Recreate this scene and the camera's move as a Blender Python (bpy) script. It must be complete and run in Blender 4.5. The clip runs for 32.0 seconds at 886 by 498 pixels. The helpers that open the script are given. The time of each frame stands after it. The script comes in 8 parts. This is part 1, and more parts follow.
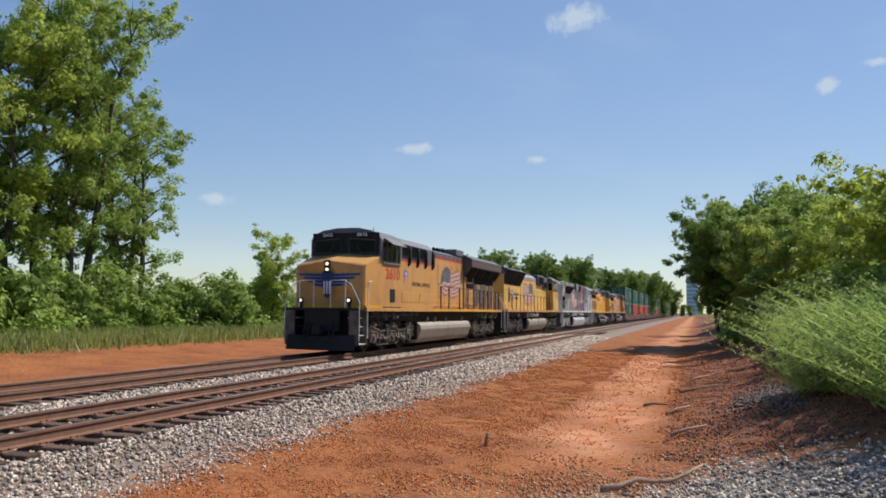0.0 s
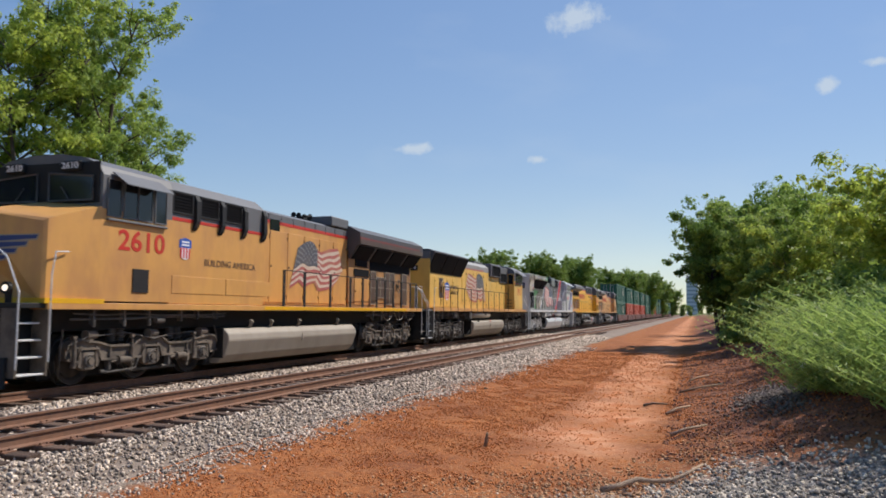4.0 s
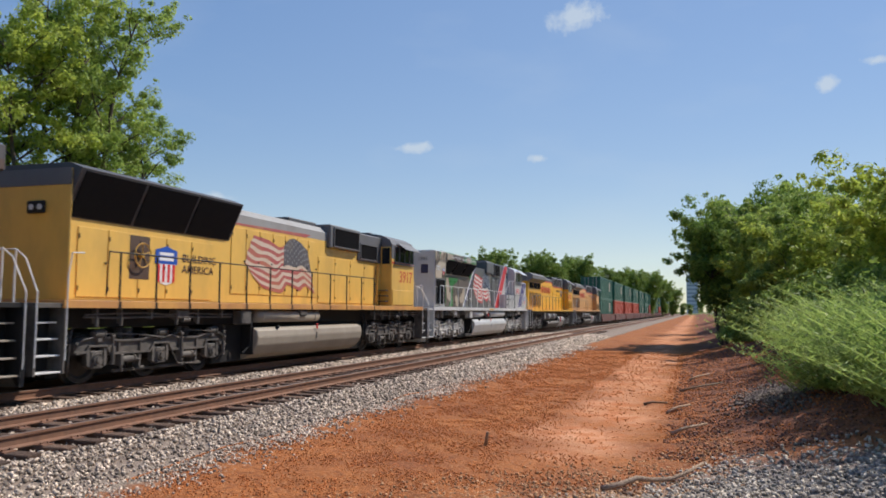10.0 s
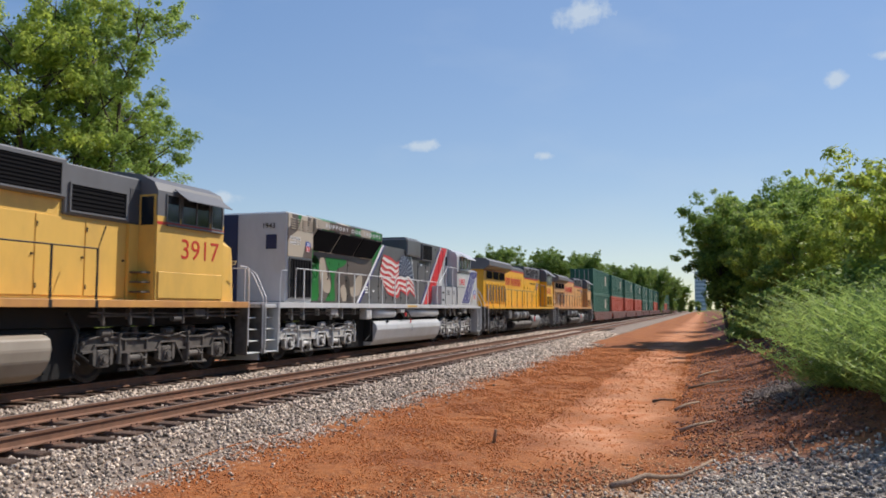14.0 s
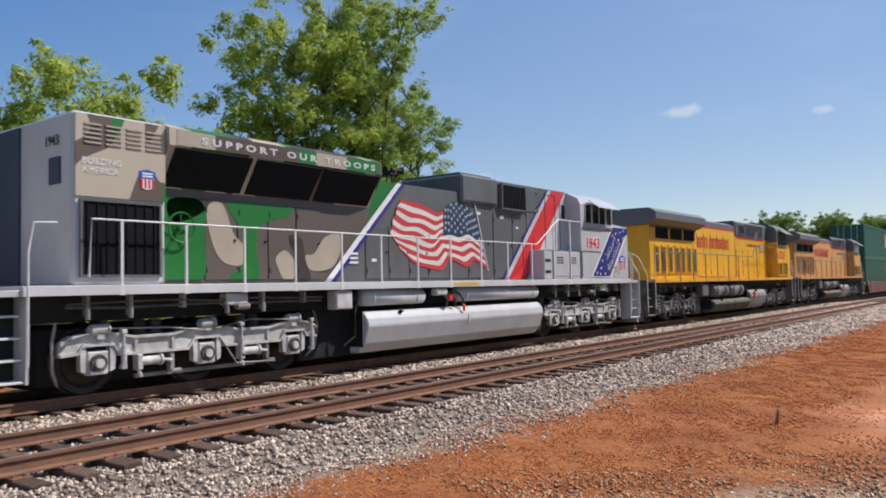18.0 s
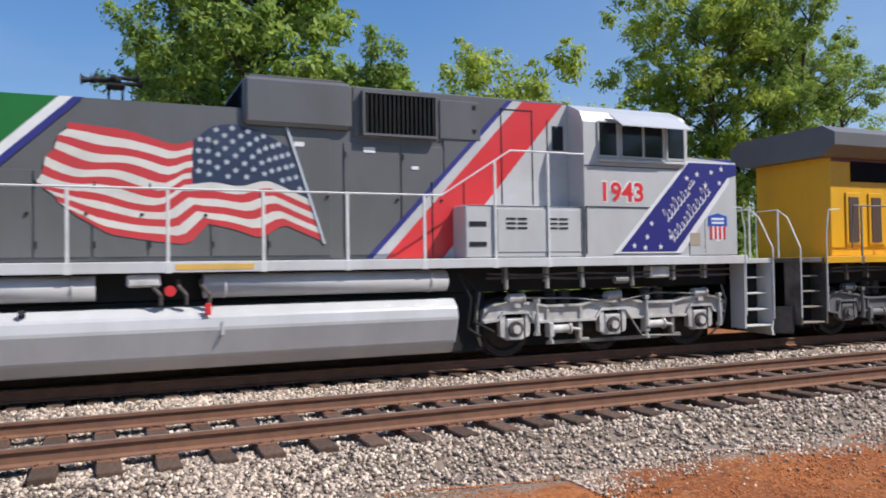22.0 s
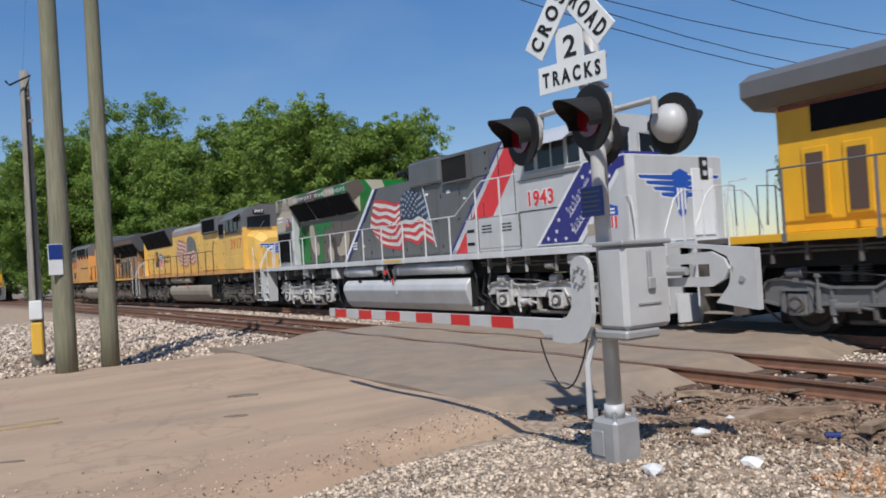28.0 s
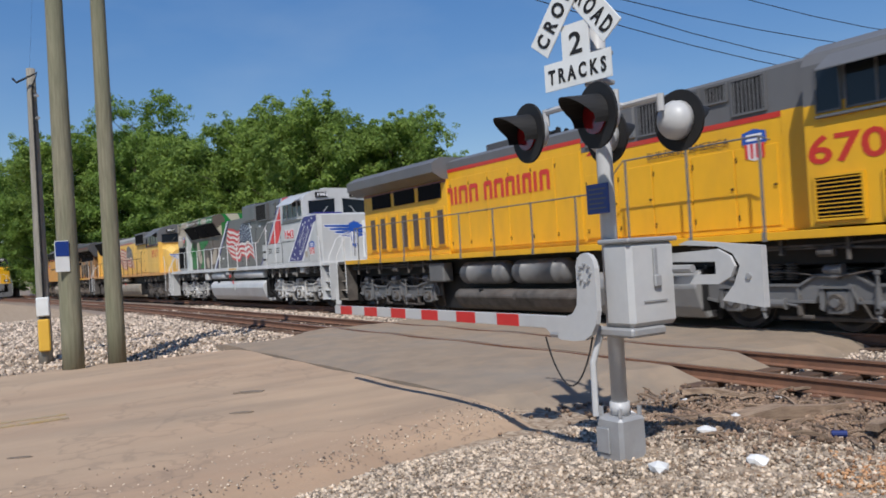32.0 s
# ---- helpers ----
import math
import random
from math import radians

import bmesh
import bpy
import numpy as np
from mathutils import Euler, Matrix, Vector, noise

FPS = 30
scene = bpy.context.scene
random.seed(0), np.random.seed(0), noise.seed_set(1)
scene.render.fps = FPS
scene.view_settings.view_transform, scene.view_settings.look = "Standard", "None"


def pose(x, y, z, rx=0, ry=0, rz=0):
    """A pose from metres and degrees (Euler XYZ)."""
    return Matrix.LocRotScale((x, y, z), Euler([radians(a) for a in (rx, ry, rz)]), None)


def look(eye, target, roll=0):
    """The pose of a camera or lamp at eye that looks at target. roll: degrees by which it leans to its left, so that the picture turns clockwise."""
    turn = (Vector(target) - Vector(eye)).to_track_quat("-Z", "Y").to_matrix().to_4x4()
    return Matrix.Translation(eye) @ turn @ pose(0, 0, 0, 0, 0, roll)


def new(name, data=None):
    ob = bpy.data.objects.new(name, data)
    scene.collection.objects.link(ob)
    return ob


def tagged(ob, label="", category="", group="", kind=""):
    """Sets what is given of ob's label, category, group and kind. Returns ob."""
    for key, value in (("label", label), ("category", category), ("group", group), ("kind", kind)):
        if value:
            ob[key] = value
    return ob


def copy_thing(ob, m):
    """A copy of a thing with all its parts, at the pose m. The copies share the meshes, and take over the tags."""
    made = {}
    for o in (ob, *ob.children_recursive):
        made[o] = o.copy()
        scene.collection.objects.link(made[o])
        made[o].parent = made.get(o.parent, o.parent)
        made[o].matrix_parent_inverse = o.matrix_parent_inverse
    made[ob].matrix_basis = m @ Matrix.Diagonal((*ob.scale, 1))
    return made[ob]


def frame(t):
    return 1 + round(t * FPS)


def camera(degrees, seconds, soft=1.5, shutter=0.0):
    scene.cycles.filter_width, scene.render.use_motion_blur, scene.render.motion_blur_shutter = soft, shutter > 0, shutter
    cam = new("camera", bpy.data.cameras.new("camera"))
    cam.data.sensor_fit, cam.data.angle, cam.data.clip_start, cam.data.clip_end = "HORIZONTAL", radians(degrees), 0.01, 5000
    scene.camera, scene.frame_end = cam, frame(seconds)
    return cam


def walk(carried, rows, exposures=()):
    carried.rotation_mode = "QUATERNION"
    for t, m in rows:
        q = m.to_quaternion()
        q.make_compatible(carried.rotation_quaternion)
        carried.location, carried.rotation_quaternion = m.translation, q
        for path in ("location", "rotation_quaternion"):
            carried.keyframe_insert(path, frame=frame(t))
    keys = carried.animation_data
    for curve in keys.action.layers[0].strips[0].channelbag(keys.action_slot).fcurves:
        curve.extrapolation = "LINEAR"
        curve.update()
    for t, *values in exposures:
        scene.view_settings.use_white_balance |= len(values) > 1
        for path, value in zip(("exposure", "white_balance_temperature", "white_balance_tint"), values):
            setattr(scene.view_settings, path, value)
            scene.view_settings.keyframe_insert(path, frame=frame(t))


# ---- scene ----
# x runs along the railway towards the far end, y across it, z = 0 is the top of the rails
EYE = (0.0, 0.0, 1.64)
PATH = [
    (0, -72.16, 4.52, -0.54),
    (6, -72.16, 4.5, -0.49),
    (10, -72.15, 4.45, -0.44),
    (13, -72.14, 4.44, -0.48),
    (13.5, -72.15, 4.44, -0.49),
    (15.5, -67.34, 3.4, 0.88),
    (16, -66.08, 3.36, 0.52),
    (16.5, -62.62, 3.33, 0.56),
    (17, -57.41, 3.16, 0.87),
    (17.5, -54.59, 2.95, 1.48),
    (18, -52.6, 2.74, 1.26),
    (18.5, -48.81, 2.6, 1.13),
    (19, -45.28, 2.47, 1.18),
    (19.5, -42.29, 2.35, 1.11),
    (20, -38.24, 2.15, 1.08),
    (20.5, -34.47, 1.96, 1.01),
    (21, -30.92, 1.72, 0.99),
    (21.5, -26.71, 1.44, 0.89),
    (22, -23.69, 1.33, 0.9),
    (22.5, -22.52, 1.54, 0.99),
    (23, -19.66, 2.15, 0.98),
    (23.5, -14.41, 3.47, 1.13),
    (24, -6.14, 4.3, 1.1),
    (24.5, 3.75, 3.84, 1.18),
    (25, 15.76, 3.26, 1.46),
    (25.5, 26.11, 2.71, 1.88),
    (26, 35.36, 2.16, 2.26),
    (26.5, 44.47, 1.7, 2.87),
    (28.5, 58.03, 0.74, 3.48),
    (29, 57.89, 0.68, 3.44),
    (31, 57.84, 0.65, 3.45),
    (31.5, 57.84, 0.65, 3.44),
    (32, 57.84, 0.65, 3.44),
]

cam = camera(59.0, 32.0, soft=1.75, shutter=0.4)
walk(cam, [(t, pose(*EYE, 90 + pitch, roll, yaw)) for t, yaw, pitch, roll in PATH],
     exposures=[(0.0, 0.02, 6600, 11), (13.5, 0.02, 6600, 11), (20.0, 0.06, 6430, 14), (24.0, 0.14, 6310, 10), (28.5, -0.25, 6200, 10), (32.0, -0.25, 6200, 10)])

# world: clear summer sky with a few small clouds, one high sun behind the camera
SUN_EL, SUN_AZ = radians(50), radians(-39)   # azimuth from +x, anticlockwise
world = bpy.data.worlds.new("world")
scene.world = world
world.use_nodes = True
wn, wl = world.node_tree.nodes, world.node_tree.links
wn.clear()
w_out = wn.new("ShaderNodeOutputWorld")
w_bg = wn.new("ShaderNodeBackground")
w_sky = wn.new("ShaderNodeTexSky")
w_sky.sky_type, w_sky.sun_disc = "NISHITA", False
w_sky.sun_elevation, w_sky.sun_rotation = SUN_EL, radians(90) - SUN_AZ
w_sky.air_density, w_sky.dust_density, w_sky.ozone_density = 1.0, 0.1, 2.0
w_bg.inputs["Strength"].default_value = 0.105
wl.new(w_bg.outputs[0], w_out.inputs[0])


def wmath(op, a, b=None, c=None):
    n = wn.new("ShaderNodeMath")
    n.operation = op
    for i, v in enumerate((a, b, c)):
        if v is None:
            continue
        if isinstance(v, (int, float)):
            n.inputs[i].default_value = v
        else:
            wl.new(v, n.inputs[i])
    return n.outputs[0]


w_tc = wn.new("ShaderNodeTexCoord")
w_noise = wn.new("ShaderNodeTexNoise")
w_noise.inputs["Scale"].default_value, w_noise.inputs["Detail"].default_value = 26.0, 8.0
w_noise.inputs["Roughness"].default_value = 0.62
wl.new(w_tc.outputs["Generated"], w_noise.inputs["Vector"])
cloud_mask = None
# small cumulus: azimuth, elevation, half width, half height in degrees
for az, el, hw, hh in ((8.0, 20.8, 3.2, 1.6), (20.3, 11.8, 2.4, 0.65), (11.0, 11.0, 1.0, 0.5), (-8.6, 14.9, 1.0, 0.8),
                       (-11.5, 16.0, 1.4, 0.5), (-13.5, 21.5, 1.2, 1.2), (34.3, 7.8, 1.8, 0.7), (8.3, 23.5, 2.0, 1.4)):
    a, e = radians(az), radians(el)
    mid = Vector((math.cos(a) * math.cos(e), math.sin(a) * math.cos(e), math.sin(e)))
    side = Vector((-math.sin(a), math.cos(a), 0))
    up = mid.cross(side)
    outs = []
    for vec, half in ((side, hw), (up, hh)):
        d = wn.new("ShaderNodeVectorMath")
        d.operation = "DOT_PRODUCT"
        wl.new(w_tc.outputs["Generated"], d.inputs[0])
        d.inputs[1].default_value = vec
        outs.append(wmath("DIVIDE", d.outputs["Value"], math.radians(half)))
    f = wn.new("ShaderNodeVectorMath")
    f.operation = "DOT_PRODUCT"
    wl.new(w_tc.outputs["Generated"], f.inputs[0])
    f.inputs[1].default_value = mid
    front = wmath("GREATER_THAN", f.outputs["Value"], 0.5)
    r2 = wmath("ADD", wmath("POWER", outs[0], 2.0), wmath("POWER", outs[1], 2.0))
    blob = wmath("MULTIPLY", wmath("MAXIMUM", wmath("SUBTRACT", 1.0, wmath("SQRT", r2)), 0.0), front)
    cloud_mask = blob if cloud_mask is None else wmath("MAXIMUM", cloud_mask, blob)
puff = wmath("MULTIPLY", wmath("GREATER_THAN", cloud_mask, 0.0),
             wmath("ADD", wmath("MULTIPLY", cloud_mask, 1.0), wmath("MULTIPLY", wmath("SUBTRACT", w_noise.outputs["Fac"], 0.5), 2.2)))
w_ramp = wn.new("ShaderNodeMapRange")
w_ramp.inputs["From Min"].default_value, w_ramp.inputs["From Max"].default_value = 0.12, 0.75
w_ramp.inputs["To Max"].default_value = 0.8
wl.new(puff, w_ramp.inputs["Value"])
# thin high veil
w_map = wn.new("ShaderNodeMapping")
w_map.inputs["Scale"].default_value = (2.0, 2.6, 7.0)
wl.new(w_tc.outputs["Generated"], w_map.inputs["Vector"])
w_veil = wn.new("ShaderNodeTexNoise")
w_veil.inputs["Scale"].default_value, w_veil.inputs["Detail"].default_value = 1.6, 7.0
wl.new(w_map.outputs[0], w_veil.inputs["Vector"])
w_vr = wn.new("ShaderNodeMapRange")
w_vr.inputs["From Min"].default_value, w_vr.inputs["From Max"].default_value = 0.5, 0.85
w_vr.inputs["To Max"].default_value = 0.16
wl.new(w_veil.outputs["Fac"], w_vr.inputs["Value"])
# the veil thickens towards the far end of the line
w_sep = wn.new("ShaderNodeSeparateXYZ")
wl.new(w_tc.outputs["Generated"], w_sep.inputs[0])
w_hz = wn.new("ShaderNodeMapRange")
w_hz.inputs["From Min"].default_value, w_hz.inputs["From Max"].default_value, w_hz.inputs["To Max"].default_value = 0.35, 1.0, 0.26
wl.new(w_sep.outputs["X"], w_hz.inputs["Value"])
cover = wmath("MAXIMUM", w_ramp.outputs[0], wmath("ADD", w_vr.outputs[0], w_hz.outputs[0]))
w_mix = wn.new("ShaderNodeMix")
w_mix.data_type = "RGBA"
w_mix.inputs["B"].default_value = (5.5, 6.4, 7.3, 1)
wl.new(cover, w_mix.inputs["Factor"])
w_sat = wn.new("ShaderNodeHueSaturation")
w_sat.inputs["Hue"].default_value, w_sat.inputs["Saturation"].default_value, w_sat.inputs["Value"].default_value = 0.513, 1.74, 2.18
w_gam = wn.new("ShaderNodeGamma")
w_gam.inputs["Gamma"].default_value = 0.6
wl.new(w_sky.outputs[0], w_gam.inputs["Color"])
wl.new(w_gam.outputs[0], w_sat.inputs["Color"])
wl.new(w_sat.outputs[0], w_mix.inputs["A"])
wl.new(w_mix.outputs["Result"], w_bg.inputs["Color"])

sun = new("sun", bpy.data.lights.new("sun", "SUN"))
sun.data.energy, sun.data.angle, sun.data.color = 5.0, radians(0.53), (1.0, 0.95, 0.87)
sun.matrix_world = look((40 * math.cos(SUN_AZ), 40 * math.sin(SUN_AZ), 60), (0, 0, 60 - 40 * math.tan(SUN_EL)))

# ---------------------------------------------------------------- materials


def mat(name, base, rough=0.6, metal=0.0, second=None, scale=8.0, amount=0.5, bump=0.0, bump_scale=60.0, third=None,
        third_scale=1.5, third_amount=0.35, spec=0.5, emit=None, random_value=0.0, stretch=(1, 1, 1), coat=0.0, island=False, cracks=0.0):
    """A surface: base colour broken up by grain (second) and by large stains (third), with fine relief."""
    m = bpy.data.materials.new(name)
    m.use_nodes = True
    n, l = m.node_tree.nodes, m.node_tree.links
    b = n["Principled BSDF"]
    b.inputs["Roughness"].default_value, b.inputs["Metallic"].default_value = rough, metal
    b.inputs["Specular IOR Level"].default_value = spec
    b.inputs["Coat Weight"].default_value = coat
    tc = n.new("ShaderNodeTexCoord")
    mp = n.new("ShaderNodeMapping")
    mp.inputs["Scale"].default_value = stretch
    l.new(tc.outputs["Object"], mp.inputs["Vector"])
    rgb = n.new("ShaderNodeRGB")
    rgb.outputs[0].default_value = (*base, 1)
    col = rgb.outputs[0]

    def layer(col, other, sc, amt, lo, hi):
        t = n.new("ShaderNodeTexNoise")
        t.inputs["Scale"].default_value, t.inputs["Detail"].default_value = sc, 6.0
        t.inputs["Roughness"].default_value = 0.6
        l.new(mp.outputs[0], t.inputs["Vector"])
        r = n.new("ShaderNodeMapRange")
        r.inputs["From Min"].default_value, r.inputs["From Max"].default_value, r.inputs["To Max"].default_value = lo, hi, amt
        l.new(t.outputs["Fac"], r.inputs["Value"])
        x = n.new("ShaderNodeMix")
        x.data_type = "RGBA"
        l.new(r.outputs[0], x.inputs["Factor"])
        l.new(col, x.inputs["A"])
        x.inputs["B"].default_value = (*other, 1)
        return x.outputs["Result"]

    if second:
        col = layer(col, second, scale, amount, 0.38, 0.68)
    if third:
        col = layer(col, third, third_scale, third_amount, 0.45, 0.72)
    if cracks:
        wob = n.new("ShaderNodeTexNoise")
        wob.inputs["Scale"].default_value, wob.inputs["Detail"].default_value = 1.3, 5.0
        l.new(tc.outputs["Object"], wob.inputs["Vector"])
        mv = n.new("ShaderNodeVectorMath")
        mv.operation = "MULTIPLY_ADD"
        l.new(wob.outputs["Color"], mv.inputs[0])
        mv.inputs[1].default_value = (1.6, 1.6, 1.6)
        l.new(tc.outputs["Object"], mv.inputs[2])
        vo = n.new("ShaderNodeTexVoronoi")
        vo.feature = "DISTANCE_TO_EDGE"
        vo.inputs["Scale"].default_value = 0.3
        l.new(mv.outputs[0], vo.inputs["Vector"])
        cr = n.new("ShaderNodeMapRange")
        cr.inputs["From Min"].default_value, cr.inputs["From Max"].default_value, cr.inputs["To Min"].default_value, cr.inputs["To Max"].default_value = 0.002, 0.012, cracks, 0.0
        l.new(vo.outputs["Distance"], cr.inputs["Value"])
        x = n.new("ShaderNodeMix")
        x.data_type = "RGBA"
        l.new(cr.outputs[0], x.inputs["Factor"])
        l.new(col, x.inputs["A"])
        x.inputs["B"].default_value = (0.07, 0.06, 0.05, 1)
        col = x.outputs["Result"]
    if random_value:
        hsv = n.new("ShaderNodeHueSaturation")
        r = n.new("ShaderNodeMapRange")
        r.inputs["To Min"].default_value, r.inputs["To Max"].default_value = 1 - random_value, 1 + random_value
        if island:
            g = n.new("ShaderNodeNewGeometry")
            l.new(g.outputs["Random Per Island"], r.inputs["Value"])
        else:
            g = n.new("ShaderNodeObjectInfo")
            l.new(g.outputs["Random"], r.inputs["Value"])
        l.new(r.outputs[0], hsv.inputs["Value"])
        l.new(col, hsv.inputs["Color"])
        col = hsv.outputs[0]
    l.new(col, b.inputs["Base Color"])
    if bump:
        t = n.new("ShaderNodeTexNoise")
        t.inputs["Scale"].default_value, t.inputs["Detail"].default_value = bump_scale, 4.0
        l.new(mp.outputs[0], t.inputs["Vector"])
        bm_ = n.new("ShaderNodeBump")
        bm_.inputs["Strength"].default_value, bm_.inputs["Distance"].default_value = bump, 0.02
        l.new(t.outputs["Fac"], bm_.inputs["Height"])
        l.new(bm_.outputs[0], b.inputs["Normal"])
    if emit:
        b.inputs["Emission Color"].default_value, b.inputs["Emission Strength"].default_value = (*emit[:3], 1), emit[3]
    return m


def leaf_mat(name, dark, light, trans=0.35):
    m = bpy.data.materials.new(name)
    m.use_nodes = True
    n, l = m.node_tree.nodes, m.node_tree.links
    b = n["Principled BSDF"]
    b.inputs["Roughness"].default_value = 0.55
    b.inputs["Specular IOR Level"].default_value = 0.3
    g = n.new("ShaderNodeNewGeometry")
    tc = n.new("ShaderNodeTexCoord")
    t = n.new("ShaderNodeTexNoise")
    t.inputs["Scale"].default_value, t.inputs["Detail"].default_value = 0.55, 3.0
    l.new(tc.outputs["Object"], t.inputs["Vector"])
    add = n.new("ShaderNodeMath")
    add.operation = "MULTIPLY_ADD"
    l.new(g.outputs["Random Per Island"], add.inputs[0])
    add.inputs[1].default_value = 0.55
    l.new(t.outputs["Fac"], add.inputs[2])
    r = n.new("ShaderNodeMapRange")
    r.inputs["From Min"].default_value, r.inputs["From Max"].default_value = 0.4, 1.05
    l.new(add.outputs[0], r.inputs["Value"])
    x = n.new("ShaderNodeMix")
    x.data_type = "RGBA"
    x.inputs["A"].default_value, x.inputs["B"].default_value = (*dark, 1), (*light, 1)
    l.new(r.outputs[0], x.inputs["Factor"])
    l.new(x.outputs["Result"], b.inputs["Base Color"])
    tr = n.new("ShaderNodeBsdfTranslucent")
    l.new(x.outputs["Result"], tr.inputs["Color"])
    mix = n.new("ShaderNodeMixShader")
    mix.inputs[0].default_value = trans
    l.new(b.outputs[0], mix.inputs[1])
    l.new(tr.outputs[0], mix.inputs[2])
    l.new(mix.outputs[0], n["Material Output"].inputs["Surface"])
    return m


M = {}
M["stone"] = mat("ballast_stone", (0.56, 0.45, 0.35), 0.95, second=(0.25, 0.195, 0.15), scale=9.0, amount=0.7, random_value=0.72, island=True, bump=0.3,
                 third=(0.33, 0.24, 0.18), third_scale=0.35, third_amount=0.4)
M["ballast"] = mat("ballast_bed", (0.30, 0.23, 0.175), 0.95, second=(0.11, 0.085, 0.07), scale=26.0, amount=0.8, bump=0.9, bump_scale=34.0,
                   third=(0.26, 0.19, 0.14), third_scale=0.4, third_amount=0.4)
M["redstone"] = mat("clay_stone", (0.54, 0.185, 0.05), 0.95, second=(0.38, 0.115, 0.034), scale=3.0, amount=0.6, random_value=0.32, island=True, bump=0.3)
M["greystone"] = mat("grey_stone", (0.52, 0.425, 0.325), 0.95, second=(0.27, 0.19, 0.13), scale=8.0, amount=0.7, random_value=0.7, island=True, bump=0.3)
M["tanstone"] = mat("tan_stone", (0.46, 0.27, 0.14), 0.95, second=(0.36, 0.15, 0.06), scale=3.0, amount=0.6, random_value=0.45, island=True, bump=0.3)
M["darkstone"] = mat("dark_stone", (0.19, 0.15, 0.125), 0.9, second=(0.13, 0.08, 0.055), scale=3.0, amount=0.6, random_value=0.5, island=True, bump=0.3)
M["cinder"] = mat("cinder_stone", (0.5, 0.42, 0.33), 0.9, second=(0.2, 0.165, 0.14), scale=6.0, amount=0.7, random_value=0.7, island=True, bump=0.3)
M["rail"] = mat("rail_steel", (0.23, 0.11, 0.062), 0.8, 0.0, second=(0.13, 0.065, 0.04), scale=5, amount=0.7, third=(0.17, 0.10, 0.07), third_scale=1.1, bump=0.2)
M["railtop"] = mat("rail_running_face", (0.33, 0.27, 0.235), 0.42, 0.6, second=(0.2, 0.13, 0.1), scale=3, amount=0.6, stretch=(0.3, 3, 1))
M["sleeper"] = mat("sleeper_wood", (0.135, 0.077, 0.048), 0.95, second=(0.055, 0.037, 0.028), scale=9, amount=0.8, stretch=(6, 0.7, 6), random_value=0.35, bump=0.5,
                   third=(0.16, 0.12, 0.1), third_scale=1.2)
M["asphalt"] = mat("road_asphalt", (0.45, 0.32, 0.21), 0.92, second=(0.25, 0.185, 0.13), scale=1.3, amount=0.6, stretch=(1.0, 0.28, 1), cracks=0.2, bump=0.35, bump_scale=90,
                   third=(0.4, 0.25, 0.155), third_scale=0.35, third_amount=0.55)
M["asphalt_new"] = mat("crossing_asphalt", (0.31, 0.235, 0.165), 0.92, second=(0.19, 0.145, 0.105), scale=2.0, amount=0.6, bump=0.35, bump_scale=90,
                       third=(0.25, 0.23, 0.2), third_scale=0.5, third_amount=0.5)
M["bark"] = mat("bark", (0.11, 0.085, 0.065), 0.95, second=(0.05, 0.04, 0.032), scale=8, amount=0.8, stretch=(3, 3, 0.6), bump=0.6, bump_scale=20)
M["leaf_a"] = leaf_mat("leaf_ash", (0.16, 0.26, 0.06), (0.43, 0.53, 0.12), 0.55)
M["leaf_b"] = leaf_mat("leaf_dense", (0.1, 0.185, 0.04), (0.4, 0.52, 0.105), 0.5)
M["leaf_e"] = leaf_mat("leaf_broad", (0.085, 0.155, 0.035), (0.33, 0.44, 0.09), 0.5)
M["leaf_c"] = leaf_mat("leaf_yellowish", (0.21, 0.30, 0.05), (0.53, 0.60, 0.11), 0.55)
M["leaf_d"] = leaf_mat("leaf_deep", (0.085, 0.16, 0.035), (0.27, 0.39, 0.075), 0.5)
M["grass"] = leaf_mat("grass_blades", (0.17, 0.2, 0.05), (0.42, 0.44, 0.14), 0.4)
M["weed"] = leaf_mat("feathery_weed", (0.16, 0.25, 0.06), (0.4, 0.52, 0.14), 0.5)


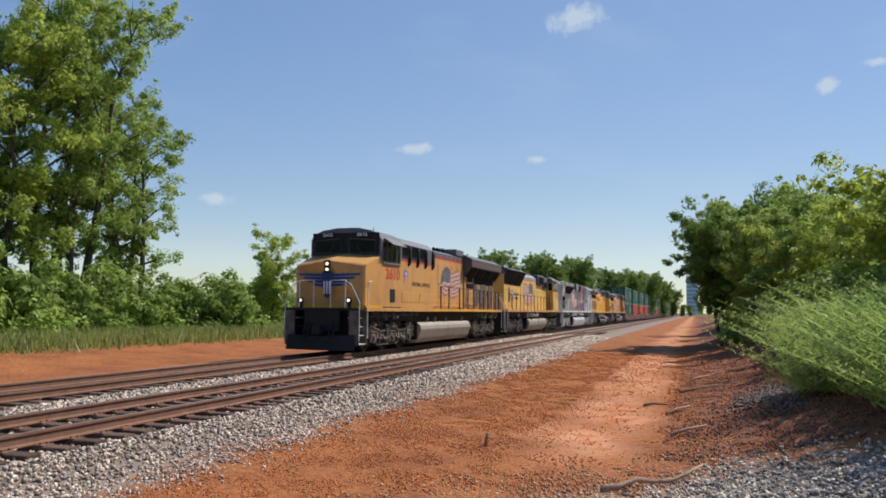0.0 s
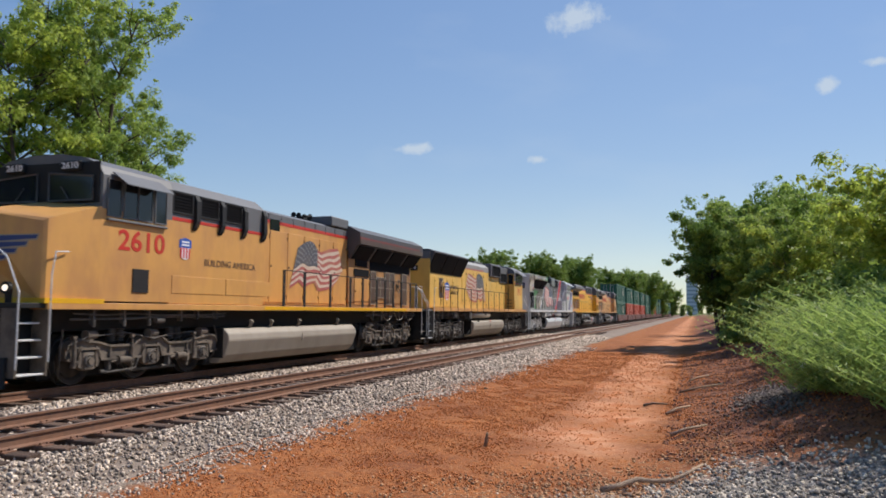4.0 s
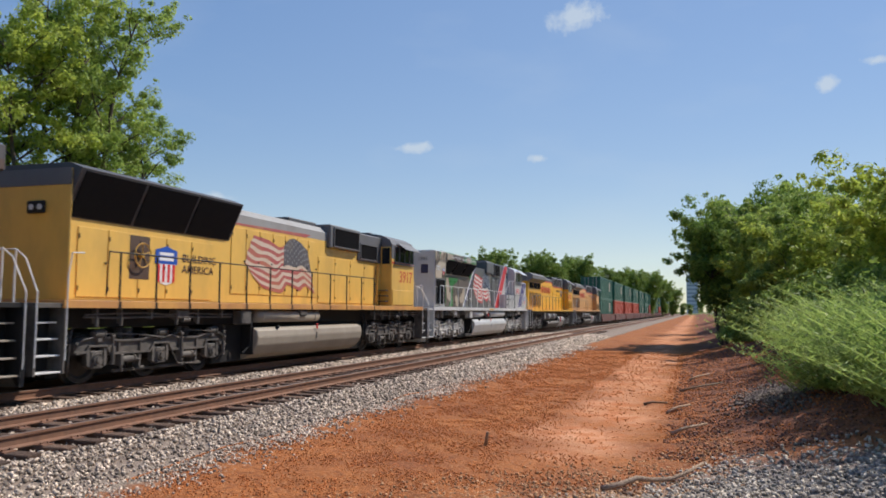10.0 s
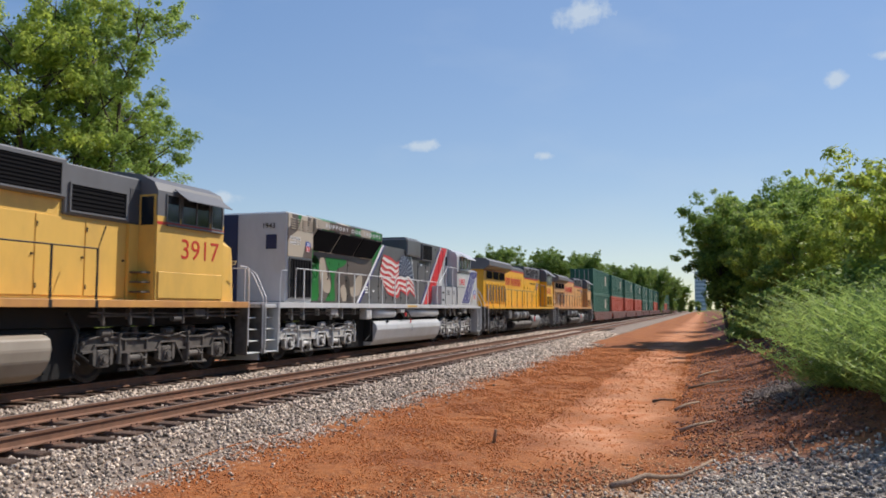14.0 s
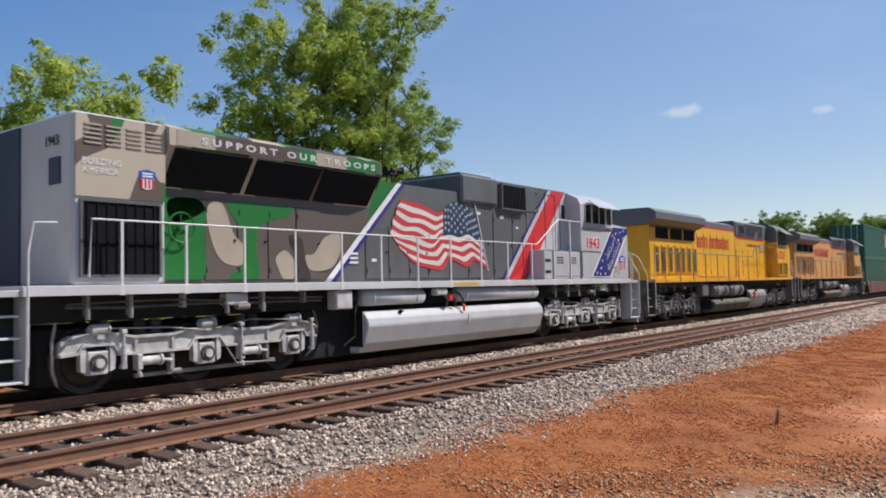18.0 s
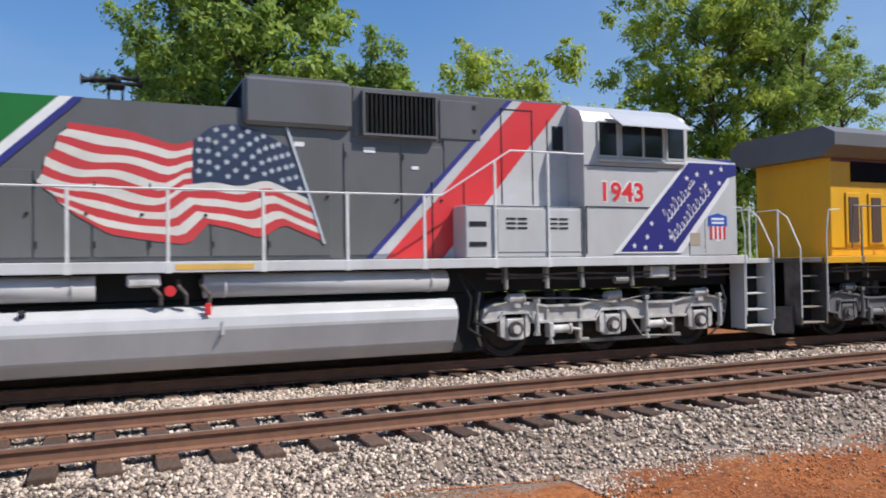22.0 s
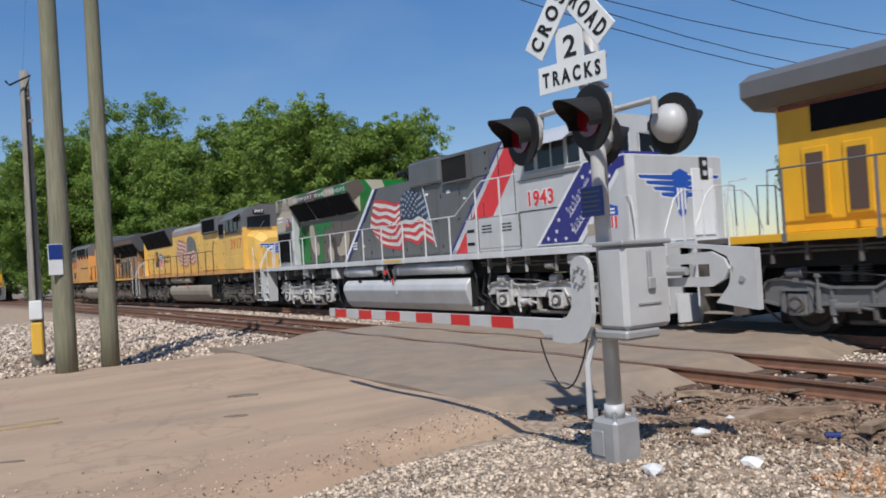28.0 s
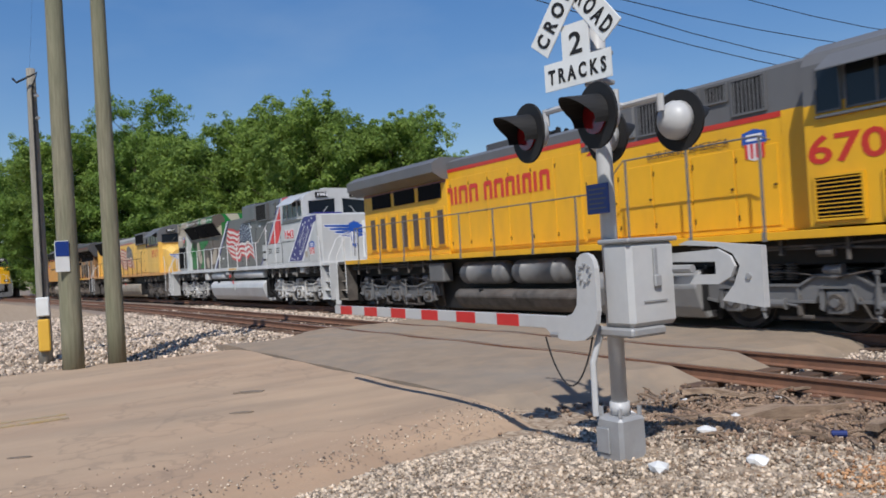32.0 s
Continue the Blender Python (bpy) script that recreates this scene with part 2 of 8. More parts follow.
def ground_mat():
    m = bpy.data.materials.new("ground_clay")
    m.use_nodes = True
    n, l = m.node_tree.nodes, m.node_tree.links
    b = n["Principled BSDF"]
    b.inputs["Roughness"].default_value = 0.95
    b.inputs["Specular IOR Level"].default_value = 0.2
    tc = n.new("ShaderNodeTexCoord")
    sep = n.new("ShaderNodeSeparateXYZ")
    l.new(tc.outputs["Object"], sep.inputs[0])

    def tex(sc, detail=6.0):
        t = n.new("ShaderNodeTexNoise")
        t.inputs["Scale"].default_value, t.inputs["Detail"].default_value = sc, detail
        l.new(tc.outputs["Object"], t.inputs["Vector"])
        return t.outputs["Fac"]

    def rng(v, a, b_, c=0.0, d=1.0):
        r = n.new("ShaderNodeMapRange")
        for k, val in zip(("From Min", "From Max", "To Min", "To Max"), (a, b_, c, d)):
            r.inputs[k].default_value = val
        l.new(v, r.inputs["Value"])
        return r.outputs[0]

    def mix(f, a, b_):
        x = n.new("ShaderNodeMix")
        x.data_type = "RGBA"
        for k, v in (("Factor", f), ("A", a), ("B", b_)):
            if isinstance(v, tuple):
                x.inputs[k].default_value = (*v, 1)
            else:
                l.new(v, x.inputs[k])
        return x.outputs["Result"]

    def mm(op, a, b_):
        q = n.new("ShaderNodeMath")
        q.operation = op
        for i, v in enumerate((a, b_)):
            if isinstance(v, (int, float)):
                q.inputs[i].default_value = v
            else:
                l.new(v, q.inputs[i])
        return q.outputs[0]

    clay = mix(rng(tex(0.7), 0.35, 0.65), (0.44, 0.155, 0.046), (0.27, 0.085, 0.03))
    clay = mix(rng(tex(9.0), 0.4, 0.66, 0, 0.7), clay, (0.15, 0.05, 0.022))
    clay = mix(rng(tex(24.0), 0.52, 0.66, 0, 0.55), clay, (0.5, 0.26, 0.12))
    # worn pale wheel path of dried clay
    wob = mm("ADD", sep.outputs["Y"], mm("MULTIPLY", mm("SUBTRACT", tex(0.35), 0.5), 3.0))
    lane = mm("MULTIPLY", rng(wob, 0.6, 1.3), rng(wob, 2.9, 2.2))
    lane = mm("MULTIPLY", lane, rng(sep.outputs["X"], 9.5, 12.0))
    lane = mm("MULTIPLY", lane, rng(tex(1.1), 0.3, 0.6, 0.25, 1.0))
    pale = mix(rng(tex(2.2), 0.4, 0.62), (0.66, 0.33, 0.18), (0.5, 0.18, 0.07))
    clay = mix(lane, clay, pale)
    gravel = mix(rng(tex(14.0), 0.38, 0.62), (0.47, 0.37, 0.27), (0.27, 0.19, 0.125))
    cinder = mm("MULTIPLY", rng(mm("ADD", sep.outputs["Y"], mm("MULTIPLY", mm("SUBTRACT", tex(1.2), 0.5), 2.0)), 0.75, 0.15), rng(sep.outputs["X"], 5.5, 7.0))
    gravel = mix(cinder, gravel, mix(rng(tex(20.0), 0.4, 0.62), (0.33, 0.285, 0.24), (0.14, 0.115, 0.095)))
    gm = rng(mm("ADD", mm("MULTIPLY", mm("MAXIMUM", sep.outputs["Y"], -0.3), 1.2), mm("ADD", sep.outputs["X"], mm("MULTIPLY", mm("SUBTRACT", tex(0.8), 0.5), 3.0))), 10.7, 9.5)
    col = mix(gm, clay, gravel)
    # crushed stone spilled from the track
    spill = rng(mm("ADD", sep.outputs["Y"], mm("ADD", mm("MULTIPLY", mm("SUBTRACT", tex(0.5), 0.5), 0.9), mm("MULTIPLY", mm("SUBTRACT", tex(3.0), 0.5), 0.8))), 6.0, 6.35)
    spill = mm("MULTIPLY", spill, rng(sep.outputs["Y"], 17.5, 16.5))
    col = mix(spill, col, mix(rng(tex(30.0), 0.4, 0.62), (0.34, 0.27, 0.2), (0.13, 0.1, 0.08)))
    # dark broken soil on the bank
    soil = mix(rng(tex(5.0), 0.4, 0.62), (0.27, 0.105, 0.058), (0.13, 0.058, 0.04))
    bank = rng(mm("ADD", sep.outputs["Y"], mm("MULTIPLY", mm("SUBTRACT", tex(0.9), 0.5), 2.2)), 0.45, -0.5)
    bank = mm("MULTIPLY", bank, rng(sep.outputs["X"], 9.5, 12.5))
    col = mix(mm("MULTIPLY", bank, 0.85), col, soil)
    # earth and turf away from the line
    turf = mix(rng(tex(0.5), 0.35, 0.65), (0.1, 0.13, 0.04), (0.16, 0.15, 0.06))
    far_y = rng(mm("ADD", sep.outputs["Y"], mm("MULTIPLY", mm("SUBTRACT", tex(0.3), 0.5), 3.0)), 22.5, 24.5)
    near_y = rng(mm("ADD", sep.outputs["Y"], mm("MULTIPLY", mm("SUBTRACT", tex(0.3), 0.5), 2.0)), -4.0, -6.0)
    farx = rng(sep.outputs["X"], 420.0, 600.0)
    col = mix(mm("MAXIMUM", mm("MAXIMUM", far_y, near_y), farx), col, turf)
    l.new(col, b.inputs["Base Color"])
    bump = n.new("ShaderNodeBump")
    bump.inputs["Strength"].default_value, bump.inputs["Distance"].default_value = 0.8, 0.03
    l.new(mm("ADD", tex(18.0), mm("MULTIPLY", tex(60.0), 0.5)), bump.inputs["Height"])
    l.new(bump.outputs[0], b.inputs["Normal"])
    return m


M["ground"] = ground_mat()

# ---------------------------------------------------------------- mesh helpers


def part(name, bm, material, parent=None, label="", smooth=False):
    """One mesh object out of a bmesh, under a thing or a part."""
    me = bpy.data.meshes.new(name)
    bm.normal_update()
    bm.to_mesh(me)
    bm.free()
    return part_mesh(name, me, material, parent, label, smooth)


def part_mesh(name, me, material, parent=None, label="", smooth=False):
    if material is not None and not me.materials:
        me.materials.append(material)
    if smooth:
        me.shade_smooth()
    ob = new(name, me)
    if parent is not None:
        ob.parent = parent
    if label:
        ob["label"] = label
    return ob


def holder(name, m=None, **tags):
    ob = new(name)
    ob.empty_display_size = 0.2
    if m is not None:
        ob.matrix_basis = m
    return tagged(ob, **tags)


def raw(name, verts, faces):
    me = bpy.data.meshes.new(name)
    me.from_pydata([tuple(v) for v in verts], [], faces)
    return me


def fast_quads(name, verts, material_index=None):
    """A mesh of separate quads; verts is an (n, 4, 3) array."""
    n = len(verts)
    me = bpy.data.meshes.new(name)
    me.vertices.add(n * 4)
    me.vertices.foreach_set("co", np.ascontiguousarray(verts, dtype=np.float32).ravel())
    me.loops.add(n * 4)
    me.loops.foreach_set("vertex_index", np.arange(n * 4, dtype=np.int32))
    me.polygons.add(n)
    me.polygons.foreach_set("loop_start", np.arange(0, n * 4, 4, dtype=np.int32))
    me.polygons.foreach_set("loop_total", np.full(n, 4, dtype=np.int32))
    me.update()
    me.validate()
    return me


def fast_mesh(name, verts, faces):
    """A mesh out of an (n, 3) array of places and an (m, k) array of corners."""
    me = bpy.data.meshes.new(name)
    f = np.asarray(faces, dtype=np.int32)
    me.vertices.add(len(verts))
    me.vertices.foreach_set("co", np.ascontiguousarray(verts, dtype=np.float32).ravel())
    me.loops.add(f.size)
    me.loops.foreach_set("vertex_index", f.ravel())
    me.polygons.add(len(f))
    me.polygons.foreach_set("loop_start", np.arange(0, f.size, f.shape[1], dtype=np.int32))
    me.polygons.foreach_set("loop_total", np.full(len(f), f.shape[1], dtype=np.int32))
    me.update()
    me.validate()
    return me


def box(bm, x0, x1, y0, y1, z0, z1, bevel=0.0, m=None):
    r = bmesh.ops.create_cube(bm, size=1.0)
    vs = r["verts"]
    for v in vs:
        v.co = Vector(((x0 + x1) / 2 + v.co.x * (x1 - x0), (y0 + y1) / 2 + v.co.y * (y1 - y0), (z0 + z1) / 2 + v.co.z * (z1 - z0)))
    if bevel:
        es = list({e for v in vs for e in v.link_edges})
        vs = [g for g in bmesh.ops.bevel(bm, geom=es, offset=bevel, segments=1, affect="EDGES")["verts"]]
    if m is not None:
        bmesh.ops.transform(bm, matrix=m, verts=vs)
    return bm


def B(*a, **k):
    return box(bmesh.new(), *a, **k)


def rod(bm, a, b, r=0.02, seg=8, r2=None):
    a, b = Vector(a), Vector(b)
    d = b - a
    res = bmesh.ops.create_cone(bm, cap_ends=True, segments=seg, radius1=r, radius2=r if r2 is None else r2, depth=d.length)
    mtx = Matrix.Translation((a + b) / 2) @ d.to_track_quat("Z", "Y").to_matrix().to_4x4()
    bmesh.ops.transform(bm, matrix=mtx, verts=res["verts"])
    return bm


def pipe(bm, pts, r=0.02, seg=6):
    """One bent tube through the points."""
    ps = [Vector(p) for p in pts]
    rings, side = [], None
    for i, p in enumerate(ps):
        d = (ps[min(i + 1, len(ps) - 1)] - ps[max(i - 1, 0)]).normalized()
        if side is None:
            side = d.orthogonal().normalized()
        side = (side - d * side.dot(d)).normalized()
        up = d.cross(side)
        rings.append([p + (side * math.cos(2 * math.pi * k / seg) + up * math.sin(2 * math.pi * k / seg)) * r for k in range(seg)])
    return loft(bm, rings)


def hand_wheel(x, y, z, s, radius=0.26, r=0.018):
    """A spoked wheel on a short hub, its face towards the side s, joined into one casting."""
    b = bmesh.new()
    rings = []
    for i in range(19):
        a = 2 * math.pi * i / 18
        c, q = math.cos(a), math.sin(a)
        rings.append([(x + (radius + r * math.cos(k)) * c, y + s * 0.1 + r * math.sin(k), z + (radius + r * math.cos(k)) * q) for k in (0, 1.257, 2.513, 3.77, 5.027)])
    loft(b, rings, caps=False)
    for i in range(5):
        a = i * 2 * math.pi / 5 + 0.4
        rod(b, (x, y + s * 0.08, z), (x + radius * math.cos(a), y + s * 0.1, z + radius * math.sin(a)), 0.012, 5)
    rod(b, (x, y, z), (x, y + s * 0.11, z), 0.055, 10)
    return b


def prism(bm, outline, lo, hi, axis="y"):
    """An outline drawn in the two other axes (in order), pulled along one axis."""
    def at(p, q):
        u, v = p
        return {"x": (q, u, v), "y": (u, q, v), "z": (u, v, q)}[axis]
    n = len(outline)
    a = [bm.verts.new(at(p, lo)) for p in outline]
    b = [bm.verts.new(at(p, hi)) for p in outline]
    fs = [bm.faces.new(a), bm.faces.new(b[::-1])]
    for i in range(n):
        fs.append(bm.faces.new((a[i], b[i], b[(i + 1) % n], a[(i + 1) % n])))
    bmesh.ops.recalc_face_normals(bm, faces=fs)
    return bm


def loft(bm, rings, close=True, caps=True):
    """Rings of equally many places, joined by quads."""
    vs = [[bm.verts.new(p) for p in ring] for ring in rings]
    n = len(rings[0])
    fs = []
    for a, b in zip(vs, vs[1:]):
        for i in range(n if close else n - 1):
            fs.append(bm.faces.new((a[i], a[(i + 1) % n], b[(i + 1) % n], b[i])))
    if caps and close:
        fs += [bm.faces.new(vs[0][::-1]), bm.faces.new(vs[-1])]
    bmesh.ops.recalc_face_normals(bm, faces=fs)
    return bm


# ---------------------------------------------------------------- lie of the land
NEAR_Y, FAR_Y = 9.15, 13.3


def bend(x):
    """The line swings gently towards the viewer's side beyond the level crossing."""
    return -0.0006 * min(x + 18.0, 0.0) ** 2


def sm(a, b, v):
    t = np.clip((v - a) / (b - a), 0, 1)
    return t * t * (3 - 2 * t)


def land(x, y):
    """Height of the bare ground."""
    x, y = np.asarray(x, float), np.asarray(y, float)
    z = -0.35 + 0.25 * sm(3.5, -3.0, x)
    yb = y - np.where(x < -18, -0.0006 * (x + 18) ** 2, 0)
    z = z - 0.25 * sm(6.3, 7.2, yb) * (1 - sm(16.4, 17.4, yb))            # under the ballast
    bank = sm(0.6, -5.0, y + 0.6 * np.sin(x * 0.31)) * sm(4.0, 13.0, x)
    z = z + 1.15 * bank + 0.25 * np.sin(x * 0.7 + y) * 0.25 * bank
    z = z + 0.55 * sm(18.0, 26.0, y) + 1.4 * sm(26.0, 90.0, y)
    z = z + 0.03 * np.sin(x * 1.7 + 0.6 * y) * np.sin(y * 1.3) * (1 - sm(150, 300, np.hypot(x, y)))
    road = sm(-4.6, -6.0, x) * sm(-20.5, -18.5, x)
    z = z * (1 - road) + road * np.minimum(z, -0.24)
    return z


def build_ground():
    def axis(fine_lo, fine_hi, step, far):
        mid = list(np.arange(fine_lo, fine_hi + 1e-6, step))
        out, d, v = [], step, fine_hi
        while v < far:
            d *= 1.22
            v += d
            out.append(v)
        inn, d, v = [], step, fine_lo
        while v > -far:
            d *= 1.22
            v -= d
            inn.append(v)
        return np.array(inn[::-1] + mid + out)
    xs, ys = axis(-24.0, 45.0, 0.3, 2600), axis(-7.0, 27.0, 0.3, 2600)
    gx, gy = np.meshgrid(xs, ys)
    gz = land(gx, gy)
    rnd = np.random.RandomState(3)
    gz = gz + rnd.normal(0, 0.012, gz.shape) * (np.hypot(gx, gy) < 60)
    v = np.stack([gx, gy, gz], -1).reshape(-1, 3)
    ny, nx = gx.shape
    i = np.arange(ny - 1)[:, None] * nx + np.arange(nx - 1)[None, :]
    f = np.stack([i, i + 1, i + nx + 1, i + nx], -1).reshape(-1, 4)
    return tagged(part_mesh("ground", fast_mesh("ground", v, f), M["ground"], smooth=True),
                  "red clay ground with gravel and worn wheel tracks", "ground", kind="structure")


build_ground()

XS = [-2200, -1200, -700, -420, -280, -200, -150, -120, -100, -85, -70, -58, -46, -36, -27, -18, -9, 0, 60, 200, 600, 1500, 2300]


def ybend(x):
    """For very long reaches the bend runs out straight."""
    if x > -120:
        return bend(x)
    return bend(-120) + (x + 120) * 0.1224


def swept(bm, outline, y0, xs=XS):
    rings = []
    for x in xs:
        rings.append([(x, y0 + ybend(x) + u, v) for u, v in outline])
    return loft(bm, rings)


RAIL = [(-0.07, -0.175), (0.07, -0.175), (0.07, -0.16), (0.012, -0.14), (0.012, -0.045), (0.036, -0.035), (0.036, -0.004), (0.03, 0.0),
        (-0.03, 0.0), (-0.036, -0.004), (-0.036, -0.035), (-0.012, -0.045), (-0.012, -0.14), (-0.07, -0.16)]


def build_track(n, y0):
    """Ballast bed and rails of one track."""
    # the stone is filled up level between the two tracks
    outline = [(-2.9, -0.75), (-2.75, -0.42), (-1.7, -0.265), (1.3, -0.265), (1.45, -0.21), (2.6, -0.21), (2.9, -0.75)]
    if y0 > NEAR_Y:
        outline = [(-2.4, -0.75), (-2.3, -0.222), (-1.45, -0.222), (-1.3, -0.265), (1.7, -0.265), (2.75, -0.42), (2.9, -0.75)]
    bed = part("ballast_bed", swept(bmesh.new(), outline, y0), M["ballast"])
    tagged(bed, "grey crushed-stone ballast bed under the track", "ballast", kind="structure")
    tr = holder("railway_track", label="double-headed rusty rails spiked to wooden sleepers", category="railway track", kind="structure")
    for s in (-1, 1):
        r = part("rail", swept(bmesh.new(), RAIL, y0 + s * 0.7525), M["rail"], tr, "rusty brown steel rail with a worn running face")
        r.data.materials.append(M["railtop"])
        for p in r.data.polygons:
            if p.normal.z > 0.9 and p.center.z > -0.01:
                p.material_index = 1
    return tr


track_near = build_track(1, NEAR_Y)
track_far = build_track(2, FAR_Y)


# ---------------------------------------------------------------- trees and plants


def unit(v):
    return v / (np.linalg.norm(v, axis=-1, keepdims=True) + 1e-9)


def leaves(rnd, centres, radii, per, size, up_bias=0.35):
    """Leaf quads, folded at random, in loose clumps round the centres."""
    n = len(centres) * per
    c = np.repeat(centres, per, 0)
    r = np.repeat(radii, per)[:, None]
    d = unit(rnd.normal(size=(n, 3)))
    p = c + d * r * (rnd.rand(n, 1) ** 0.5) * np.array([1, 1, 0.75])
    nrm = unit(unit(rnd.normal(size=(n, 3))) * 0.8 + d * 1.2 + np.array([0.05, -0.08, 0.5]))
    t = unit(np.cross(nrm, rnd.normal(size=(n, 3))))
    b = np.cross(nrm, t)
    s = size * (0.6 + 0.8 * rnd.rand(n, 1))
    q = np.stack([p - t * s, p - b * s * 0.42 + nrm * s * 0.1, p + t * s, p + b * s * 0.42 + nrm * s * 0.1], 1)
    return q


def tubes(segs, sides=6):
    """Tapered limbs: (a, b, ra, rb) each."""
    V, F = [], []
    for a, b, ra, rb in segs:
        a, b = np.array(a, float), np.array(b, float)
        d = unit(b - a)
        u = unit(np.cross(d, np.array([0.3, 0.9, 0.1])))
        w = np.cross(d, u)
        k = len(V)
        for q, r in ((a, ra), (b, rb)):
            for i in range(sides):
                an = 2 * math.pi * i / sides
                V.append(q + (u * math.cos(an) + w * math.sin(an)) * r)
        for i in range(sides):
            j = (i + 1) % sides
            F.append((k + i, k + j, k + sides + j, k + sides + i))
    return V, F


def make_tree(name, seed, height, spread, stems=1, bare=0.3, clumps=150, per=70, leaf=0.17, clump_r=0.75, leaf_mat_=None, label="", droop=0.0, group="", stem_r=0.16):
    """A tree: stems, limbs and a crown of leaf clumps with gaps."""
    rnd = np.random.RandomState(seed)
    segs, tips = [], []
    for s in range(stems):
        an = rnd.rand() * 6.28
        base = np.array([math.cos(an), math.sin(an), 0]) * (0.0 if stems == 1 else 0.5 + 0.5 * rnd.rand())
        top_h = height * (0.9 if s == 0 else 0.6 + 0.3 * rnd.rand())
        lean = np.array([rnd.normal() * 0.1, rnd.normal() * 0.1, 0]) * (1 if stems == 1 else 1.5)
        pts = [base]
        k = 7
        for i in range(1, k + 1):
            f = i / k
            pts.append(base * (1 + f * (1.8 if stems > 1 else 0)) + np.array([0, 0, top_h * f]) + lean * top_h * f * f + rnd.normal(size=3) * np.array([0.18, 0.18, 0]) * f)
        rad = stem_r * (height / 10) * (1 if s == 0 else 0.75)
        for i in range(k):
            segs.append((pts[i], pts[i + 1], rad * (1 - 0.9 * i / k), rad * (1 - 0.9 * (i + 1) / k)))
        n_l = max(5, int(clumps / stems / 6))
        for j in range(n_l):
            f = bare + (1 - bare) * ((j + rnd.rand()) / n_l) ** 0.85
            i = min(k - 1, int(f * k))
            st = pts[i] + (pts[i + 1] - pts[i]) * (f * k - i)
            az = j * 2.4 + rnd.rand() * 0.9
            prof = math.sin(math.pi * min(1, 0.18 + 0.8 * (1 - (f - bare) / (1 - bare) * 0.86))) ** 0.6
            ln = spread * (0.55 + 0.55 * rnd.rand()) * max(0.22, prof)
            d = np.array([math.cos(az), math.sin(az), 0.45 + 0.5 * f - droop])
            d = d / np.linalg.norm(d)
            a = st
            for q in range(3):
                b = a + d * ln / 3 + rnd.normal(size=3) * 0.1 * ln / 3
                r0 = rad * 0.42 * (1 - f * 0.6)
                segs.append((a, b, r0 * (1 - q / 3.2), r0 * (1 - (q + 1) / 3.2)))
                d = d + np.array([0, 0, -0.12 - droop * 0.6])
                a = b
                for w in range(2 if q else 1):
                    tips.append(b + rnd.normal(size=3) * np.array([0.5, 0.5, 0.35]) * (0.4 + spread * 0.14))
    tips = np.array(tips)
    q = leaves(rnd, tips, clump_r * (0.55 + 0.8 * rnd.rand(len(tips))), per, leaf)
    # stray sprigs at the rim
    m = len(tips)
    rim = tips + unit(tips - np.array([0, 0, height * 0.55])) * clump_r * rnd.rand(m, 1) * 1.3
    q2 = leaves(rnd, rim, np.full(m, clump_r * 0.4), max(6, per // 5), leaf)
    V, F = tubes(segs)
    tr = holder(name, label=label, category="tree", group=group)
    part_mesh("trunk", raw("trunk", V, F), M["bark"], tr, "grey-brown trunk and limbs", True)
    part_mesh("crown", fast_quads("crown", np.concatenate([q, q2])), leaf_mat_, tr, "leafy green crown")
    return tr


def make_bush(name, seed, rx, ry, h, clumps, per, leaf, clump_r, m, label, cat="bush", group="", stick=True):
    rnd = np.random.RandomState(seed)
    d = unit(rnd.normal(size=(clumps, 3)))
    d[:, 2] = np.abs(d[:, 2])
    r = rnd.rand(clumps, 1) ** 0.35
    lump = 0.75 + 0.5 * rnd.rand(clumps, 1)
    c = d * r * np.array([rx, ry, h]) * lump
    c[:, 2] = np.maximum(c[:, 2], 0.12 * h * rnd.rand(clumps))
    q = leaves(rnd, c, clump_r * (0.6 + 0.8 * rnd.rand(clumps)), per, leaf)
    b = holder(name, label=label, category=cat, group=group)
    segs = [((rnd.normal() * 0.1, rnd.normal() * 0.1, -0.1), c[i] * 0.9, 0.03, 0.01) for i in range(0, clumps, max(1, clumps // 14))]
    V, F = tubes(segs, 5)
    part_mesh("stems", raw("stems", V, F), M["bark"], b, "thin woody stems", True)
    part_mesh("foliage", fast_quads("foliage", q), m, b, "dense green leaves")
    return b


def place(ob, x, y, scale=1.0, turn=0.0, z=None):
    ob.scale = (scale,) * 3
    zz = float(land(x, y)) - 0.1 if z is None else z
    ob.matrix_basis = pose(x, y, zz, 0, 0, turn) @ Matrix.Diagonal((scale, scale, scale, 1))
    return ob


def again(ob, x, y, scale=1.0, turn=0.0, z=None, label=""):
    zz = float(land(x, y)) - 0.1 if z is None else z
    o = copy_thing(ob, Matrix.Identity(4))
    o.matrix_basis = pose(x, y, zz, 0, 0, turn) @ Matrix.Diagonal((scale, scale, scale, 1))
    if label:
        o["label"] = label
    return o


def polar(az, dist):
    return dist * math.cos(radians(az)), dist * math.sin(radians(az))


TALL = make_tree("tree", 11, 19.8, 3.9, 4, 0.22, 500, 95, 0.105, 0.58, M["leaf_a"], "tall multi-stemmed ash tree with airy green crown")
place(TALL, *polar(43.8, 47), 1.1, 20)
TALL2 = make_tree("tree", 12, 17.5, 3.9, 3, 0.15, 420, 110, 0.105, 0.62, M["leaf_c"], "tall tree with bright yellow-green leaves")
place(TALL2, *polar(48.0, 45), 1.18, 0)
again(TALL, *polar(40.0, 50), 0.86, 150)
again(TALL2, *polar(52.0, 50), 0.72, 90)
SMALL = make_tree("tree", 13, 10.5, 3.4, 2, 0.25, 150, 120, 0.14, 0.8, M["leaf_c"], "small open-crowned tree behind the railway")
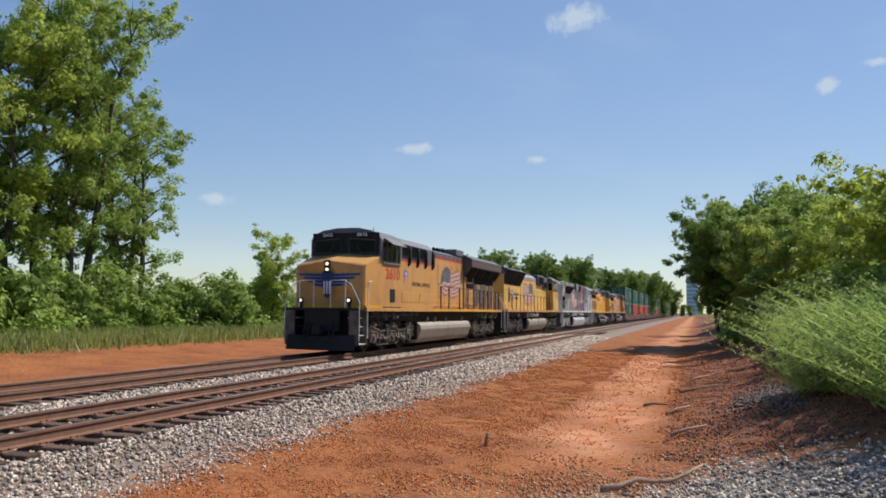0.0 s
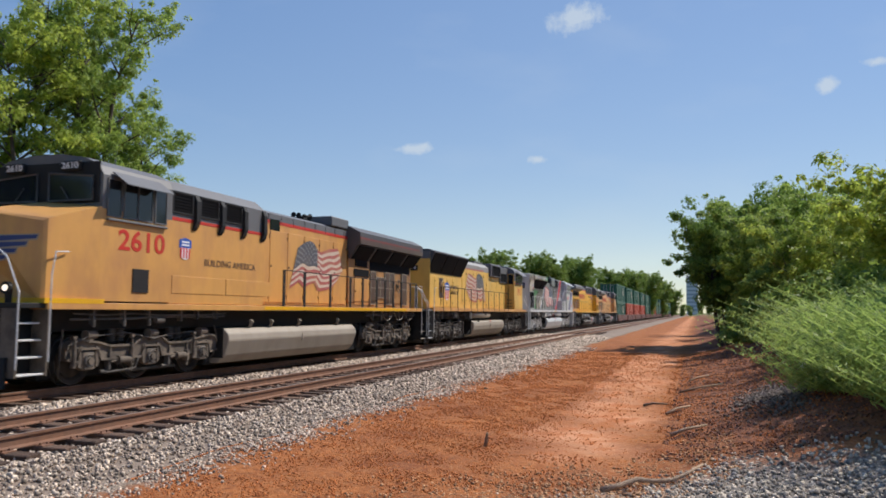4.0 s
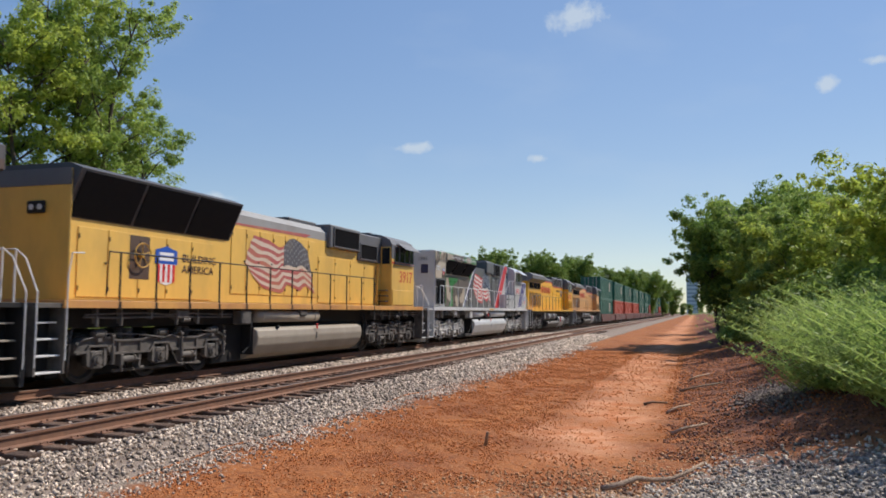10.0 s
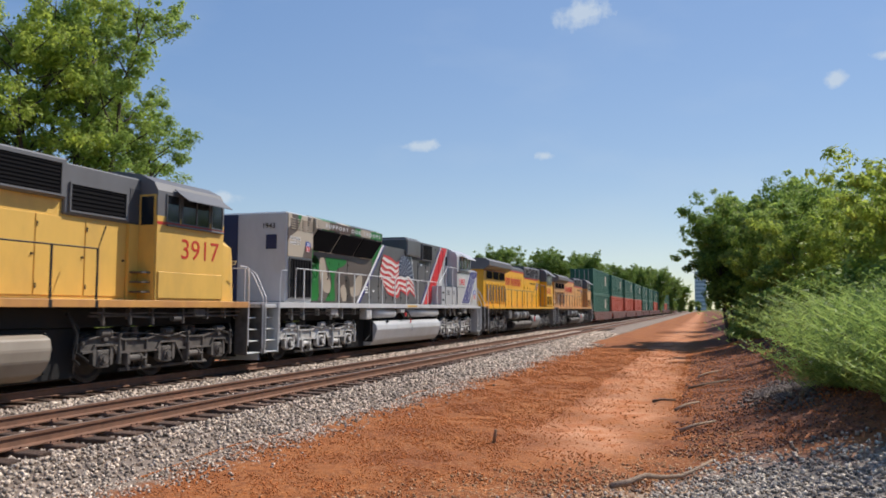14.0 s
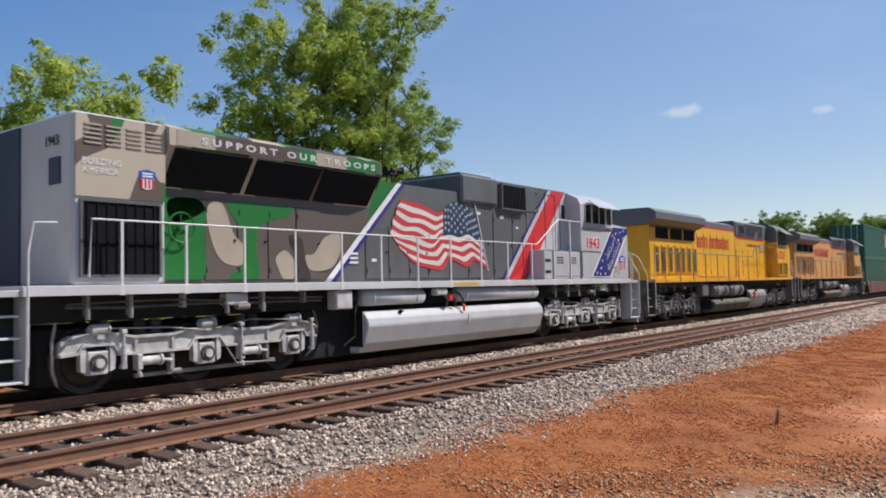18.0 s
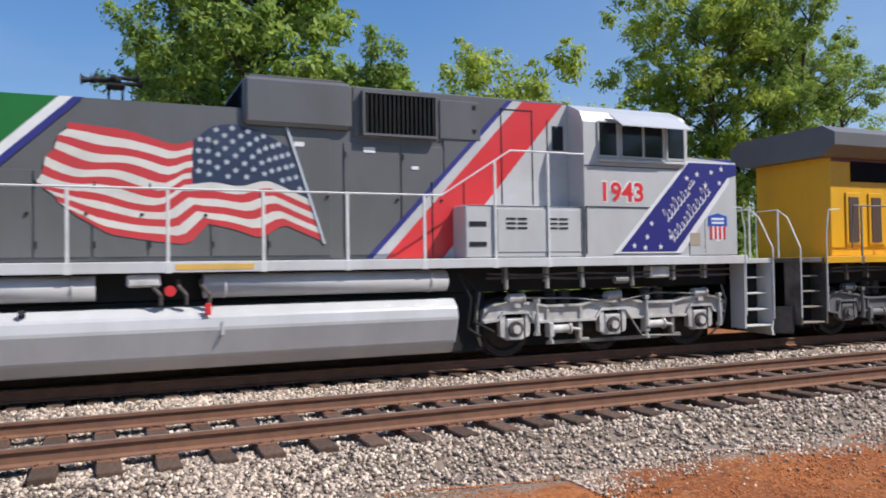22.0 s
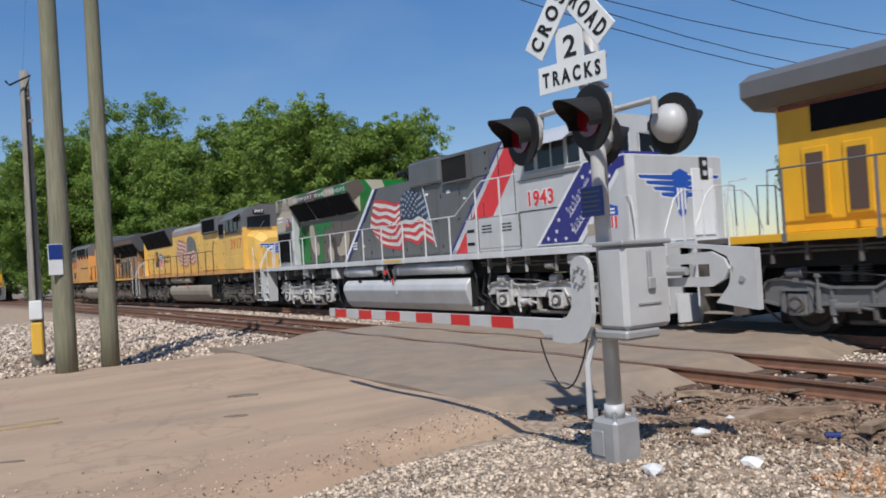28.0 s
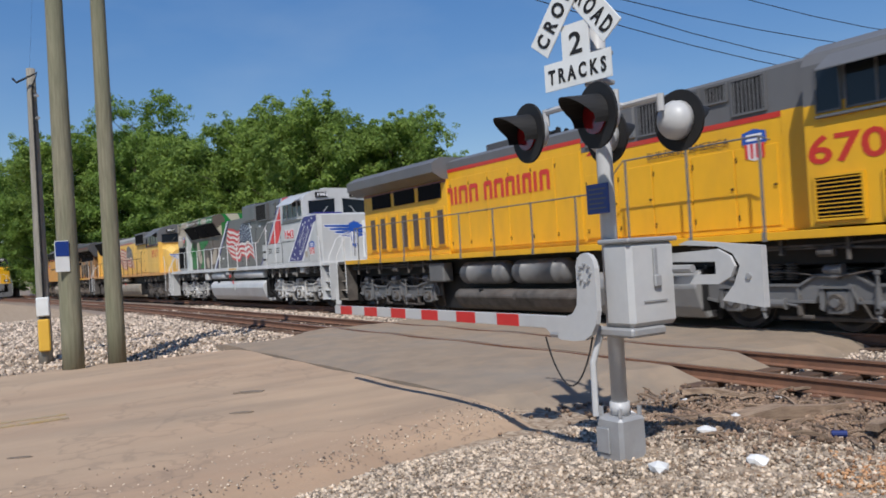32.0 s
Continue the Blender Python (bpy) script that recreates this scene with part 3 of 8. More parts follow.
place(SMALL, *polar(62.0, 36), 1.0, 0)
again(SMALL, *polar(57.5, 40), 0.85, 70)
again(SMALL, *polar(65.5, 38), 0.95, 200)
again(SMALL, *polar(30.6, 58), 0.62, 30)
OAK = make_tree("tree", 14, 14.5, 3.9, 1, 0.2, 380, 105, 0.13, 0.68, M["leaf_b"], "broad dense green tree behind the railway", stem_r=0.3)
place(OAK, *polar(79.5, 24), 0.92, 0)
again(OAK, *polar(70.6, 26), 0.58, 130)
again(OAK, *polar(84.5, 30), 0.72, 60)
# beyond the level crossing
MAPLE = make_tree("tree", 15, 13.0, 5.2, 1, 0.08, 340, 190, 0.14, 1.0, M["leaf_e"], "broad light-green tree beside the railway", stem_r=0.28)
place(MAPLE, *polar(155.5, 52), 0.86, 0)
again(MAPLE, *polar(150.5, 56), 0.8, 100)
again(MAPLE, *polar(162.5, 64), 0.98, 200)
DARK = make_tree("tree", 16, 19.0, 5.6, 2, 0.1, 330, 190, 0.15, 1.1, M["leaf_d"], "tall dark-green tree beside the railway")
place(DARK, *polar(170.0, 84), 1.0, 0)
again(DARK, *polar(166.0, 88), 0.85, 90)
again(DARK, *polar(174.5, 100), 0.85, 160)
again(DARK, *polar(178.5, 118), 0.75, 220)
again(DARK, *polar(182.5, 118), 0.85, 300)
for az, dist, sc, tn in ((153, 66, 0.9, 140), (160, 60, 0.92, 250), (165, 74, 1.0, 310), (168.5, 96, 1.25, 20), (172.5, 92, 1.2, 80), (176.5, 120, 1.2, 170), (146.5, 60, 0.62, 40), (158.5, 70, 0.85, 70), (142.0, 75, 0.5, 0), (136.0, 80, 0.5, 90), (130, 80, 0.55, 10), (122, 70, 0.5, 60), (112, 60, 0.45, 20), (103, 55, 0.45, 80), (95, 50, 0.5, 190)):
    again(MAPLE, *polar(az, dist), sc, tn)
# far end, behind the train
for az, dist, sc, tn in ((14.4, 115, 0.72, 0), (11.4, 125, 0.75, 50), (10.2, 125, 0.7, 150), (8.6, 150, 0.85, 80), (7.4, 160, 0.8, 220), (5.8, 200, 0.9, 130), (4.7, 210, 0.9, 20), (3.4, 230, 0.95, 60),
                         (2.4, 300, 0.95, 10), (1.6, 420, 1.0, 90), (0.9, 470, 0.5, 40), (0.35, 520, 0.48, 200), (-0.3, 480, 0.5, 120), (-0.9, 440, 0.55, 300), (17.5, 110, 0.45, 30), (20.5, 105, 0.45, 60), (24, 98, 0.42, 130)):
    again(MAPLE, *polar(az, dist), sc, tn)
# near side of the far end
SCRUB = make_tree("tree", 17, 8.6, 3.4, 3, 0.05, 300, 130, 0.14, 0.75, M["leaf_a"], "bushy roadside tree leaning over the dirt track", stem_r=0.2)
place(SCRUB, 44.0, -4.6, 0.7, 0)
# the scrub's shaded face is put into the dark leaf colour of this tree
ARCH = make_tree("tree", 19, 9.4, 3.6, 2, 0.36, 300, 110, 0.13, 0.66, M["leaf_d"], "leaning tree arching over the dirt track, leaves darkened as shade", stem_r=0.2)
place(ARCH, 46.0, -1.9, 0.74, 30)
again(ARCH, 52.0, -3.0, 0.8, 140)
SCRUB2 = make_tree("tree", 18, 8.2, 3.4, 4, 0.04, 320, 120, 0.13, 0.62, M["leaf_c"], "bushy yellow-green roadside tree on the bank", stem_r=0.18)
place(SCRUB2, 34.5, -5.4, 0.58, 40)
for x, y, sc, tn in ((40, -4.4, 0.64, 80), (54, -4.6, 0.92, 160), (64, -5.0, 0.9, 220), (77, -6.0, 0.95, 30), (95, -7.5, 1.0, 130), (120, -9, 1.05, 0), (150, -11, 1.1, 60), (46, -8.5, 0.8, 10), (24.5, -9.8, 0.85, 90), (20.5, -9.8, 0.8, 20)):
    again(SCRUB, x, y, sc, tn)
for x, y, sc, tn in ((30.5, -6.4, 0.55, 200), (27.0, -7.7, 0.74, 110), (38.5, -6.6, 0.66, 310), (43.0, -3.4, 0.5, 160)):
    again(SCRUB2, x, y, sc, tn)
# shrub belt beyond the railway
SHRUB = make_bush("bush", 21, 2.6, 2.2, 2.9, 95, 90, 0.13, 0.6, M["leaf_b"], "dense green shrub on the far bank", group="shrubs along the far bank")
place(SHRUB, *polar(34, 50), 1.15)
rs = random.Random(5)
for az in (25.5, 28, 31, 36.5, 39.5, 42, 45, 48, 51, 54, 57, 60.5, 64, 67.5, 71.5, 76, 81, 86, 92):
    again(SHRUB, *polar(az + rs.uniform(-0.6, 0.6), (29 if az > 60 else 31) / math.sin(radians(az)) + rs.uniform(-2, 2)), rs.uniform(0.85, 1.3), rs.uniform(0, 360))
for az, dist in ((148, 44), (152, 46), (156, 50), (160, 56), (164, 64), (168, 76), (172, 92)):
    again(SHRUB, *polar(az, dist), rs.uniform(1.0, 1.3), rs.uniform(0, 360))
for x, y, sc in ((36, -3.0, 0.6), (33, -3.8, 0.65), (40, -2.6, 0.6), (48, -3.0, 0.7), (56, -3.2, 0.7), (30, -4.6, 0.7), (27, -4.6, 0.75), (23.5, -5.6, 0.85), (66, -3.5, 0.8)):
    again(SHRUB, x, y, sc, rs.uniform(0, 360))
# feathery weeds on the bank


def make_weed(seed, n, h, spread, label):
    rnd = np.random.RandomState(seed)
    quads = []
    for i in range(n):
        base = rnd.normal(size=3) * np.array([spread, spread, 0]) * 0.4
        d = np.array([rnd.normal() * 0.45, rnd.normal() * 0.45, 1.0])
        ln = h * (0.6 + 0.5 * rnd.rand())
        k = 30
        f = np.linspace(0.12, 1, k)[:, None]
        p = base + d * ln * f + np.array([d[0], d[1], -0.5]) * ln * 0.35 * f ** 2
        az = np.arange(k) * 2.4 + rnd.rand() * 6
        o = np.stack([np.cos(az), np.sin(az), 0.55 + 0 * az], 1)
        s = h * 0.15 * (1.05 - f * 0.75)
        t = unit(np.cross(o, rnd.normal(size=(k, 3)))) * 0.007
        quads.append(np.stack([p - t, p + o * s * 0.5 - t * 1.6, p + o * s, p + o * s * 0.5 + t * 1.6], 1))
        w = np.array([0.008, 0.004, 0])
        quads.append(np.stack([p[:-1] - w, p[1:] - w, p[1:] + w, p[:-1] + w], 1))
    b = holder("weed", label=label, category="weed", group="weeds on the bank")
    part_mesh("foliage", fast_quads("foliage", np.concatenate(quads)), M["weed"], b)
    return b


WEED = make_weed(31, 230, 1.5, 1.0, "tall feathery light-green weed clump on the bank")
place(WEED, 14.6, -2.7, 1.0)
for x, y, sc in ((10.6, -3.3, 0.9), (12.0, -3.6, 1.1), (12.4, -2.75, 0.75), (11.4, -3.0, 0.8), (16.2, -3.2, 1.0), (13.4, -3.3, 1.0), (18.5, -3.4, 1.1), (20.5, -3.3, 1.0), (22.5, -3.4, 1.0), (25, -3.4, 1.0), (24, -4.4, 1.1), (21, -4.6, 1.2), (17.5, -4.5, 1.2), (28, -3.6, 0.9), (12.6, -3.9, 1.0), (15.5, -4.6, 1.2), (14.0, -2.1, 0.8)):
    again(WEED, x, y, sc, rs.uniform(0, 360))


# ---------------------------------------------------------------- the train: materials
def paint(name, base, dirt=(0.16, 0.11, 0.07), rough=0.42, amount=0.3, coat=0.0, **k):
    return mat(name, base, rough, second=tuple(c * 0.86 for c in base), scale=3.0, amount=0.5, third=dirt, third_scale=0.9, third_amount=amount,
               bump=0.04, bump_scale=12, coat=coat, stretch=(1, 1, 0.45), **k)


M["yellow"] = paint("yellow_paint", (0.77, 0.47, 0.105), amount=0.3)
M["yellow_clean"] = paint("fresh_yellow_paint", (0.80, 0.42, 0.012), (0.4, 0.2, 0.04), amount=0.3)
M["yellow_worn"] = paint("worn_orange_yellow_paint", (0.66, 0.335, 0.095), (0.36, 0.16, 0.085), amount=0.7)
M["grimy_shaded_yellow"] = paint("grimy_shaded_yellow_paint", (0.42, 0.21, 0.07), (0.07, 0.045, 0.035), 0.6, amount=0.95)
M["roofgrey"] = paint("grey_roof_paint", (0.135, 0.135, 0.14), (0.1, 0.09, 0.085), 0.55, amount=0.45)
M["roofdark"] = paint("dark_roof_paint", (0.075, 0.075, 0.08), (0.12, 0.09, 0.07), 0.55, amount=0.35)
M["redline"] = paint("red_stripe_paint", (0.55, 0.035, 0.02), amount=0.25)
M["namered"] = paint("bright_red_paint", (0.6, 0.04, 0.025), amount=0.1)
M["red"] = paint("red_paint", (0.66, 0.03, 0.035), amount=0.06, coat=0.2)
M["blue"] = paint("blue_paint", (0.026, 0.024, 0.19), (0.05, 0.05, 0.2), amount=0.1, coat=0.2)
M["navy"] = paint("navy_paint", (0.014, 0.02, 0.075), (0.05, 0.05, 0.1), amount=0.15)
M["wingblue"] = paint("bright_blue_paint", (0.02, 0.09, 0.42), amount=0.1)
M["worn_blue"] = paint("worn_dark_blue_paint", (0.02, 0.04, 0.16), (0.05, 0.05, 0.09), amount=0.4)
M["white"] = paint("white_paint", (0.78, 0.78, 0.78), (0.5, 0.47, 0.44), amount=0.3)
M["silver"] = paint("silver_grey_paint", (0.54, 0.54, 0.54), (0.38, 0.37, 0.355), 0.38, amount=0.5, coat=0.25)
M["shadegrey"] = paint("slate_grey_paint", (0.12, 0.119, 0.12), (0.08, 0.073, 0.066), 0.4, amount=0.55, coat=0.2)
M["sillgrey"] = paint("pale_sill_paint", (0.62, 0.62, 0.62), (0.4, 0.36, 0.33), amount=0.4)
M["truckgrey"] = mat("grey_truck_paint", (0.62, 0.605, 0.58), 0.55, second=(0.12, 0.1, 0.085), scale=3.2, amount=0.55, third=(0.36, 0.33, 0.29), third_scale=0.8, third_amount=0.6, bump=0.1, bump_scale=20)
M["truckdust"] = mat("dusty_truck_steel", (0.2, 0.155, 0.115), 0.85, second=(0.045, 0.036, 0.03), scale=3.0, amount=0.8, third=(0.09, 0.07, 0.055), third_scale=0.9, third_amount=0.7, bump=0.1, bump_scale=20)
M["truckdark"] = mat("grimy_truck_steel", (0.12, 0.105, 0.092), 0.75, second=(0.03, 0.026, 0.023), scale=3.0, amount=0.85, third=(0.17, 0.13, 0.1), third_scale=1.0, third_amount=0.4, bump=0.1, bump_scale=20)
M["axlegrey"] = paint("grimy_axle_box_steel", (0.36, 0.34, 0.31), (0.07, 0.06, 0.05), 0.65, amount=0.9)
M["brass"] = paint("worn_brass_paint", (0.62, 0.36, 0.07), amount=0.4)
M["dustroof"] = paint("dusty_grey_roof_paint", (0.3, 0.295, 0.285), (0.2, 0.175, 0.155), 0.65, amount=0.6)
M["dirtyred"] = paint("grimy_red_stripe_paint", (0.2, 0.04, 0.03), (0.08, 0.045, 0.04), amount=0.6)
M["black"] = mat("black_steel", (0.018, 0.018, 0.019), 0.6, second=(0.03, 0.026, 0.023), scale=4, amount=0.5, spec=0.25)
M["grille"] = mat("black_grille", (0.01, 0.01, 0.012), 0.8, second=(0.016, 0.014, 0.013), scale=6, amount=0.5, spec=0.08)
M["tankdust"] = paint("dusty_fuel_tank_paint", (0.33, 0.28, 0.22), (0.2, 0.16, 0.12), 0.6, amount=0.5)
M["tankpale"] = paint("pale_grey_tank_paint", (0.27, 0.265, 0.255), (0.14, 0.125, 0.11), 0.5, amount=0.4)
M["tankgrey"] = paint("grey_fuel_tank_paint", (0.16, 0.157, 0.155), (0.085, 0.075, 0.068), 0.5, amount=0.4)
M["wheel"] = mat("wheel_steel", (0.07, 0.06, 0.055), 0.6, 0.5, second=(0.03, 0.025, 0.022), scale=4, amount=0.6)
M["tread"] = mat("bright_wheel_tread", (0.5, 0.48, 0.46), 0.3, 1.0)
M["glass"] = mat("dark_window_glass", (0.012, 0.016, 0.022), 0.08, spec=0.45)
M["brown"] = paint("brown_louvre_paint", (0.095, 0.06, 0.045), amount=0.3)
M["lamp"] = mat("lit_headlight", (1, 0.95, 0.85), 0.3, emit=(1.0, 0.86, 0.68, 1.2))
M["lamp_off"] = mat("headlight_glass", (0.6, 0.6, 0.62), 0.1, spec=0.8)
M["chrome"] = mat("pale_handrail_paint", (0.68, 0.68, 0.67), 0.45, second=(0.45, 0.42, 0.4), scale=6, amount=0.4)
M["greenbox"] = paint("green_container_paint", (0.012, 0.115, 0.075), (0.06, 0.08, 0.06), 0.5, amount=0.3)
M["redbox"] = paint("orange_red_container_paint", (0.52, 0.075, 0.035), (0.3, 0.1, 0.06), 0.5, amount=0.3)
M["wellcar"] = paint("brown_well_car_paint", (0.16, 0.06, 0.045), (0.1, 0.08, 0.07), 0.7, amount=0.5)


def camo_mat():
    m = bpy.data.materials.new("camouflage_paint")
    m.use_nodes = True
    n, l = m.node_tree.nodes, m.node_tree.links
    b = n["Principled BSDF"]
    b.inputs["Roughness"].default_value = 0.45
    tc = n.new("ShaderNodeTexCoord")
    rgb = n.new("ShaderNodeRGB")
    rgb.outputs[0].default_value = (0.115, 0.085, 0.068, 1)
    col = rgb.outputs[0]
    for off, sc, lim, c in (((1.7, 0.0, 0.6), (0.42, 0.4, 0.3), 0.52, (0.012, 0.165, 0.03, 1)), ((5.3, 0.0, 2.2), (0.7, 0.4, 0.42), 0.585, (0.46, 0.39, 0.30, 1)), ((9.1, 0.0, 4.0), (0.8, 0.4, 0.5), 0.63, (0.05, 0.04, 0.036, 1))):
        mp = n.new("ShaderNodeMapping")
        mp.inputs["Scale"].default_value, mp.inputs["Location"].default_value = sc, off
        l.new(tc.outputs["Object"], mp.inputs["Vector"])
        t = n.new("ShaderNodeTexNoise")
        t.inputs["Scale"].default_value, t.inputs["Detail"].default_value, t.inputs["Distortion"].default_value = 1.5, 0.6, 0.7
        l.new(mp.outputs[0], t.inputs["Vector"])
        g = n.new("ShaderNodeMath")
        g.operation = "GREATER_THAN"
        g.inputs[1].default_value = lim
        l.new(t.outputs["Fac"], g.inputs[0])
        x = n.new("ShaderNodeMix")
        x.data_type = "RGBA"
        l.new(g.outputs[0], x.inputs["Factor"])
        l.new(col, x.inputs["A"])
        x.inputs["B"].default_value = c
        col = x.outputs["Result"]
    l.new(col, b.inputs["Base Color"])
    return m


M["camo"] = camo_mat()
M["camogreen"] = paint("camouflage_green_paint", (0.012, 0.16, 0.028), (0.02, 0.1, 0.03), amount=0.2)
M["camobrown"] = paint("camouflage_brown_paint", (0.12, 0.095, 0.08), (0.08, 0.065, 0.055), amount=0.3)
M["camodark"] = paint("camouflage_dark_paint", (0.045, 0.038, 0.034), amount=0.2)
M["camotan"] = paint("camouflage_tan_paint", (0.42, 0.35, 0.27), (0.3, 0.24, 0.18), amount=0.3)

# ---------------------------------------------------------------- the train: painted marks


def lettering(name, text, size, parent, m, material, width=None, label="", depth=0.003, bold=0.0):
    """Raised letters out of the built-in font, in the local x-y plane of m, starting at its origin."""
    c = bpy.data.curves.new("letters", "FONT")
    c.body, c.size, c.extrude, c.offset, c.resolution_u = text, size, depth, bold, 3
    tmp = bpy.data.objects.new("letters", c)
    scene.collection.objects.link(tmp)
    me = bpy.data.meshes.new_from_object(tmp.evaluated_get(bpy.context.evaluated_depsgraph_get()))
    bpy.data.objects.remove(tmp)
    if width:
        xs = [v.co.x for v in me.vertices]
        f = width / max(1e-6, max(xs) - min(xs))
        for v in me.vertices:
            v.co.x *= f
    ob = part_mesh(name, me, material, parent, label)
    ob.matrix_basis = m
    return ob


def flat(name, polys, material, parent, m, depth=0.004, label=""):
    """Thin painted shapes (polygons in u, v) laid on a face."""
    bm = bmesh.new()
    for poly in polys:
        top = [bm.verts.new((u, v, depth)) for u, v in poly]
        f = bm.faces.new(top)
        if f.calc_area() and f.normal.z < 0:
            f.normal_flip()
        r = bmesh.ops.extrude_face_region(bm, geom=[f])
        for g in r["geom"]:
            if isinstance(g, bmesh.types.BMVert):
                g.co.z = 0.0
    ob = part(name, bm, material, parent, label)
    ob.matrix_basis = m
    return ob


def star(u, v, r):
    return [(u + (r if i % 2 == 0 else r * 0.42) * math.sin(math.pi * i / 5), v + (r if i % 2 == 0 else r * 0.42) * math.cos(math.pi * i / 5)) for i in range(10)]


def flag_mural(parent, m, W, H, faded=0.0, mirror=False):
    """A waving striped flag with ragged fly, the starry corner at its right end, or at its left when mirrored."""
    def at(f, k):
        g = k / 13.0
        left, right = np.interp(g, (0, 0.6, 1), (0.1, 0.0, 0.12)), 0.87 + 0.13 * g
        top = np.interp(f, (0, 0.25, 0.45, 0.53, 0.62, 0.72, 0.85, 1), (0.94, 0.90, 0.80, 0.84, 0.97, 1.0, 0.95, 0.82))
        low = np.interp(f, (0, 0.12, 0.28, 0.42, 0.5, 0.6, 0.72, 0.82, 1), (0.22, 0.08, 0.03, 0.0, 0.17, 0.13, 0.05, 0.17, 0.02))
        y = low + (top - low) * (1 - g) + 0.022 * math.sin(f * 19 + k * 0.55) * math.sin(math.pi * g) * (1.15 - f)
        x = left + (right - left) * f + 0.008 * math.sin(k * 2.1) * (1 - f)
        return (W * (1 - x) if mirror else W * x), H * y
    N = 30
    us = [i / N for i in range(N + 1)]
    cut = 0.533

    def sheet(name, spans, material, label):
        bm = bmesh.new()
        for k0, k1, lo, hi in spans:
            for a, b in zip(us, us[1:]):
                if lo - 0.001 <= a < hi - 0.001:
                    bm.faces.new([bm.verts.new((x, y, 0.005)) for x, y in (at(a, k0), at(a, k1), at(b, k1), at(b, k0))])
        bmesh.ops.remove_doubles(bm, verts=bm.verts, dist=0.001)
        ob = part(name, bm, material, parent, label)
        ob.matrix_basis = m
    for name, odd in (("red_stripes", 0), ("white_stripes", 1)):
        sheet(name, [(k, k + 1, 0, cut if k < 7 else 1) for k in range(13) if k % 2 == odd], M[("faded_" if faded else "flag_") + name], "waving flag stripes painted on the hood")
    sheet("flag_canton", [(0, 7, cut, 1)], M["faded_canton"] if faded else M["flag_canton"], "dark blue flag corner")
    st = []
    for r in range(8):
        for c in range(6):
            x, y = at(cut + 0.03 + (1 - cut - 0.05) * (c + 0.5 * (r % 2)) / 5.6, 0.5 + 6.0 * r / 7.6)
            st.append(star(x, y, 0.031 * H))
    tagged(flat("flag_stars", st, M["faded_canton_star"] if not faded else M["faded_star"], parent, m, 0.008, "small white painted stars"), kind="stuff")


M["flag_red_stripes"] = paint("flag_red_paint", (0.56, 0.045, 0.05), (0.35, 0.06, 0.06), amount=0.35)
M["flag_white_stripes"] = paint("flag_white_paint", (0.68, 0.66, 0.60), (0.42, 0.40, 0.36), amount=0.6)
M["flag_canton"] = paint("flag_blue_paint", (0.022, 0.034, 0.075), (0.07, 0.1, 0.16), amount=0.3)
M["faded_star"] = paint("worn_star_paint", (0.3, 0.3, 0.31), amount=0.4)
M["faded_red_stripes"] = paint("faded_red_paint", (0.43, 0.11, 0.10), (0.55, 0.33, 0.14), amount=0.5)
M["faded_white_stripes"] = paint("faded_white_paint", (0.62, 0.50, 0.40), (0.5, 0.33, 0.16), amount=0.5)
M["faded_canton_star"] = paint("pale_star_paint", (0.5, 0.55, 0.6), amount=0.3)
M["faded_canton"] = paint("faded_grey_blue_paint", (0.10, 0.095, 0.105), (0.22, 0.18, 0.13), amount=0.4)


def shield_mark(parent, m, s, faded=False):
    """A plain shield in two colours: a blue head over red and white bars."""
    w, h = 0.5 * s, 0.62 * s
    flat("shield_field", [[(-w * 0.5, 0.1 * h), (-w * 0.28, -0.44 * h), (0, -0.5 * h), (w * 0.28, -0.44 * h), (w * 0.5, 0.1 * h)]], M["white"], parent, m, 0.004)
    flat("shield_head", [[(-w * 0.56, 0.06 * h), (w * 0.56, 0.06 * h), (w * 0.54, 0.42 * h), (w * 0.3, 0.46 * h), (0, 0.53 * h), (-w * 0.3, 0.46 * h), (-w * 0.54, 0.42 * h)]], M["wingblue"], parent, m, 0.007)
    for x in (-0.19 * s, -0.065 * s, 0.065 * s, 0.19 * s):
        flat("shield_bar", [[(x - 0.035 * s, 0.05 * h), (x - 0.03 * s, -0.42 * h), (x + 0.03 * s, -0.42 * h), (x + 0.035 * s, 0.05 * h)]], M["red"], parent, m, 0.007)
    flat("shield_writing", [[(-w * 0.36, y), (w * 0.36, y), (w * 0.36, y + 0.08 * h), (-w * 0.36, y + 0.08 * h)] for y in (0.14 * h, 0.28 * h)], M["white"], parent, m, 0.01)


# ---------------------------------------------------------------- the train: running gear

def wheelset_mesh():
    bm = bmesh.new()
    for s in (-1, 1):
        y = s * 0.72
        rings = []
        for r, dy in ((0.10, 0.08), (0.10, 0.05), (0.36, 0.02), (0.42, 0.065), (0.515, 0.065), (0.53, -0.05), (0.56, -0.06), (0.56, -0.085), (0.42, -0.085), (0.1, -0.03)):
            rings.append([(r * math.cos(a), y + s * dy, r * math.sin(a)) for a in (2 * math.pi * i / 24 for i in range(24))])
        loft(bm, rings)
    rod(bm, (0, -1.05, 0), (0, 1.05, 0), 0.09, 10)
    me = bpy.data.meshes.new("wheelset")
    bm.normal_update()
    bm.to_mesh(me)
    bm.free()
    me.materials.append(M["wheel"])
    me.materials.append(M["tread"])
    for p in me.polygons:
        d = math.hypot(p.center.x, p.center.z)
        if 0.5 < d < 0.545 and abs(p.normal.y) < 0.4:
            p.material_index = 1
    return me


WHEELSET = wheelset_mesh()
SPUN = []          # wheelsets that roll: (object, place in the truck)


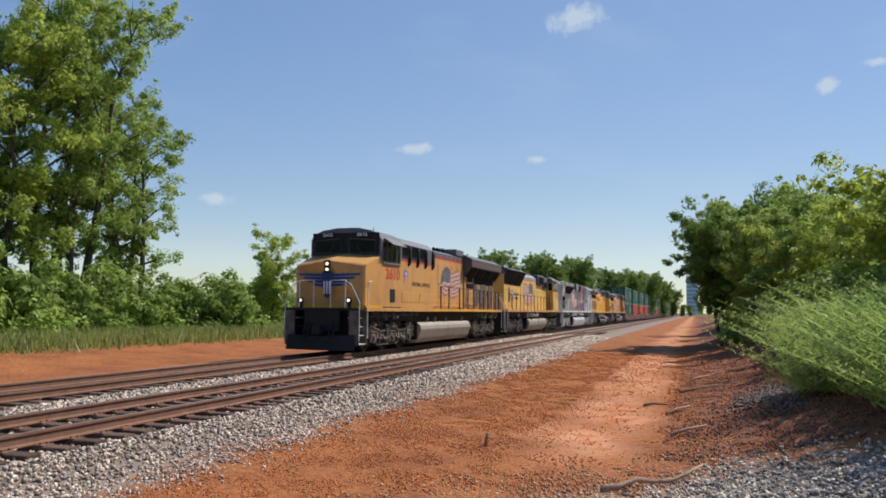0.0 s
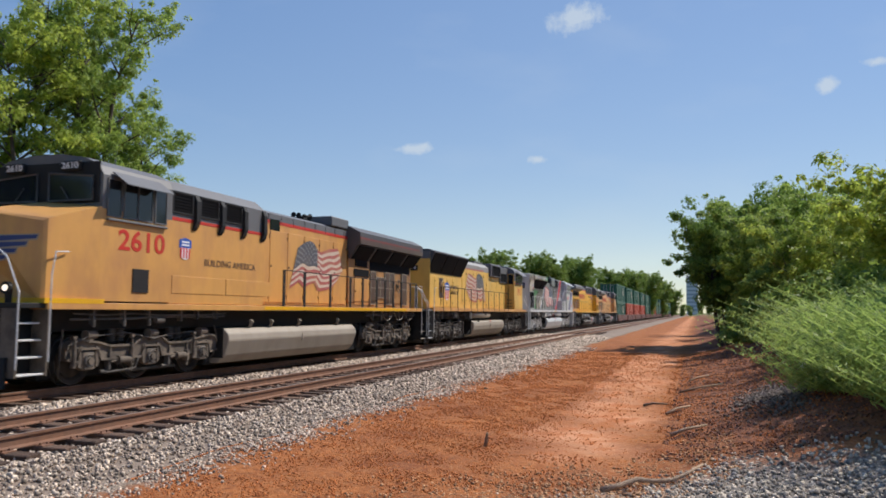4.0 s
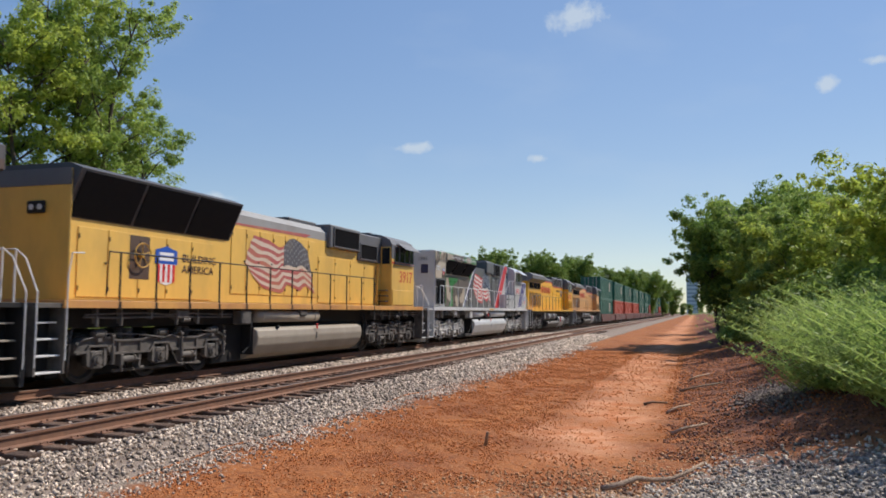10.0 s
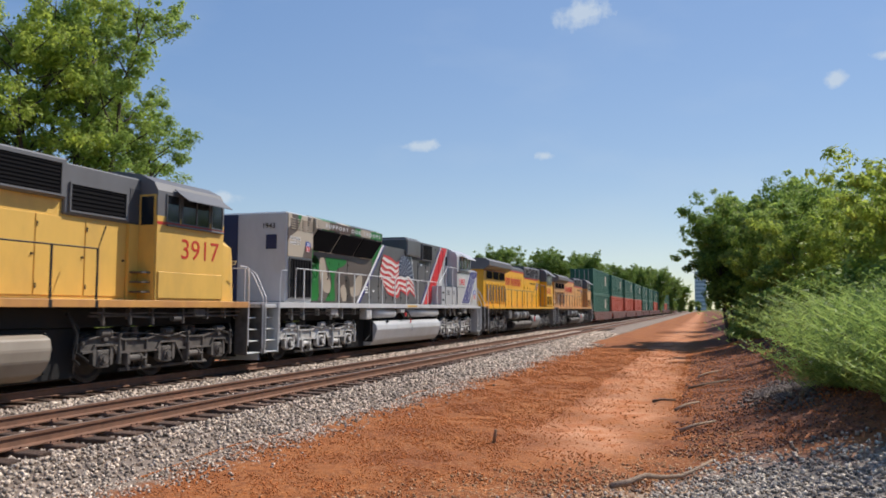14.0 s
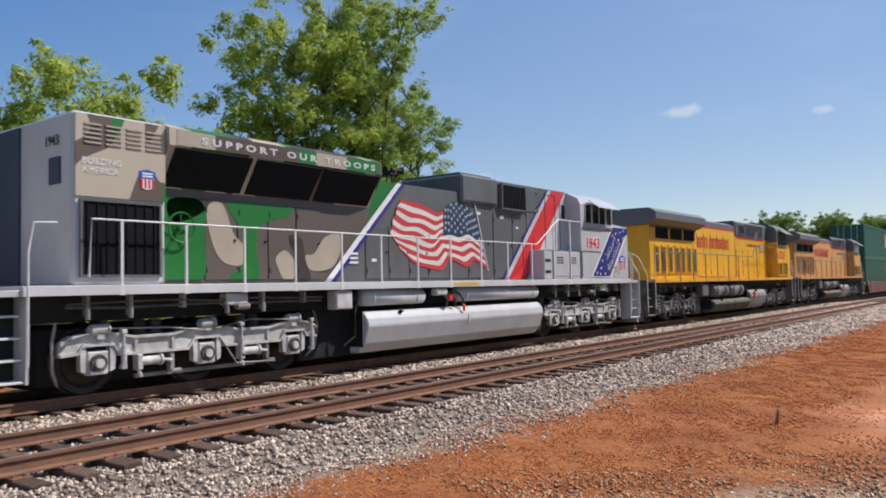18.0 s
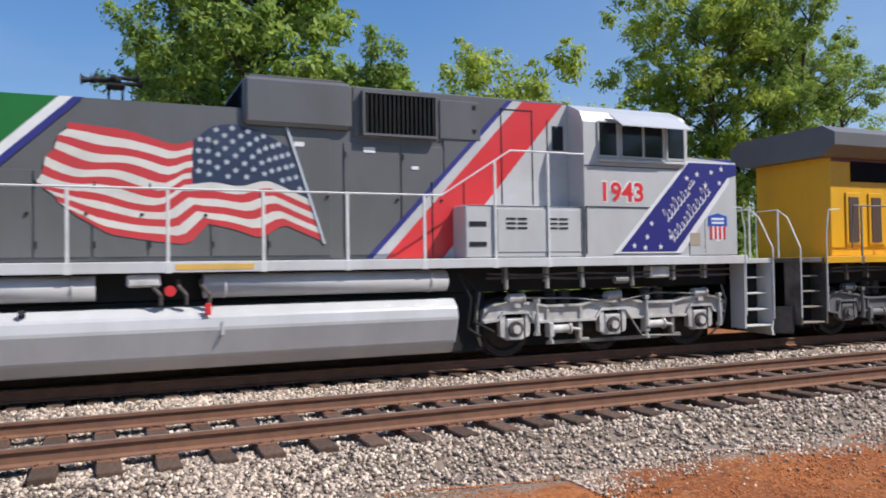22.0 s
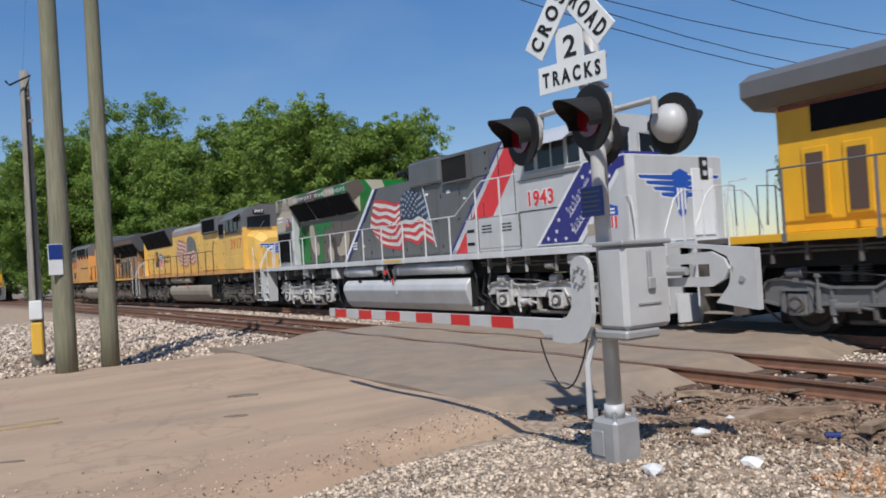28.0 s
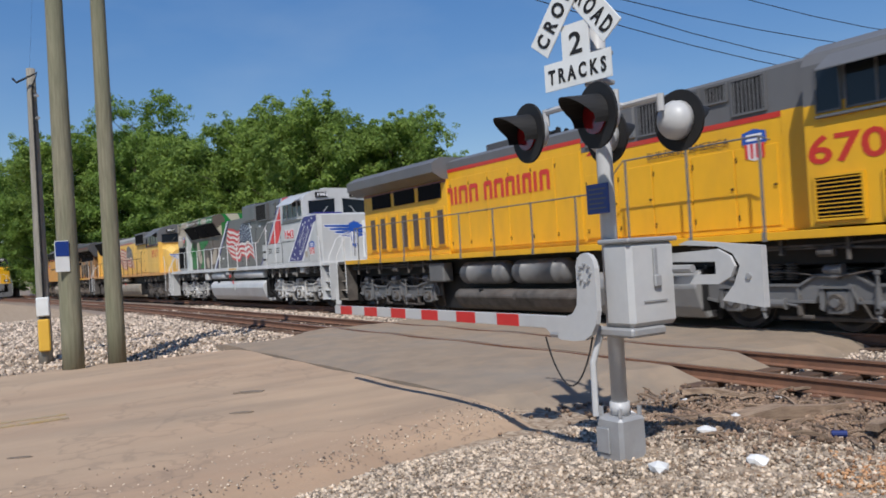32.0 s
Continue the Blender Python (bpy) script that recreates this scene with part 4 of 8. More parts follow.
def truck(parent, x, steel, axles, kind):
    """Three-axle truck: cast side frames with flanges, axle boxes, springs, dampers, brake gear, wheelsets."""
    emd_ = kind == "emd"
    dark = M["axlegrey"] if steel is M["truckgrey"] else M["truckdark"]
    t = part("truck", B(-axles - 0.75, axles + 0.75, -0.62, 0.62, 0.13, 1.12, 0.05), M["black"], parent, "three-axle truck with steel side frames")
    t.matrix_basis = pose(x, 0, 0)
    L = axles + 0.62
    if emd_:
        half_top = [(0.0, 1.0), (0.42, 1.0), (0.7, 0.94), (axles - 0.62, 0.94), (axles - 0.36, 1.0), (axles + 0.14, 1.02), (L - 0.16, 0.98), (L, 0.88)]
        half_low = [(L, 0.66), (axles + 0.34, 0.68), (axles + 0.26, 0.8), (axles - 0.26, 0.8), (axles - 0.36, 0.62), (0.4, 0.62), (0.27, 0.8), (0.0, 0.8)]
    else:
        half_top = [(0.0, 1.0), (0.34, 1.0), (0.62, 0.84), (axles - 0.62, 0.84), (axles - 0.3, 0.92), (axles + 0.26, 1.0), (L - 0.1, 0.96), (L, 0.82)]
        half_low = [(L, 0.56), (axles + 0.32, 0.5), (axles + 0.25, 0.76), (axles - 0.25, 0.76), (axles - 0.34, 0.52), (0.36, 0.52), (0.26, 0.76), (0.0, 0.76)]
    top = [(-a, z) for a, z in half_top[:0:-1]] + half_top
    low = half_low + [(-a, z) for a, z in half_low[-2::-1]]
    for s in (-1, 1):
        def Y(a, c):
            return (min(s * a, s * c), max(s * a, s * c))
        bm = bmesh.new()
        prism(bm, top + low, *Y(1.06, 1.17))
        for line, dz in ((top, -0.045), (low, 0.045)):
            for (xa, za), (xb, zb) in zip(line, line[1:]):
                prism(bm, [(xa, za), (xb, zb), (xb, zb + dz), (xa, za + dz)], *Y(1.17, 1.225))
        for a in (-axles * 0.68, -axles * 0.34, axles * 0.34, axles * 0.68):
            box(bm, a - 0.025, a + 0.025, *Y(1.17, 1.21), 0.68 if emd_ else 0.56, 0.9 if emd_ else 0.83)
        for ax in (-axles, 0, axles):
            for e in (-1, 1):
                prism(bm, [(ax + e * 0.2, 0.84), (ax + e * 0.3, 0.8), (ax + e * 0.29, 0.42), (ax + e * 0.21, 0.38)], *Y(1.07, 1.2))
        part("side_frame", bm, steel, t, "cast steel side frame with flanges")
        for ax in (-axles, 0, axles):
            b = bmesh.new()
            box(b, ax - 0.185, ax + 0.185, *Y(1.04, 1.2), 0.34, 0.73, 0.03)
            box(b, ax - 0.13, ax + 0.13, *Y(1.19, 1.235), 0.36, 0.4)
            j = part("axle_box", b, steel, t, "grimy axle box")
            b = bmesh.new()
            loft(b, [[(ax + r * math.cos(q), s * y, 0.53 + r * math.sin(q)) for q in (math.pi * k / 8 for k in range(16))] for r, y in ((0.15, 1.19), (0.15, 1.225), (0.135, 1.245), (0.1, 1.235), (0.085, 1.235), (0.03, 1.238))])
            for k in range(6):
                an = k * math.pi / 3
                rod(b, (ax + 0.122 * math.cos(an), s * 1.24, 0.53 + 0.122 * math.sin(an)), (ax + 0.122 * math.cos(an), s * 1.262, 0.53 + 0.122 * math.sin(an)), 0.016, 6)
            part("bearing_cap", b, M["truckdark"], j, "dark round bolted bearing cap")
            part("bearing_hub", rod(bmesh.new(), (ax, s * 1.23, 0.53), (ax, s * 1.275, 0.53), 0.075, 12), steel, j)
        # dampers, brake units and springs between the axles
        for ax, e in ((-axles * 0.52, -1), (axles * 0.5, 1)):
            b = bmesh.new()
            rod(b, (ax - 0.26, s * 1.2, 0.5), (ax + 0.1, s * 1.2, 0.5), 0.075, 12)
            rod(b, (ax + 0.1, s * 1.2, 0.5), (ax + 0.14, s * 1.2, 0.5), 0.1, 12)
            rod(b, (ax + 0.14, s * 1.2, 0.5), (ax + 0.34, s * 1.2, 0.47), 0.03, 8)
            box(b, ax - 0.34, ax - 0.24, *Y(1.1, 1.27), 0.36, 0.62, 0.015)
            rod(b, (ax - 0.3, s * 1.22, 0.36), (ax - 0.26, s * 1.24, 0.24), 0.03, 6)
            part("brake_cylinder", b, steel, t, "brake cylinder with push rod")
            b = bmesh.new()
            box(b, ax + 0.32, ax + 0.4, *Y(1.08, 1.2), 0.3, 0.66, 0.012)
            box(b, ax + 0.3, ax + 0.58, *Y(1.1, 1.16), 0.25, 0.31, 0.01)
            part("brake_hanger", b, dark, t, "brake shoe hanger")
            b = bmesh.new()
            for k in (-0.5, 0.5):
                loft(b, [[(ax + k * 0.3 + r * math.cos(q), s * 1.0 + r * math.sin(q), z) for q in (math.pi * j / 5 for j in range(10))] for z, r in ((0.9 + 0.0125 * j, 0.115 if j % 4 in (1, 2) else 0.08) for j in range(24))])
            part("coil_spring", b, M["truckdark"], t, "stacked coil springs over the frame")
        for ax, e in ((-axles + 0.02, 1), (0.0, -1), (axles - 0.02, 1)):
            b = bmesh.new()
            rod(b, (ax - 0.15, s * 1.19, 1.07), (ax + 0.12, s * 1.19, 1.07), 0.085, 12)
            rod(b, (ax + 0.12, s * 1.19, 1.07), (ax + 0.15, s * 1.19, 1.07), 0.105, 12)
            rod(b, (ax - 0.19, s * 1.19, 1.07), (ax - 0.15, s * 1.19, 1.07), 0.05, 10)
            box(b, ax - 0.06, ax + 0.08, *Y(1.12, 1.24), 0.9, 1.0, 0.01)
            part("brake_chamber", b, steel, t, "round brake chamber on the frame")
        for ax in (-axles + 0.42, axles * 0.36, axles + 0.46):
            b = bmesh.new()
            rod(b, (ax, s * 1.24, 0.46), (ax, s * 1.24, 0.78), 0.045, 10)
            rod(b, (ax, s * 1.24, 0.78), (ax, s * 1.24, 1.0), 0.025, 8)
            box(b, ax - 0.05, ax + 0.05, *Y(1.17, 1.27), 0.98, 1.05, 0.01)
            box(b, ax - 0.05, ax + 0.05, *Y(1.17, 1.27), 0.4, 0.47, 0.01)
            part("damper", b, steel, t, "upright hydraulic damper")
        for pts, r in (([(-L, s * 1.2, 0.9), (-L * 0.72, s * 1.25, 1.08), (-L * 0.3, s * 1.22, 1.04), (0, s * 1.25, 0.94), (L * 0.35, s * 1.24, 1.1), (L * 0.8, s * 1.26, 1.04), (L, s * 1.22, 0.86)], 0.014),
                       ([(-L - 0.02, s * 1.1, 1.2), (-L - 0.1, s * 1.14, 0.9), (-L - 0.06, s * 1.08, 0.45), (-axles - 0.52, s * 0.9, 0.2)], 0.024),
                       ([(L + 0.02, s * 1.1, 1.2), (L + 0.1, s * 1.14, 0.9), (L + 0.06, s * 1.08, 0.45), (axles + 0.52, s * 0.9, 0.2)], 0.024),
                       ([(axles * 0.2, s * 1.2, 0.62), (axles * 0.3, s * 1.24, 0.3), (axles * 0.75, s * 1.22, 0.26)], 0.018)):
            part("air_pipe", pipe(bmesh.new(), pts, r, 6), dark, t, "bent air pipe")
        part("lower_brace", B(-axles * 0.62, axles * 0.62, *Y(0.9, 0.96), 0.2, 0.27, 0.01), dark, t)
    for ax in (-axles, 0, axles):
        w = new("wheelset", WHEELSET)
        w.parent = t
        w.matrix_basis = pose(ax, 0, 0.53)
        SPUN.append((w, ax))
    return t


def under_sill(parent, x, s, m, seed):
    """Brackets, pipes and small valves that hang below the walkway over one truck."""
    rr = random.Random(seed)
    for dx in (-2.3, -1.55, -0.7, 0.35, 1.2, 2.1):
        u = x + dx + rr.uniform(-0.1, 0.1)
        b = bmesh.new()
        box(b, u - 0.03, u + 0.03, min(s * 1.3, s * 1.42), max(s * 1.3, s * 1.42), 1.34 + rr.uniform(-0.06, 0.06), 1.62)
        if rr.random() < 0.6:
            rod(b, (u, s * 1.4, 1.42), (u, s * 1.4, 1.24), 0.04, 8)
        part("sill_bracket", b, m, parent, "small bracket below the walkway")
    for z, y, r in ((1.5, 1.4, 0.018), (1.42, 1.36, 0.024)):
        pts = [(x - 2.7 + 0.9 * k, s * (y + rr.uniform(-0.02, 0.02)), z + rr.uniform(-0.025, 0.025)) for k in range(7)]
        part("sill_pipe", pipe(bmesh.new(), pts, r, 6), M["truckdark"], parent, "thin air pipe below the walkway")
    u = x + rr.uniform(-0.4, 0.9)
    part("drain_valve", rod(bmesh.new(), (u - 0.14, s * 1.38, 1.36), (u + 0.14, s * 1.38, 1.36), 0.07, 10), m, parent, "small drain valve")


def end_gear(parent, xs, steel, rail_mat, front, plow=True, sill=1.72, step_mat=None, tread=None):
    """Steps, grab rails, coupler, snow plow and hoses at one end; xs is the end of the walkway, front +1 or -1."""
    f = front
    tread = tread or rail_mat
    x1 = xs + f * 0.72
    b = bmesh.new()
    box(b, min(xs, x1), max(xs, x1), -1.5, 1.5, sill - 0.1, sill, 0.01)
    box(b, min(xs + f * 0.55, x1), max(xs + f * 0.55, x1), -0.72, 0.72, 0.85, sill - 0.1, 0.02)
    part("end_platform", b, steel, parent)
    part("pilot_plate", B(min(xs + f * 0.1, xs + f * 0.16), max(xs + f * 0.1, xs + f * 0.16), -1.08, 1.08, 0.28, sill - 0.1), M["black"], parent, "black steel plate behind the coupler")
    for s in (-1, 1):
        for i, z in enumerate((0.36, 0.68, 1.0, 1.32)):
            y = s * (1.5 - 0.05 * i)
            part("step", B(min(xs + f * 0.02, x1 - f * 0.05), max(xs + f * 0.02, x1 - f * 0.05), min(y, y - s * 0.3), max(y, y - s * 0.3), z, z + 0.035, 0.006), tread, parent, "open steel step")
        for i, q in enumerate(((min(xs - f * 0.04, xs), max(xs - f * 0.04, xs), 1.14, 1.52), (min(x1 - f * 0.05, x1), max(x1 - f * 0.05, x1), 1.1, 1.52), (min(xs, x1), max(xs, x1), 1.1, 1.14))):
            # inner plate is black: the darkness behind open treads is put into its colour
            part("step_plate", B(q[0], q[1], min(s * q[2], s * q[3]), max(s * q[2], s * q[3]), 0.34, sill - 0.1), M["black"] if i == 2 else step_mat or steel, parent, "steel step well plate")
        b = bmesh.new()
        pipe(b, [(xs - f * 0.02, s * 1.55, 0.6), (xs - f * 0.02, s * 1.55, sill + 0.55), (xs - f * 0.1, s * 1.55, sill + 1.0), (xs - f * 0.45, s * 1.52, sill + 1.02)], 0.016)
        pipe(b, [(x1, s * 1.54, 0.5), (x1, s * 1.54, sill + 0.2), (x1 - f * 0.02, s * 1.2, sill + 0.85), (x1 - f * 0.02, s * 0.95, sill + 1.02), (x1 - f * 0.02, s * 0.35, sill + 1.02), (x1 - f * 0.02, s * 0.35, sill)], 0.016)
        rod(b, (x1 - f * 0.02, s * 0.95, sill + 1.02), (x1 - f * 0.02, s * 0.95, sill), 0.019)
        part("grab_rail", b, rail_mat, parent, "bent tubular grab rail")
    b = bmesh.new()
    box(b, min(x1, x1 + f * 0.25), max(x1, x1 + f * 0.25), -0.13, 0.13, 0.75, 1.02, 0.03)
    box(b, min(x1 + f * 0.2, x1 + f * 0.42), max(x1 + f * 0.2, x1 + f * 0.42), -0.2, 0.12, 0.7, 1.05, 0.05)
    part("coupler", b, M["black"], parent, "cast steel knuckle coupler")
    if plow:
        b = bmesh.new()
        for s in (-1, 1):
            loft(b, [[(x1 + f * 0.38, 0, 0.66), (x1 + f * 0.46, 0, 0.16), (x1 + f * 0.4, 0, 0.16), (x1 + f * 0.32, 0, 0.66)],
                     [(x1 + f * 0.06, s * 1.35, 0.72), (x1 + f * 0.14, s * 1.4, 0.16), (x1 + f * 0.08, s * 1.4, 0.16), (x1, s * 1.35, 0.72)]])
        part("snow_plow", b, steel, parent, "V-shaped steel pilot plow")
    for y in (-0.62, -0.45, 0.45, 0.62):
        b = bmesh.new()
        pipe(b, [(x1, y, 1.15), (x1 + f * 0.2, y, 0.95), (x1 + f * 0.28, y * 0.95, 0.6), (x1 + f * 0.36, y * 0.9, 0.5)], 0.03)
        part("air_hose", b, M["black"], parent, "hanging rubber brake hose")


def handrail(parent, xs, zs, y, m, posts, sill=1.75, post_mat=None, wide=0.024):
    """A walkway rail through the given points, and a post at each x of posts."""
    b = bmesh.new()
    pipe(b, [(x, y, z) for x, z in zip(xs, zs)], 0.017)
    part("handrail", b, m, parent, "tubular walkway handrail")
    for x in posts:
        z = float(np.interp(x, xs, zs))
        b = bmesh.new()
        box(b, x - wide, x + wide, y - 0.014, y + 0.014, sill - 0.12, z, 0.004)
        box(b, x - 0.05, x + 0.05, y - 0.022, y + 0.02, sill - 0.14, sill + 0.02, 0.006)
        part("handrail_post", b, post_mat or m, parent)


def fuel_tank(parent, x0, x1, m, round_=0.0, tall=1.0):
    b = bmesh.new()
    prof = [(-1.38, 0.4), (-1.52, 0.8), (-1.48, 0.98), (-1.34, 1.12), (1.34, 1.12), (1.48, 0.98), (1.52, 0.8), (1.38, 0.4), (1.2, 0.2), (-1.2, 0.2)] if not round_ else \
        [(-1.5, 0.82), (-1.46, 1.02), (-1.3, 1.1), (1.3, 1.1), (1.46, 1.02), (1.5, 0.82), (1.46, 0.58), (1.3, 0.34), (1.0, 0.2), (-1.0, 0.2), (-1.3, 0.34), (-1.46, 0.6)]
    prof = [(y, 0.2 + (z - 0.2) * tall) for y, z in prof]
    prism(b, prof, x0, x1, "x")
    bmesh.ops.bevel(b, geom=list(b.edges), offset=0.025, segments=1, affect="EDGES")
    t = part("fuel_tank", b, m, parent, "long welded steel fuel tank")
    b = bmesh.new()
    for x in (x0 + 0.02, x1 - 0.02):
        part("tank_end_plate", B(x - 0.03, x + 0.03, -1.34, 1.34, 0.34, 0.2 + 0.93 * tall, 0.01), M["black"], t, "dark tank end plate")
    box(b, (x0 + x1) / 2 - 0.02, (x0 + x1) / 2 + 0.02, -1.524, 1.524, 0.2 + 0.5 * tall, 0.2 + 0.7 * tall)
    part("tank_gauge", b, m, t)
    b = bmesh.new()
    rod(b, (x0 + 1.2, -1.36, 0.2 + 0.84 * tall), (x0 + 1.2, -1.48, 0.2 + 0.92 * tall), 0.045, 10)
    part("filler_cap", b, M["black"], t)
    return t


def louvre(parent, x0, x1, y, z0, z1, n=9, vertical=False, m=None, frame_m=None, proud=0.03):
    """A dark grille with slats in a frame on the side at y (looks towards -y when y < 0)."""
    s = -1 if y < 0 else 1
    g = part("grille", B(x0, x1, min(y, y + s * 0.012), max(y, y + s * 0.012), z0, z1), M["grille"], parent, "black air intake grille")
    b = bmesh.new()
    for i in range(n):
        if vertical:
            x = x0 + (i + 0.5) * (x1 - x0) / n
            box(b, x - 0.012, x + 0.012, min(y + s * 0.012, y + s * proud), max(y + s * 0.012, y + s * proud), z0, z1)
        else:
            z = z0 + (i + 0.5) * (z1 - z0) / n
            box(b, x0, x1, min(y + s * 0.012, y + s * proud), max(y + s * 0.012, y + s * proud), z - 0.008, z + 0.008)
    part("slats", b, m or M["grille"], g)
    b = bmesh.new()
    o = y + s * (proud + 0.008)
    lo, hi = min(y, o), max(y, o)
    for a in ((x0 - 0.04, x1 + 0.04, z1, z1 + 0.04), (x0 - 0.04, x1 + 0.04, z0 - 0.04, z0), (x0 - 0.04, x0, z0, z1), (x1, x1 + 0.04, z0, z1)):
        box(b, a[0], a[1], lo, hi, a[2], a[3])
    part("grille_frame", b, frame_m or m or M["roofgrey"], g)
    return g


def doors(parent, xs, y, z0, z1, m, latch=True):
    """Engine-room doors: shallow panels with gaps, hinges and latches."""
    s = -1 if y < 0 else 1
    for a, c in zip(xs, xs[1:]):
        b = bmesh.new()
        lo, hi = min(y, y + s * 0.022), max(y, y + s * 0.022)
        box(b, a + 0.014, c - 0.014, lo, hi, z0, z1, 0.006)
        d = part("hood_door", b, m, parent)
        if latch:
            for z in (z0 + 0.18, z1 - 0.2):
                part("hinge", B(a + 0.03, a + 0.055, min(y + s * 0.02, y + s * 0.036), max(y + s * 0.02, y + s * 0.036), z - 0.05, z + 0.05), M["black"], d)
            b = bmesh.new()
            rod(b, (c - 0.07, y + s * 0.02, (z0 + z1) / 2), (c - 0.07, y + s * 0.05, (z0 + z1) / 2), 0.026, 8)
            part("door_latch", b, M["black"], d)


def horn(parent, x, y, z, rise=0.12):
    h = part("air_horn", B(x - 0.14, x + 0.14, y - 0.16, y + 0.16, z + rise, z + rise + 0.05, 0.01), M["black"], parent, "cluster of black air horns on a bracket")
    for dx in (-0.1, 0.1):
        part("horn_bracket", rod(bmesh.new(), (x + dx, y, z), (x + dx, y, z + rise), 0.02, 6), M["black"], h)
    for i, (dx, dy) in enumerate(((-0.5, 0.0), (-0.36, 0.13), (0.4, 0.1), (0.34, -0.13), (-0.3, -0.12))):
        zz, e = z + rise + 0.1 + 0.035 * (i % 2), 1 if dx > 0 else -1
        b = bmesh.new()
        loft(b, [[(x + e * a, y + dy + r * math.cos(k * math.pi / 6), zz + r * math.sin(k * math.pi / 6)) for k in range(12)] for a, r in ((-0.08, 0.05), (0.0, 0.05), (0.04, 0.028), (abs(dx) * 0.75, 0.035), (abs(dx) * 0.93, 0.06), (abs(dx), 0.1))])
        part("horn_bell", b, M["black"], h, "flared black horn bell")


def cab_windows(parent, x0, x1, y, z0, z1, frame_m, visor=True):
    s = -1 if y < 0 else 1
    lo, hi = min(y, y + s * 0.03), max(y, y + s * 0.03)
    w = (x1 - x0)
    spans = ((x0, x0 + 0.2 * w), (x0 + 0.26 * w, x0 + 0.5 * w), (x0 + 0.52 * w, x0 + 0.74 * w), (x0 + 0.8 * w, x1))
    for a, b_ in spans:
        g = part("cab_window", B(a, b_, min(y, y + s * 0.014), max(y, y + s * 0.014), z0, z1), M["glass"], parent, "dark glass cab side window")
        b = bmesh.new()
        for q in ((a - 0.025, b_ + 0.025, z1, z1 + 0.03), (a - 0.025, b_ + 0.025, z0 - 0.03, z0), (a - 0.025, a, z0, z1), (b_, b_ + 0.025, z0, z1)):
            box(b, q[0], q[1], lo, hi, q[2], q[3])
        part("window_frame", b, frame_m, g)
    if visor:
        b = bmesh.new()
        prism(b, [(y, z1 + 0.15), (y + s * 0.4, z1 - 0.12), (y + s * 0.4, z1 - 0.1), (y, z1 + 0.18)], x0 + 0.12 * w, x1 - 0.06 * w, "x")
        part("sun_visor", b, frame_m, parent, "angled steel sun visor over the cab window")
    b = bmesh.new()
    box(b, x0 - 0.02, x1 + 0.02, min(y, y + s * 0.07), max(y, y + s * 0.07), z0 - 0.12, z0 - 0.07, 0.01)
    part("arm_rest", b, frame_m, parent)


SIDE = lambda x, y, z: pose(x, y, z, 90, 0, 0)           # marks that are read from the -y side
FAR = lambda x, y, z: pose(x, y, z, 90, 0, 180)          # marks that are read from the +y side


def cab_body(parent, x0, x1, m, roof_m, split=3.72, name="cab", lift=0.0):
    """Wide cab with a chamfered roof; lower walls in one colour, the top in another."""
    b = bmesh.new()
    prism(b, [(-1.53, 1.78), (-1.53, split), (1.53, split), (1.53, 1.78)], x0, x1, "x")
    part(name, b, m, parent, "steel crew cab walls")
    b = bmesh.new()
    prof = [(-1.53, split), (-1.53, 4.22 + lift), (-1.42, 4.42 + lift), (-1.05, 4.6 + lift), (-0.4, 4.7 + lift), (0.4, 4.7 + lift), (1.05, 4.6 + lift), (1.42, 4.42 + lift), (1.53, 4.22 + lift), (1.53, split)]
    prism(b, prof, x0, x1, "x")
    for x in (x0 + 0.5, x0 + 1.3):
        box(b, x, x + 0.35, -0.3, 0.3, 4.66 + lift, 4.78 + lift, 0.02)
    rod(b, (x0 + 0.9, 0.6, 4.55 + lift), (x0 + 0.9, 0.6, 4.85 + lift), 0.015, 6)
    part("cab_roof", b, roof_m, parent, "chamfered cab roof with aerials")


def wind_screens(parent, x, m, z0=3.68, z1=4.3, figures=""):
    """Front windows with frames and the number boards over them."""
    for s in (-1, 1):
        b = bmesh.new()
        ya, yb = s * 0.16, s * 1.32
        loft(b, [[(x + 0.012, ya, z0), (x + 0.012, yb, z0), (x + 0.012, yb, z1 - 0.1), (x + 0.012, ya, z1)], [(x + 0.03, ya, z0), (x + 0.03, yb, z0), (x + 0.03, yb, z1 - 0.1), (x + 0.03, ya, z1)]])
        part("windscreen", b, M["glass"], parent, "dark tinted windscreen")
        b = bmesh.new()
        pipe(b, [(x + 0.04, ya, z0), (x + 0.04, yb, z0), (x + 0.04, yb, z1 - 0.1), (x + 0.04, ya, z1), (x + 0.04, ya, z0)], 0.028, 4)
        rod(b, (x + 0.06, s * 0.75, z0 - 0.02), (x + 0.06, s * 0.5, z0 + 0.3), 0.012, 5)
        part("windscreen_frame", b, m, parent)
        nb = part("number_board", B(x, x + 0.1, min(s * 0.5, s * 1.0), max(s * 0.5, s * 1.0), z1 + 0.04, z1 + 0.24, 0.02), M["black"], parent, "black number board with white figures")
        if figures:
            lettering("board_number", figures, 0.19, nb, pose(x + 0.101, 0.53 if s > 0 else -0.97, z1 + 0.075, 90, 0, 90), M["white"], 0.44, label="white figures", bold=0.005)


